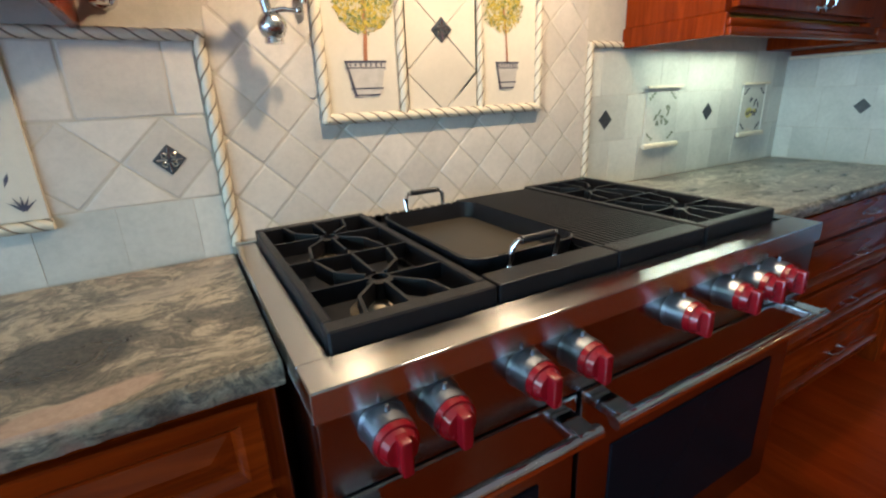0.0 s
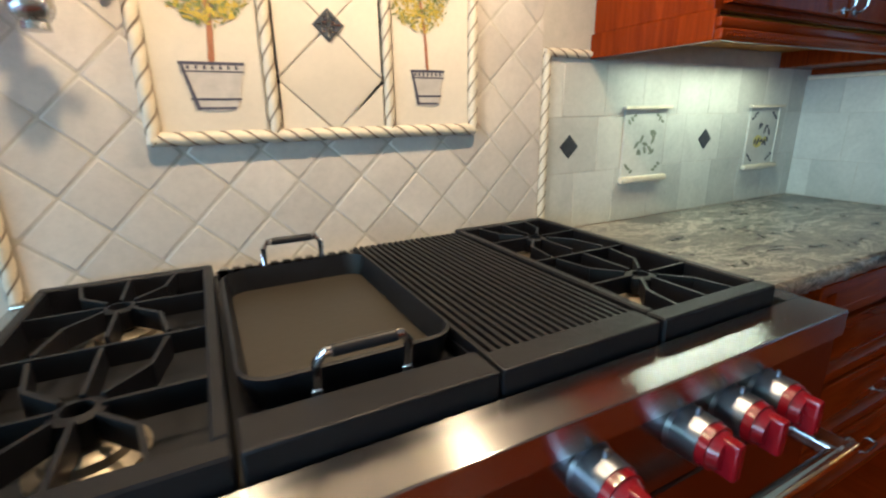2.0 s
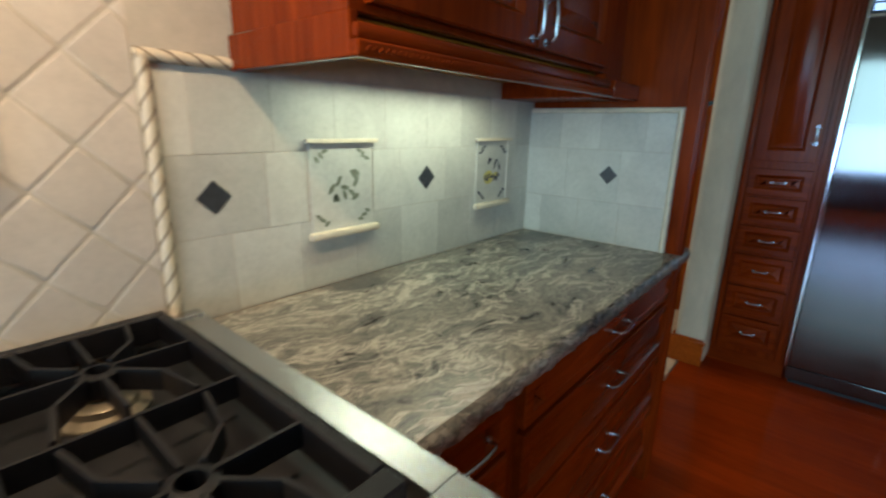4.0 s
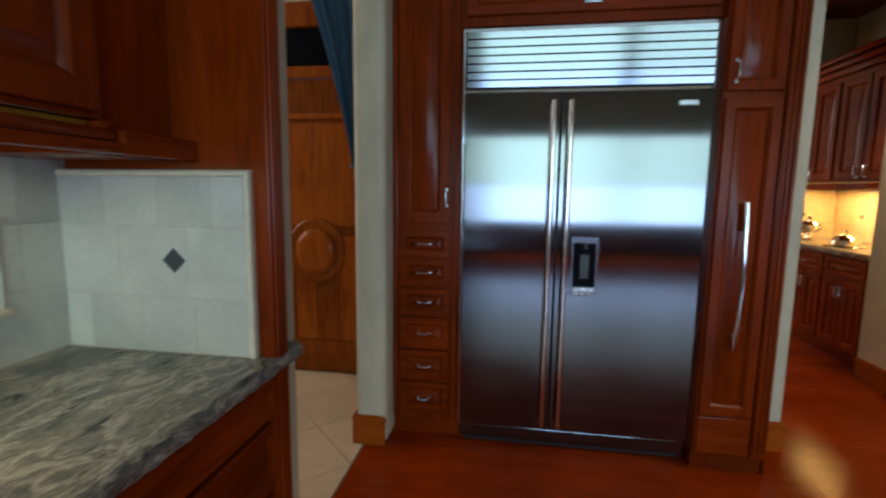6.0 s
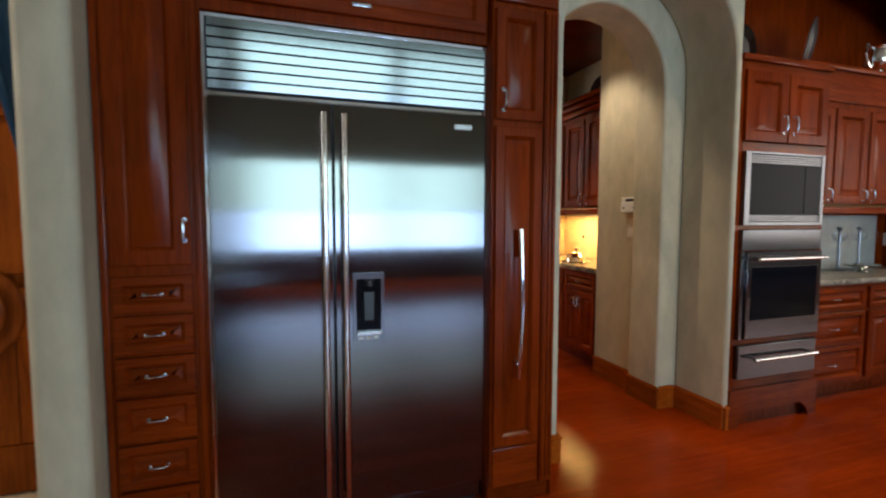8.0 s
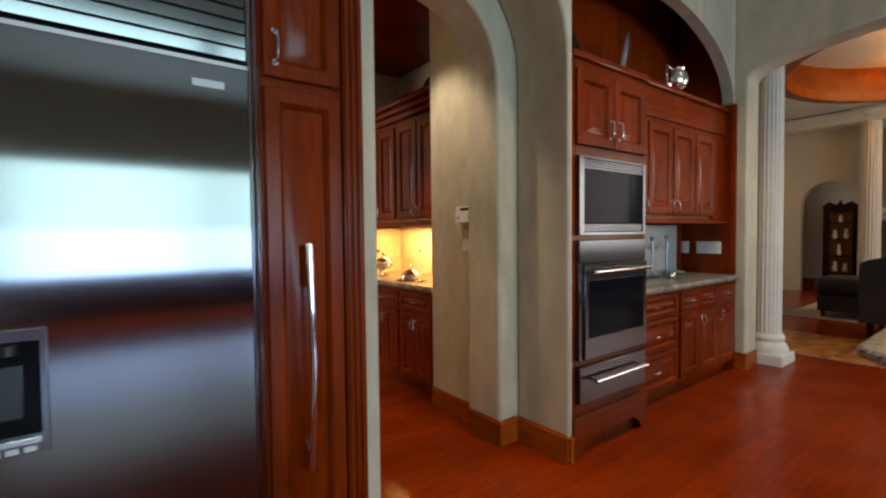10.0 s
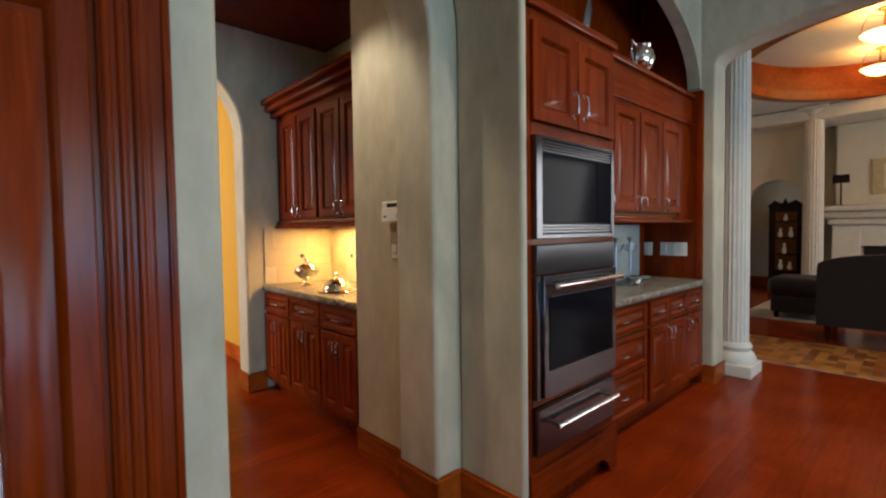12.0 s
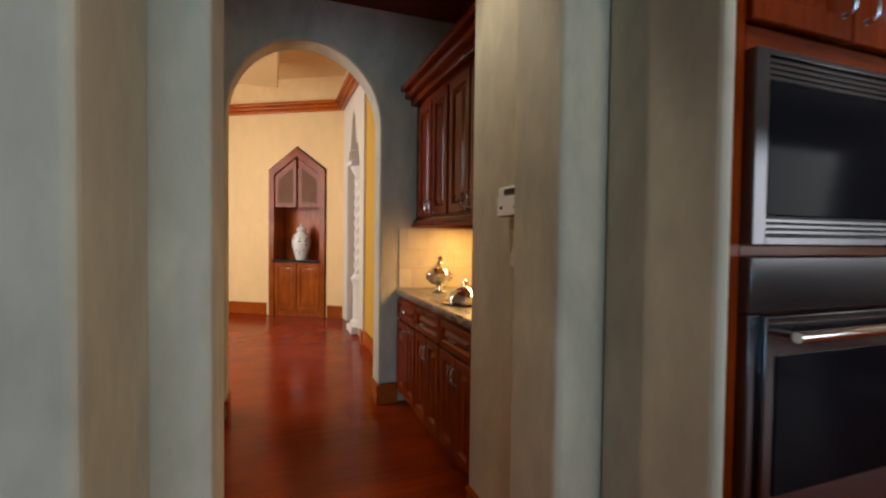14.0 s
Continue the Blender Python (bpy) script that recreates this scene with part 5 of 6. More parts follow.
def topiary(u, v_top, w_top, w_bot, v_bot, crown_u, crown_v, crown_r, lean, seed, drop=1.0):
    y = 2.3338
    flat([(u - w_bot, v_bot + 0.006), (u - w_bot * 0.6, v_bot - 0.003), (u + w_bot * 0.6, v_bot - 0.003), (u + w_bot, v_bot + 0.006), (u + (w_bot + w_top) * 0.50, v_bot + 0.045), (u + w_top * 0.90, v_top - 0.022), (u - w_top * 0.90, v_top - 0.022), (u - (w_bot + w_top) * 0.50, v_bot + 0.045)], y, "painted_pot", POTPAINT, mural)
    flat([(u - w_top, v_top - 0.024), (u + w_top, v_top - 0.024), (u + w_top, v_top), (u - w_top, v_top)], y - 0.0004, "painted_rim", POTPAINT, mural)
    for vv, hh, k in ((v_top - 0.003, 0.006, 1.02), (v_top - 0.018, 0.003, 0.97), (v_bot + 0.020, 0.004, 0.80), (v_bot + 0.003, 0.004, 0.60)):
        flat([(u - w_top * k, vv - hh / 2), (u + w_top * k, vv - hh / 2), (u + w_top * k, vv + hh / 2), (u - w_top * k, vv + hh / 2)], y - 0.0008, "painted_band", INK, mural)
    flat([(u - w_top, v_top), (u - w_top + 0.005, v_top), (u - w_bot + 0.008, v_bot), (u - w_bot, v_bot)], y - 0.001, "painted_edge", INK, mural)
    for i in range(7):
        x = u - w_top * 0.75 + i * w_top * 0.25
        flat([(x - 0.003, v_top - 0.014), (x + 0.003, v_top - 0.014), (x + 0.002, v_top - 0.007), (x - 0.002, v_top - 0.007)], y - 0.0009, "painted_mark", INK, mural)
    w = 0.006 * drop
    flat([(u - w, v_top), (u + w, v_top), (u + lean * 0.5 + w * 0.8, (v_top + crown_v) / 2), (crown_u + w, crown_v), (crown_u - w, crown_v), (u + lean * 0.5 - w * 0.8, (v_top + crown_v) / 2)], y - 0.0006, "painted_trunk", BARK, mural)
    rnd = random.Random(seed)
    for mat, count, lift in ((LEAF_B, 620, 0.0010), (LEAF_A, 520, 0.0014)):
        bm = bmesh.new()
        for _ in range(int(count * drop)):
            r, a = crown_r * math.sqrt(rnd.random()) * rnd.uniform(0.86, 1.10), rnd.random() * 6.283
            cx, cz = crown_u + r * math.cos(a), crown_v + r * math.sin(a) * 1.05
            d, L, W = rnd.random() * 6.283, rnd.uniform(0.009, 0.018), rnd.uniform(0.003, 0.0055)
            c, s = math.cos(d), math.sin(d)
            dy = rnd.random() * 0.0003
            bm.faces.new([bm.verts.new((cx + c * p - s * q, y - lift - dy, cz + s * p + c * q)) for p, q in ((-L / 2, 0), (0, -W / 2), (L / 2, 0), (0, W / 2))])
        tagged(part("painted_leaf", bm, mat, mural, smooth=0), kind="stuff")


topiary(1.856, 1.388, 0.058, 0.038, 1.298, 1.862, 1.545, 0.083, 0.012, 3)
topiary(2.326, 1.384, 0.044, 0.030, 1.304, 2.310, 1.545, 0.070, -0.01, 8, 0.55)


def mosaic(u, v, h, m, name="mosaic_inset", ornate=True):
    """A small dark metal tile set on point, with scrolled relief."""
    ob = tagged(new(name), "small dark pewter tile set on its point in the splashback", "tile")
    ob.matrix_basis = m @ pose(u, 0, v)
    bm = tile_mesh(diamond(0, 0, h), 0.006, 0.0, 0.002)
    part("plate", bm, PEWTER, ob).matrix_basis = pose(0, -0.003, 0)
    if ornate:
        bm = bmesh.new()
        for k in range(4):
            a = radians(45 + 90 * k)
            c = Vector((math.cos(a), 0, math.sin(a))) * h * 0.40
            pts = [(c.x + h * 0.15 * math.cos(t), -0.004, c.z + h * 0.15 * math.sin(t)) for t in (2 * math.pi * i / 10 for i in range(10))]
            tube(bm, pts, 0.0016, 5)
            a2 = radians(90 * k)
            tube(bm, [(h * 0.12 * math.cos(a2), -0.004, h * 0.12 * math.sin(a2)), (h * 0.75 * math.cos(a2), -0.004, h * 0.75 * math.sin(a2))], 0.0018, 5)
        part("relief", bm, SILVER, ob)
    return ob


mosaic(1.356, 1.175, 0.036, WALL)
mosaic(2.093, 1.469, 0.034, pose(0, 2.334, 0))
mosaic(2.800, 1.180, 0.036, WALL, ornate=False)
mosaic(3.442, 1.178, 0.036, WALL, ornate=False)
mosaic(-2.018, 1.172, 0.033, END, ornate=False)
for u in (-7.95, -7.45, -7.05):
    mosaic(u, 1.16, 0.026, PANTRY, ornate=False)
mosaic(1.85, 1.16, 0.026, PSIDE, ornate=False)


def fruit_tile(u0, u1, v0, v1, frame_all, seed):
    """A painted picture tile with moulded ledges."""
    p = tagged(new("picture_tile_panel"), "cream picture tile painted with fruit and leaves in the splashback", "tile panel")
    part("ground", boxed(u0, u1, 2.346, 2.352, v0, v1, bev=0.002), TILE_WHITE, p)
    part("top_ledge", boxed(u0 - 0.012, u1 + 0.012, 2.333, 2.348, v1 - 0.003, v1 + 0.007, bev=0.002), ROPE, p)
    part("bottom_ledge", boxed(u0 - 0.012, u1 + 0.012, 2.328, 2.348, v0 - 0.014, v0 + 0.006, bev=0.006), ROPE, p)
    if frame_all:
        for u in (u0, u1):
            part("side_bead", boxed(u - 0.004, u + 0.004, 2.343, 2.348, v0, v1, bev=0.002), TILE_WHITE, p)
    rnd = random.Random(seed)
    cu, cv, w, h = (u0 + u1) / 2, (v0 + v1) / 2, u1 - u0, v1 - v0
    def blob(name, x, z, rx, rz, mat, lift, tilt=0.0):
        pts = [(x + rx * math.cos(a) * math.cos(tilt) - rz * math.sin(a) * math.sin(tilt), z + rx * math.cos(a) * math.sin(tilt) + rz * math.sin(a) * math.cos(tilt)) for a in (2 * math.pi * i / 10 for i in range(10))]
        flat(pts, 2.3455 - lift, name, mat, p)
    if frame_all:
        blob("painted_fruit", cu - w * 0.12, cv - h * 0.08, w * 0.16, h * 0.11, LEMON, 0.0)
        blob("painted_fruit", cu + w * 0.12, cv - h * 0.06, w * 0.07, h * 0.06, LEMON, 0.0003)
    for _ in range(11):
        blob("painted_leaf", cu + rnd.uniform(-0.22, 0.25) * w, cv + rnd.uniform(-0.16, 0.2) * h, w * rnd.uniform(0.05, 0.09), h * 0.028, INK if frame_all else LEAF_C, 0.0006, rnd.uniform(-1.5, 1.5))
    for sx in (-1, 1):
        for sz in (-1, 1):
            for k in range(3):
                blob("painted_corner", cu + sx * (w * 0.40 - k * 0.012), cv + sz * (h * 0.40 - (2 - k) * 0.010), 0.010, 0.005, INK if frame_all else LEAF_C, 0.0004, rnd.uniform(-1, 1))
    return p


fruit_tile(3.026, 3.220, 1.064, 1.288, False, 4)
fruit_tile(3.695, 3.888, 1.062, 1.286, True, 5)
# olive-branch picture beside the range
olive = tagged(new("picture_tile_panel"), "cream picture tile painted with an olive branch over the worktop", "tile panel")
part("ground", boxed(0.79, 1.112, 2.343, 2.352, 1.075, 1.432, bev=0.002), CANVAS, olive)
rnd = random.Random(12)
for k in range(34):
    u, v = 1.02 + rnd.uniform(-0.16, 0.065), 1.255 + rnd.uniform(-0.13, 0.11)
    a, L = rnd.uniform(-2.6, -0.4), rnd.uniform(0.018, 0.034)
    c, s = math.cos(a), math.sin(a)
    flat([(u + c * p - s * q, v + s * p + c * q) for p, q in ((-L / 2, 0), (0, -0.004), (L / 2, 0), (0, 0.004))], 2.3425 - 0.0002 * (k % 4), "painted_leaf", INK, olive)
for k in range(5):
    a = radians(40 + k * 25)
    flat([(1.075 + 0.004 * math.cos(a + 1.57), 1.098 + 0.004 * math.sin(a + 1.57)), (1.075 + 0.032 * math.cos(a), 1.098 + 0.032 * math.sin(a)), (1.075 - 0.004 * math.cos(a + 1.57), 1.098 - 0.004 * math.sin(a + 1.57))], 2.3422 - 0.0002 * k, "painted_sprig", INK, olive)

# pot filler tap
tap = thing("pot_filler", pose(1.30, 2.35, 1.515), "chrome jointed pot filler tap on the tiled wall", "tap")
bm = bmesh.new()
cyl(bm, (0, 0, 0), (0, -0.012, 0), 0.030, 0.026, 24)
cyl(bm, (0, -0.012, 0), (0, -0.09, 0), 0.011)
part("wall_flange", bm, CHROME, tap)
bm = bmesh.new()
cyl(bm, (0, -0.09, -0.03), (0, -0.09, 0.04), 0.016)
tube(bm, [(0, -0.09, 0.022), (0.10, -0.095, 0.022), (0.22, -0.10, 0.022), (0.30, -0.10, 0.022)], 0.010, 12)
part("arm", bm, CHROME, tap)
bm = bmesh.new()
cyl(bm, (0.30, -0.10, 0.045), (0.30, -0.10, -0.010), 0.017)
tube(bm, [(0.30, -0.10, 0.0), (0.305, -0.10, -0.03), (0.310, -0.10, -0.055)], 0.011, 12)
bmesh.ops.create_uvsphere(bm, u_segments=18, v_segments=12, radius=0.031, matrix=Matrix.Translation((0.312, -0.10, -0.062)))
cyl(bm, (0.312, -0.10, -0.070), (0.312, -0.10, -0.098), 0.018, 0.021)
part("spout", bm, NICKEL, tap)
bm = bmesh.new()
tube(bm, [(0.30, -0.10, -0.035), (0.335, -0.115, -0.030), (0.365, -0.125, -0.033)], 0.0055, 10)
bmesh.ops.create_uvsphere(bm, u_segments=12, v_segments=8, radius=0.0085, matrix=Matrix.Translation((0.367, -0.126, -0.033)))
part("lever", bm, CHROME, tap)
hook = thing("utensil_hook", pose(1.705, 2.35, 1.545), "small chrome hook on the tiled wall", "hook")
bm = bmesh.new()
cyl(bm, (0, 0, 0), (0, -0.03, 0), 0.012)
cyl(bm, (0, -0.03, -0.03), (0, -0.03, 0.03), 0.010, 0.014)
part("peg", bm, CHROME, hook)


# ---- hall door and curtain ----
hd = thing("hall_door", FACE_W(6.12, 3.60), "pair of stained wooden entrance doors with carved oval medallions", "door")
for k, u in enumerate((0.0, 0.702)):
    w = 0.695
    bm = boxed(u, u + w, 0.0, 0.05, 0.005, 2.115, bev=0.003)
    leaf = part("door_leaf", bm, OAK_DOOR, hd)
    part("bottom_rail", boxed(u + 0.01, u + w - 0.01, -0.016, 0.0, 0.02, 0.25, bev=0.005), OAK_DOOR, leaf)
    for i in range(4):
        part("lower_board", boxed(u + 0.015 + i * (w - 0.03) / 4, u + 0.007 + (i + 1) * (w - 0.03) / 4, -0.006, 0.0, 0.255, 0.80, bev=0.003), OAK_DOOR, leaf)
    part("lock_rail", boxed(u + 0.01, u + w - 0.01, -0.014, 0.0, 0.79, 1.03, bev=0.006), OAK_DOOR, leaf)
    for rx, rz, y0, y1 in ((0.215, 0.235, -0.030, -0.010), (0.145, 0.160, -0.044, -0.028)):
        bm = bmesh.new()
        rings = []
        for s, y in ((1.0, y1), (1.0, y0 + 0.006), (0.95, y0), (0.80, y0 + (0.008 if rx > 0.2 else -0.008))):
            rings.append([bm.verts.new((u + w / 2 + rx * s * math.cos(t), y, 0.92 + rz * s * math.sin(t))) for t in (2 * math.pi * i / 36 for i in range(36))])
        for a, b in zip(rings, rings[1:]):
            for i in range(36):
                bm.faces.new((a[i], a[(i + 1) % 36], b[(i + 1) % 36], b[i]))
        bm.faces.new(rings[-1])
        part("medallion", bm, OAK_DOOR, leaf, "carved oval medallion")
    part("upper_panel", boxed(u + 0.05, u + w - 0.05, -0.008, 0.0, 1.10, 1.82, bev=0.006), OAK_DOOR, leaf)
    part("top_rail", boxed(u + 0.005, u + w - 0.005, -0.030, 0.0, 1.845, 1.885, bev=0.008), OAK_DOOR, leaf)
bm = boxed(-0.10, 0.0, -0.03, 0.05, 0, 2.62, bev=0.008)
box(bm, 1.397, 1.50, -0.03, 0.05, 0, 2.62, 0.008)
box(bm, 0.0, 1.397, -0.03, 0.05, 2.12, 2.20, 0.008)
box(bm, 0.0, 1.397, -0.03, 0.05, 2.46, 2.62, 0.008)
part("door_frame", bm, OAK_DOOR, hd)
part("transom_pane", boxed(0.0, 1.397, 0.01, 0.02, 2.20, 2.46), DARKGLASS, hd)

cur = thing("curtain", pose(5.60, 2.03, 0), "blue gathered curtain tied back in the hall opening", "curtain")
bm = bmesh.new()
rows_ = []
for i in range(22):
    s = i / 21
    z = 3.0 - s * 1.50
    width = 0.42 * (1 - s) ** 1.25 + 0.035
    rows_.append([bm.verts.new((0.03 * math.sin(k * 1.9) * (1 - 0.5 * s), 0.02 + width * k / 16, z)) for k in range(17)])
for a, b in zip(rows_, rows_[1:]):
    for k in range(16):
        bm.faces.new((a[k], a[k + 1], b[k + 1], b[k]))
bmesh.ops.solidify(bm, geom=bm.faces[:], thickness=0.006)
part("drape", bm, CURTAIN, cur)
part("rod", cyl(bmesh.new(), (0, -0.08, 3.02), (0, 3.02, 3.02), 0.014), BRASS, cur)
bm = bmesh.new()
tube(bm, [(0, 0.0, 1.50), (0.03, 0.03, 1.485), (0, 0.065, 1.50)], 0.012, 8)
part("tie_back", bm, CURTAIN, cur)

# ---- wall controls ----
th = thing("thermostat_panel", FACE_N(6.300, -1.434, 1.478), "off-white alarm keypad with a grey display on the wall", "keypad")
part("case", boxed(-0.095, 0.095, -0.048, 0.0, -0.058, 0.058, bev=0.008), WHITEPLASTIC, th)
part("flap", boxed(-0.090, 0.090, -0.054, -0.044, -0.055, 0.020, bev=0.004), WHITEPLASTIC, th)
part("display", boxed(-0.040, 0.055, -0.0515, -0.047, 0.026, 0.046, bev=0.001), BLACK, th)
for dx in (-0.055, 0.055):
    part("button", boxed(dx - 0.010, dx + 0.010, -0.056, -0.052, -0.030, -0.018, bev=0.001), BLACK, th)
sp = thing("light_switch", FACE_N(6.308, -1.434, 1.300), "off-white double switch plate on the wall", "switch")
part("plate", boxed(-0.057, 0.057, -0.007, 0.0, -0.072, 0.072, bev=0.003), WHITEPLASTIC, sp)
for dx in (-0.023, 0.023):
    part("rocker_frame", boxed(dx - 0.018, dx + 0.018, -0.0085, -0.005, -0.047, 0.007, bev=0.001), WHITEPLASTIC, sp)
    part("rocker", boxed(dx - 0.014, dx + 0.014, -0.012, -0.005, -0.042, 0.002, bev=0.002), WHITEPLASTIC, sp)
for x, w, label in ((6.165, 0.078, "pale single socket plate on the wooden end panel"), (5.935, 0.23, "pale four-gang switch plate on the wooden end panel")):
    o = thing("switch_plate", FACE_N(x, -4.282, 1.18), label, "switch")
    part("plate", boxed(-w / 2, w / 2, -0.008, 0.002, -0.060, 0.060, bev=0.003), WHITEPLASTIC, o)
    for i in range(max(1, int(w / 0.06))):
        c = -w / 2 + w * (i + 0.5) / max(1, int(w / 0.06))
        part("rocker", boxed(c - 0.014, c + 0.014, -0.012, -0.006, -0.032, 0.032, bev=0.002), WHITEPLASTIC, o)

# pale tile behind the candlesticks
tagged(mesh_ob("splash_panel", boxed(6.176, 6.192, -4.12, -2.40, 0.922, 1.405, bev=0.003), TILE_WHITE), "pale blue-white splashback panel over the worktop", "panel")


def lathed(name, m, profile, material, label, category, group="", n=28):
    t = thing(name, m, label, category, group)
    part("body", lathe(bmesh.new(), profile, n=n), material, t)
    return t


for y in (-3.42, -3.68):
    cs = lathed("candlestick", pose(6.06, y, 0.922), [(0.050, 0), (0.052, 0.006), (0.020, 0.02), (0.010, 0.05), (0.014, 0.08), (0.009, 0.11), (0.013, 0.17), (0.008, 0.22), (0.014, 0.30), (0.008, 0.34), (0.024, 0.365), (0.022, 0.375), (0.010, 0.38)], DARKCHROME, "tall dark metal candlestick on the worktop", "candlestick", "candlesticks")
    bm = bmesh.new()
    for k in range(4):
        a = k * math.pi / 2
        tube(bm, [(0, 0, 0.27), (0.035 * math.cos(a), 0.035 * math.sin(a), 0.262), (0.055 * math.cos(a), 0.055 * math.sin(a), 0.29), (0.055 * math.cos(a), 0.055 * math.sin(a), 0.325)], 0.004, 6)
    part("arm", bm, DARKCHROME, cs)
bowl = lathed("silver_bowl", pose(5.93, -3.50, 0.922), [(0.050, 0), (0.045, 0.008), (0.018, 0.020), (0.030, 0.030), (0.095, 0.048), (0.130, 0.062), (0.126, 0.066), (0.09, 0.052), (0.001, 0.040)], SILVER, "shallow silver footed bowl on the worktop", "bowl")

# silver on the pantry worktop
tu = lathed("silver_tureen", pose(7.98, -1.72, 0.922), [(0.055, 0), (0.058, 0.008), (0.022, 0.025), (0.020, 0.05), (0.060, 0.070), (0.105, 0.110), (0.112, 0.140), (0.106, 0.142), (0.001, 0.135)], SILVER, "footed silver tureen with a domed lid on the pantry worktop", "tureen")
part("lid", lathe(bmesh.new(), [(0.098, 0.142), (0.100, 0.150), (0.075, 0.175), (0.030, 0.192), (0.012, 0.198), (0.016, 0.212), (0.022, 0.226), (0.012, 0.238), (0.001, 0.242)], n=24), SILVER, tu)
for s in (-1, 1):
    bm = bmesh.new()
    tube(bm, [(s * 0.100, 0, 0.105), (s * 0.135, 0, 0.110), (s * 0.148, 0, 0.135), (s * 0.130, 0, 0.152), (s * 0.104, 0, 0.145)], 0.006, 8)
    part("handle", bm, SILVER, tu)
dd = lathed("silver_dome_dish", pose(7.42, -1.69, 0.922), [(0.140, 0), (0.150, 0.010), (0.146, 0.014), (0.10, 0.012), (0.001, 0.012)], SILVER, "silver domed butter dish on a round tray in the pantry", "dish")
part("dome", lathe(bmesh.new(), [(0.105, 0.014), (0.108, 0.030), (0.088, 0.070), (0.045, 0.098), (0.014, 0.106), (0.010, 0.118), (0.020, 0.130), (0.014, 0.146), (0.001, 0.150)], n=26), SILVER, dd)

# silver and plates on the cabinet top beyond the ovens
tp = lathed("silver_pitcher", pose(5.88, -3.46, 2.52), [(0.060, 0), (0.062, 0.01), (0.035, 0.03), (0.080, 0.07), (0.105, 0.13), (0.095, 0.19), (0.070, 0.22), (0.078, 0.24), (0.07, 0.24), (0.001, 0.20)], SILVER, "polished silver pitcher on the cabinet top", "pitcher")
bm = bmesh.new()
tube(bm, [(0.0, 0.075, 0.22), (0.0, 0.14, 0.25), (0.0, 0.165, 0.18), (0.0, 0.13, 0.10), (0.0, 0.09, 0.08)], 0.010, 8)
part("handle", bm, SILVER, tp)
for x, y, z, r, turn, mat, label in ((6.05, -2.08, 2.402, 0.21, 0, DARKWOOD, "dark round platter leaning on the oven cabinet"), (5.93, -2.70, 2.522, 0.19, 31, DARKCHROME, "dark glazed plate standing on the cabinet top")):
    pl = thing("platter", pose(x, y, z, 0, 78, turn), label, "plate")
    part("dish", lathe(bmesh.new(), [(r * 0.55, 0.0), (r * 0.60, 0.006), (r, 0.022), (r, 0.028), (r * 0.6, 0.014), (0.001, 0.010)], (-r, 0, 0), 36), mat, pl)
wine = thing("arched_ornament", pose(7.40, -1.95, 2.525), "dark arched iron ornament on the pantry cabinet top", "ornament")
part("body", prism(bmesh.new(), [(-0.18, 0), (0.18, 0), (0.18, 0.12)] + arc(0, 0.12, 0.18, 0.18, 0, 180, 12), -0.03, 0.03), DARKWOOD, wine)

# ---- ceiling lights ----
for x, y, z in [(x, y, KITCHEN_TOP) for x, y in CANS] + [(6.62, -0.80, 3.10)]:
    c = thing("can_light_fixture", pose(x, y, z), "round recessed ceiling light with a white trim", "ceiling light", "recessed lights")
    part("trim_ring", lathe(bmesh.new(), [(0.060, -0.001), (0.085, -0.001), (0.082, -0.010), (0.062, -0.006), (0.060, -0.001)], n=24), WHITEPLASTIC, c)
    part("lens", lathe(bmesh.new(), [(0.058, -0.0015), (0.058, -0.003), (0.001, -0.003)], n=20), CANGLOW, c)

# ---- island ----
isl = thing("kitchen_island", pose(3.55, -2.10, 0), "dark wooden kitchen island with a pale granite top", "island")
bm = bmesh.new()
pts = rounded(-0.75, 0.76, -0.50, 0.60, 0.16, 8)
top = [[bm.verts.new((x * s, y * s, z)) for x, y in pts] for s, z in ((0.975, 0.875), (1.0, 0.885), (1.0, 0.91), (0.985, 0.92))]
for a, b in zip(top, top[1:]):
    for i in range(len(a)):
        bm.faces.new((a[i], a[(i + 1) % len(a)], b[(i + 1) % len(a)], b[i]))
bm.faces.new(top[0][::-1])
bm.faces.new(top[-1])
part("granite_top", bm, GRANITE, isl)
part("body", boxed(-0.66, 0.66, -0.42, 0.50, 0.0, 0.875, bev=0.006), CHERRY, isl)
for k in range(3):
    d = panel_bm(-0.62 + k * 0.42, -0.22 + k * 0.42, 0.10, 0.84)
    bmesh.ops.transform(d, matrix=pose(0, 0.50, 0, 0, 0, 180), verts=d.verts[:])
    part("door", d, CHERRY, isl)

# ---- breakfast room ----
nb = thing("niche_cabinet", NICHE, "built-in wooden niche cabinet with a gabled top and two doors", "cabinet")
out = [(-0.50, 0.0), (0.50, 0.0), (0.50, 2.40), (0.0, 2.77), (-0.50, 2.40)]
inn = [(-0.41, 0.0), (0.41, 0.0), (0.41, 2.33), (0.0, 2.63), (-0.41, 2.33)]
bm = bmesh.new()
vo, vi, wo_, wi = ([bm.verts.new((u, y, v)) for u, v in pts] for pts, y in ((out, -0.03), (inn, -0.03), (out, 0.40), (inn, 0.40)))
for i in range(5):
    j = (i + 1) % 5
    if i == 0:
        continue
    for a, b in ((vo, vi), (wo_, wi), (vo, wo_), (vi, wi)):
        bm.faces.new((a[i], a[j], b[j], b[i]))
part("surround", bm, OAK_DOOR, nb)
part("back_panel", prism(bmesh.new(), inn, 0.36, 0.39), OAK_DOOR, nb)
part("worktop", boxed(-0.43, 0.43, -0.05, 0.38, 0.89, 0.93, bev=0.005), DARKWOOD, nb)
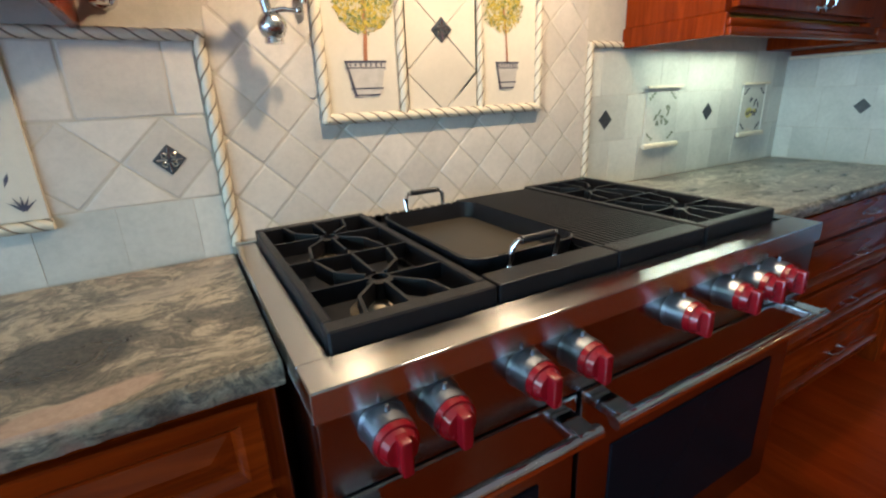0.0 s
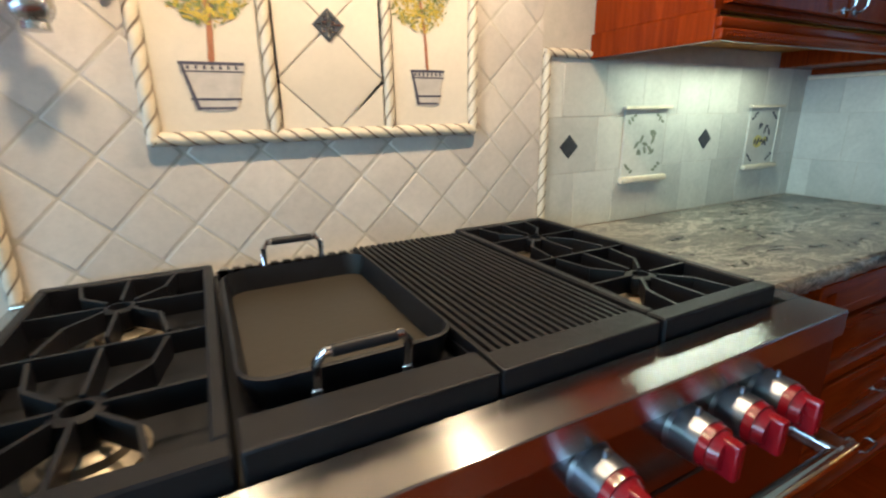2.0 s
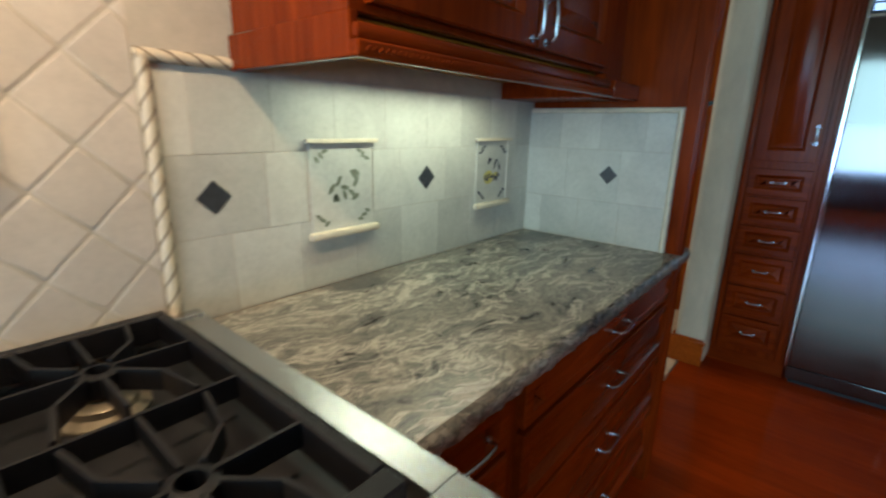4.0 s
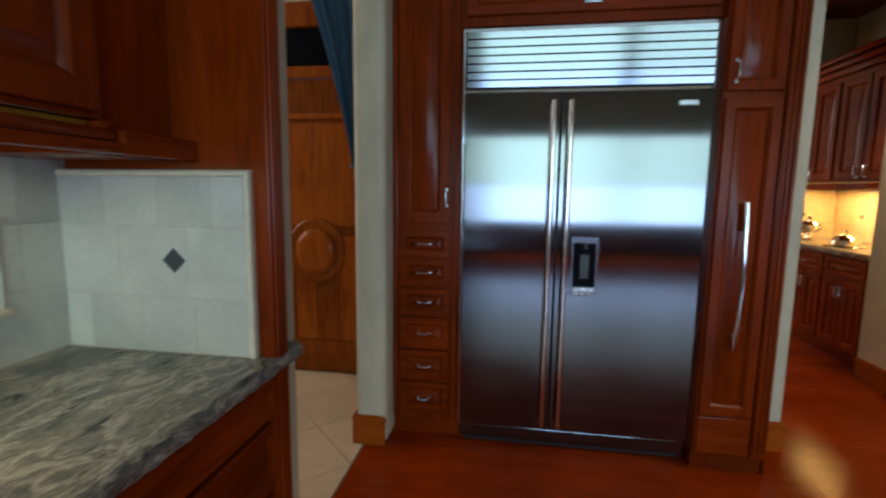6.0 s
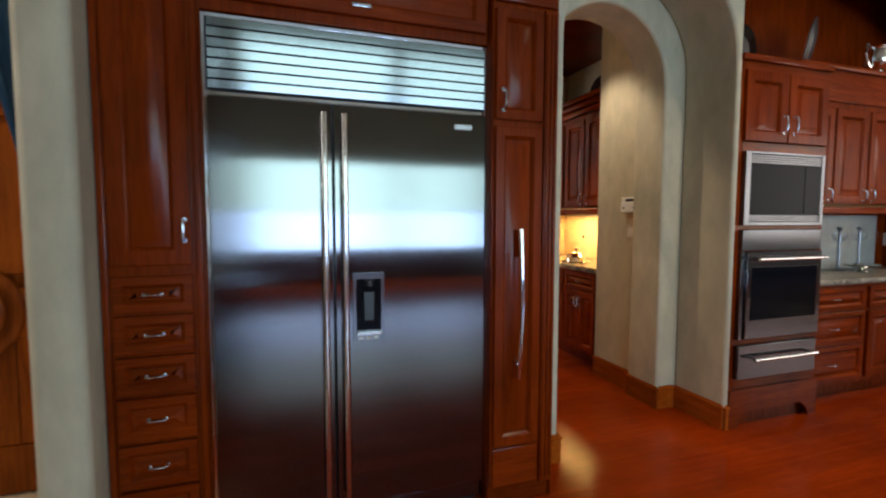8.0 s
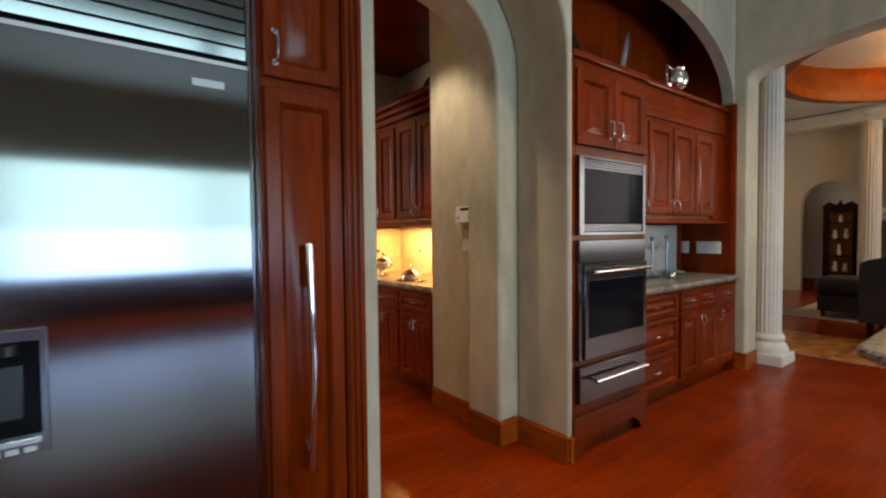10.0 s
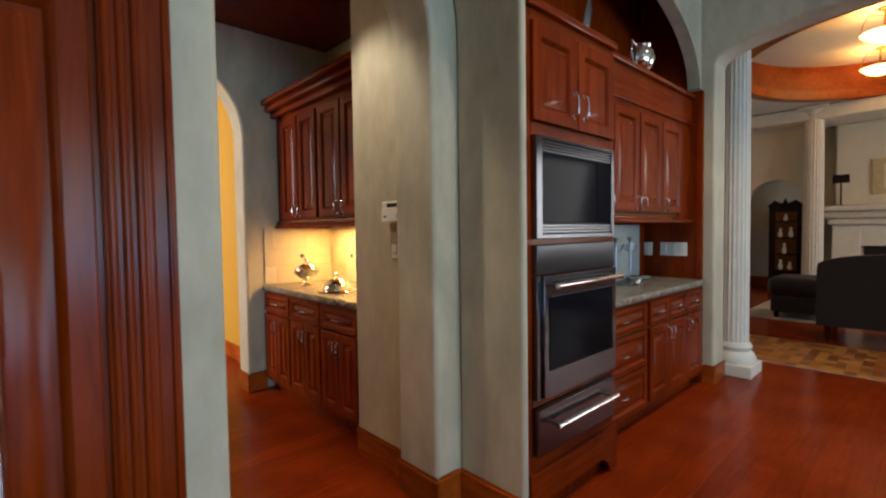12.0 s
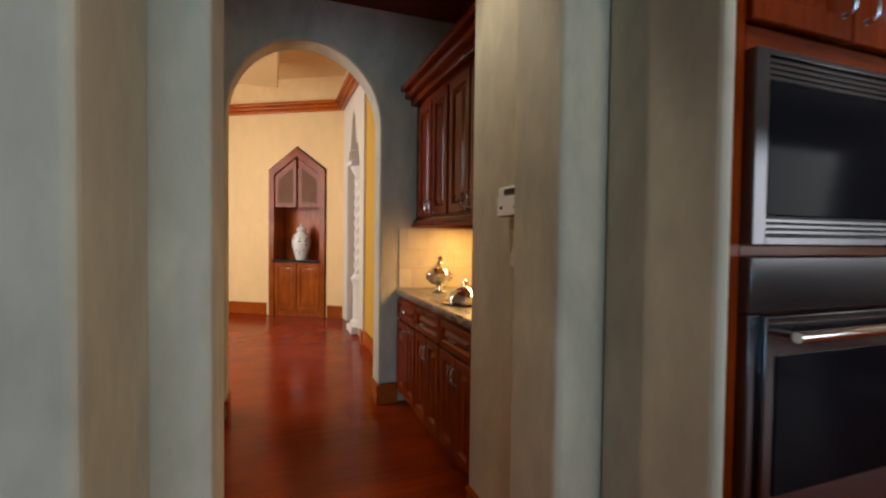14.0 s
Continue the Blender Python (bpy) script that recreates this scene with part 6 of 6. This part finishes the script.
for a, b in ((-0.40, -0.005), (0.005, 0.40)):
    door_front(nb, a, b, 0.09, 0.88, None, 0.0, 0.06, material=OAK_DOOR)
part("plinth", boxed(-0.41, 0.41, 0.0, 0.36, 0.0, 0.09), OAK_DOOR, nb)
for s in (-1, 1):
    frm = prism(bmesh.new(), [(s * 0.02, 1.80), (s * 0.40, 1.80), (s * 0.40, 2.32), (s * 0.02, 2.60)], -0.005, 0.012)
    d = part("glazed_door", frm, OAK_DOOR, nb)
    part("pane", prism(bmesh.new(), [(s * 0.075, 1.87), (s * 0.345, 1.87), (s * 0.345, 2.25), (s * 0.075, 2.45)], -0.008, -0.002), CLEARGLASS, d)
vase = thing("porcelain_vase", NICHE @ pose(0.0, 0.14, 0.93), "white porcelain lidded vase with dark flower painting in the niche", "vase")
part("body", lathe(bmesh.new(), [(0.085, 0), (0.09, 0.01), (0.10, 0.05), (0.145, 0.22), (0.155, 0.32), (0.13, 0.40), (0.075, 0.45), (0.07, 0.47), (0.085, 0.485)], n=28), PORCELAIN, vase)
part("lid", lathe(bmesh.new(), [(0.088, 0.485), (0.092, 0.495), (0.06, 0.54), (0.02, 0.56), (0.026, 0.58), (0.012, 0.60), (0.001, 0.605)], n=24), PORCELAIN, vase)
rnd = random.Random(5)
for k in range(16):
    a, z = rnd.uniform(-2.6, -0.5), rnd.uniform(0.10, 0.38)
    r = 0.152 if 0.2 < z < 0.36 else 0.128
    bm = bmesh.new()
    bmesh.ops.create_uvsphere(bm, u_segments=7, v_segments=5, radius=rnd.uniform(0.012, 0.024), matrix=Matrix.Translation((r * math.cos(a), r * math.sin(a), z)) @ Matrix.Rotation(a, 4, "Z") @ Matrix.Diagonal((0.25, 1, 0.7, 1)))
    part("painted_flower", bm, INK, vase)


def twisted_column(m, h, r, label):
    t = thing("twisted_column", m, label, "column")
    ped = boxed(-r * 1.7, r * 1.7, -r * 1.7, r * 1.7, 0.0, 0.10, bev=0.012)
    lathe(ped, [(r * 1.5, 0.10), (r * 1.55, 0.14), (r * 1.2, 0.18), (r * 1.2, 0.66), (r * 1.35, 0.70), (r * 1.5, 0.74), (r * 1.1, 0.80)], n=24)
    part("pedestal", ped, STONEWHITE, t)
    bm = bmesh.new()
    rings, n = [], 28
    for i in range(80):
        s = i / 79
        tw = s * 14
        rings.append([bm.verts.new((r * (1 + 0.13 * math.cos(4 * (a - tw))) * math.cos(a), r * (1 + 0.13 * math.cos(4 * (a - tw))) * math.sin(a), 0.80 + s * (h - 1.06))) for a in (2 * math.pi * k / n for k in range(n))])
    for a, b in zip(rings, rings[1:]):
        for k in range(n):
            bm.faces.new((a[k], a[(k + 1) % n], b[(k + 1) % n], b[k]))
    part("shaft", bm, STONEWHITE, t)
    cap = lathe(bmesh.new(), [(r * 1.0, h - 0.27), (r * 1.2, h - 0.24), (r * 1.0, h - 0.21), (r * 1.5, h - 0.10), (r * 1.7, h - 0.06)], n=24, flutes=8, depth=0.12)
    box(cap, -r * 1.8, r * 1.8, -r * 1.8, r * 1.8, h - 0.06, h, 0.01)
    part("capital", cap, STONEWHITE, t)
    return t


twisted_column(pose(11.18, -1.74, 0), 2.36, 0.115, "cream cast-stone twisted column on a pedestal")
lathed("smoke_detector", pose(10.6, -0.35, 3.46), [(0.08, 0), (0.085, -0.02), (0.06, -0.035), (0.001, -0.036)], WHITEPLASTIC, "round white smoke detector under the ceiling", "detector")

# ---- family room ----
def fluted_column(m, h, r, label):
    t = thing("fluted_column", m, label, "column")
    base = boxed(-r * 1.55, r * 1.55, -r * 1.55, r * 1.55, 0, 0.11, bev=0.01)
    lathe(base, [(r * 1.45, 0.11), (r * 1.5, 0.15), (r * 1.38, 0.19), (r * 1.15, 0.22), (r * 1.25, 0.26), (r * 1.05, 0.30)], n=32)
    part("base", base, STONEWHITE, t)
    part("shaft", lathe(bmesh.new(), [(r, 0.30), (r * 0.98, h * 0.5), (r * 0.9, h - 0.2)], n=120, flutes=20, depth=0.07), STONEWHITE, t)
    cap = lathe(bmesh.new(), [(r * 0.95, h - 0.2), (r * 1.05, h - 0.17), (r * 0.95, h - 0.14), (r * 1.3, h - 0.06)], n=32)
    box(cap, -r * 1.4, r * 1.4, -r * 1.4, r * 1.4, h - 0.06, h, 0.006)
    part("capital", cap, STONEWHITE, t)
    return t


fluted_column(pose(5.60, -4.86, 0), 3.70, 0.120, "cream fluted stone column on a square base beside the arch")
fluted_column(pose(5.98, -11.5, 0), 3.70, 0.17, "cream stone column beside the fireplace")
fluted_column(pose(2.2, -11.6, 0), 3.70, 0.17, "cream stone column beside the fireplace")
structure("floor_mosaic_band", prism(bmesh.new(), [(2.2, 0.002), (6.3, 0.002), (6.3, 0.006), (2.2, 0.006)], -6.70, -5.42), GROUT)
cornice = tagged(mesh_ob("trim_entablature", boxed(-1.0, 8.2, -12.6, -11.35, 3.44, 3.70, bev=0.03), STONEWHITE), kind="structure")
fp = thing("fireplace", pose(4.25, -12.6, 0, 0, 0, 180), "large carved white stone fireplace with a deep mantel", "fireplace")
for s in (-1, 1):
    part("pilaster", boxed(s * 1.28 - 0.22, s * 1.28 + 0.22, -0.62, 0.0, 0.0, 1.36, bev=0.02), STONEWHITE, fp)
part("lintel", boxed(-1.5, 1.5, -0.60, 0.0, 0.97, 1.39, bev=0.02), STONEWHITE, fp)
part("frieze", boxed(-1.56, 1.56, -0.68, 0.0, 1.39, 1.51, bev=0.03), STONEWHITE, fp)
part("mantel_shelf", boxed(-1.72, 1.72, -0.86, 0.0, 1.66, 1.77, bev=0.03), STONEWHITE, fp)
part("cove", boxed(-1.62, 1.62, -0.76, 0.0, 1.51, 1.66, bev=0.05), STONEWHITE, fp)
part("firebox", boxed(-1.06, 1.06, -0.02, 0.0, 0.0, 0.97), BLACK, fp)
part("overmantel", boxed(-1.5, 1.5, -0.30, 0.0, 1.77, 3.44, bev=0.04), CREAM, fp)
pic = thing("framed_picture", pose(4.44, -12.302, 1.98, 0, 0, 180), "pale framed picture over the mantel", "picture")
bm = boxed(-0.75, 0.75, -0.04, 0, 0.0, 0.70, bev=0.01)
part("picture_frame", bm, plain("pale_gilt", (0.50, 0.40, 0.24), 0.4, 0.3, 0.2, 20), pic)
part("canvas", boxed(-0.58, 0.58, -0.046, -0.036, 0.11, 0.59), plain("pale_painting", (0.60, 0.52, 0.38), 0.7, 0, 0.3, 4), pic)
sc = thing("candle_holder", pose(5.62, -12.0, 1.77), "dark wire candle holder on the mantel", "candlestick")
bm = bmesh.new()
cyl(bm, (0, 0, 0), (0, 0, 0.015), 0.07)
cyl(bm, (0, 0, 0), (0, 0, 0.45), 0.014)
box(bm, -0.13, 0.13, -0.02, 0.02, 0.45, 0.62, 0.01)
part("stand", bm, DARKWOOD, sc)
cc = thing("curio_cabinet", pose(6.46, -12.0, 0, 0, 0, 180), "tall black curio cabinet with glass doors and a scrolled top", "cabinet")
part("body", boxed(-0.28, 0.28, -0.36, 0.0, 0.0, 1.78, bev=0.01), DARKWOOD, cc)
part("pane", boxed(-0.16, 0.20, -0.37, -0.355, 0.45, 1.68), CLEARGLASS, cc, "glass door with lit shelves")
for z in (0.78, 1.12, 1.46):
    part("shelf", boxed(-0.18, 0.22, -0.44, -0.36, z, z + 0.03), DARKWOOD, cc)
bm = prism(bmesh.new(), [(-0.30, 1.78), (0.30, 1.78), (0.30, 1.82), (0.18, 1.92), (0.05, 1.85), (0.0, 1.96), (-0.05, 1.85), (-0.18, 1.92), (-0.30, 1.82)], -0.37, -0.31)
part("pediment", bm, DARKWOOD, cc)
for z, x, hh in ((0.48, -0.06, 0.20), (0.48, 0.10, 0.16), (0.81, 0.0, 0.22), (1.15, -0.07, 0.18), (1.15, 0.11, 0.20), (1.49, 0.02, 0.14)):
    part("china", lathe(bmesh.new(), [(0.030, 0.0), (0.045, hh * 0.35), (0.022, hh * 0.7), (0.030, hh), (0.001, hh)], (x, -0.395, z), 12), PORCELAIN, cc, "pale china on the shelf")
bm = prism(bmesh.new(), [(5.95, 0)] + [(6.15, 0), (6.15, 1.9)] + arc(6.65, 1.9, 0.5, 0.45, 180, 0, 16) + [(7.15, 0), (8.2, 0), (8.2, 3.44), (5.95, 3.44)], -11.95, -11.75)
structure("wall_curio_niche", bm, CREAM)


def sofa(m, w, label, name="sofa"):
    t = thing(name, m, label, "sofa" if w > 1.3 else "armchair")
    part("seat", boxed(-w / 2 + 0.18, w / 2 - 0.18, -0.62, 0.05, 0.20, 0.46, bev=0.05, seg=3), LEATHER, t)
    bm = prism(bmesh.new(), [(-w / 2, 0.18), (w / 2, 0.18), (w / 2, 0.86)] + [(w / 2 * math.cos(radians(a)), 0.90 + 0.14 * math.sin(radians(a))) for a in range(10, 180, 17)] + [(-w / 2, 0.86)], 0.0, 0.20)
    part("backrest", bm, LEATHER, t)
    for s in (-1, 1):
        part("armrest", boxed(s * (w / 2 - 0.10) - 0.10, s * (w / 2 - 0.10) + 0.10, -0.66, 0.02, 0.16, 0.66, bev=0.05, seg=3), LEATHER, t)
        for y in (-0.58, 0.12):
            bm = bmesh.new()
            cyl(bm, (s * (w / 2 - 0.10), y, 0.0), (s * (w / 2 - 0.10), y, 0.18), 0.022, 0.038, 12)
            part("leg", bm, DARKWOOD, t)
    return t


sofa(pose(4.56, -7.15, 0, 0, 0, 0), 1.45, "dark leather settee with a curved back on turned legs")
ott = thing("ottoman", pose(5.60, -8.55, 0), "low dark leather ottoman beside the rug", "ottoman")
part("cushion", boxed(-0.44, 0.44, -0.40, 0.40, 0.34, 0.62, bev=0.10, seg=4), LEATHER, ott)
part("base", boxed(-0.40, 0.40, -0.36, 0.36, 0.10, 0.35, bev=0.03), LEATHER, ott)
for x in (-0.33, 0.33):
    for y in (-0.30, 0.30):
        part("leg", cyl(bmesh.new(), (x, y, 0.0), (x, y, 0.11), 0.022, 0.034, 12), DARKWOOD, ott)
rug = tagged(mesh_ob("rug", boxed(2.0, 6.4, -10.6, -8.05, 0.0, 0.014, bev=0.005), RUG), "cream patterned area rug on the wooden floor", "rug")
for x, y in ((4.84, -8.7), (5.0, -10.6)):
    lp = thing("bowl_lamp", pose(x, y, 4.34), "amber glass bowl lamp with brass scrolls under the tray ceiling", "ceiling lamp", "bowl lamps")
    bm = bmesh.new()
    cyl(bm, (0, 0, 0), (0, 0, -0.30), 0.014)
    lathe(bm, [(0.06, -0.001), (0.08, -0.02), (0.02, -0.04)], n=20)
    part("stem", bm, BRASS, lp)
    part("bowl", lathe(bmesh.new(), [(0.05, -0.46), (0.16, -0.42), (0.24, -0.35), (0.26, -0.33), (0.24, -0.335), (0.15, -0.40), (0.001, -0.43)], n=32), AMBERGLASS, lp)
    for k in range(3):
        a = 2 * math.pi * k / 3
        bm = bmesh.new()
        tube(bm, [(0.02 * math.cos(a), 0.02 * math.sin(a), -0.10), (0.16 * math.cos(a), 0.16 * math.sin(a), -0.06), (0.22 * math.cos(a), 0.22 * math.sin(a), -0.16), (0.255 * math.cos(a), 0.255 * math.sin(a), -0.33)], 0.008, 8)
        part("scroll", bm, BRASS, lp)


# ---- floor pieces ----
def plank_mesh(w, L):
    bm = boxed(0.0002, w - 0.0002, 0.0002, L - 0.0002, -0.012, 0.0)
    top = [e for e in bm.edges if all(v.co.z > -0.001 for v in e.verts)]
    bmesh.ops.bevel(bm, geom=top, offset=0.0005, segments=1, affect="EDGES")
    me = bpy.data.meshes.new("plank")
    bm.to_mesh(me)
    bm.free()
    me.materials.append(FLOORWOOD)
    return me


PW = 0.127
LENGTHS = {L: plank_mesh(PW, L) for L in (1.1, 1.5, 1.9)}
rnd = random.Random(21)
rest = bmesh.new()
made = 0
x = -2.99
while x < 8.35:
    y = 1.905
    first = rnd.choice((0.4, 0.8, 1.1, 1.5))
    while y > -12.55:
        L = rnd.choice((1.1, 1.5, 1.9))
        y0 = y - L
        near = 2.6 < x < 8.3 and -4.4 < y0 < 1.7 and made < 300
        if near:
            p = new("plank", LENGTHS[L])
            p.parent, p.location = floor, (x, y0, rnd.uniform(-0.0002, 0.0))
            made += 1
        else:
            lo, hi = max(y0, -12.58), y
            f = [rest.verts.new(c) for c in ((x + 0.0006, lo, 0), (x + PW - 0.0006, lo, 0), (x + PW - 0.0006, hi - 0.001, 0), (x + 0.0006, hi - 0.001, 0))]
            rest.faces.new(f)
        y = y0
    x += PW
while x < 13.6:
    f = [rest.verts.new(c) for c in ((x, -1.62, 0), (x + PW - 0.001, -1.62, 0), (x + PW - 0.001, 3.1, 0), (x, 3.1, 0))]
    rest.faces.new(f)
    x += PW
tagged(part("plank_field", rest, FLOORWOOD, floor, smooth=0), kind="stuff")

# travertine tiles of the hall, laid on the diagonal
bm0 = boxed(-0.2235, 0.2235, -0.2235, 0.2235, -0.012, 0.0)
bmesh.ops.bevel(bm0, geom=[e for e in bm0.edges if all(v.co.z > -0.001 for v in e.verts)], offset=0.003, segments=1, affect="EDGES")
bmesh.ops.rotate(bm0, verts=bm0.verts[:], matrix=Matrix.Rotation(radians(45), 3, "Z"))
slab = bpy.data.meshes.new("floor_tile")
bm0.to_mesh(slab)
bm0.free()
slab.materials.append(STONEFLOOR)
D = 0.450 * math.sqrt(2) / 2
for i in range(8):
    for j in range(11):
        cx, cy = 4.40 + i * D, 2.23 + j * D
        if (i + j) % 2 == 0 and cx < 6.4 and cy < 4.8:
            p = new("floor_tile", slab)
            p.parent, p.location = floor_hall, (cx, cy, 0)
# triangles along the threshold
for i in range(1, 8, 2):
    cx = 4.40 + i * D
    bm = prism(bmesh.new(), [(cx - D + 0.004, 1.915), (cx + D - 0.004, 1.915), (cx, 2.228)], -0.012, 0.0)
    for v in bm.verts:
        v.co = (v.co.x, v.co.z, v.co.y)
    p = part("floor_tile", bm, STONEFLOOR, floor_hall, smooth=0)
# inlaid band of the family room floor
rnd = random.Random(4)
bm = bmesh.new()
for i in range(46):
    for j in range(11):
        a, b = 2.2 + i * 0.089, -6.69 + j * 0.115
        box(bm, a + 0.003, a + 0.086, b + 0.003, b + 0.113, 0.004, 0.010)
tagged(mesh_ob("floor_mosaic_inlay", bm, MOSAICFLOOR, 0), kind="structure")
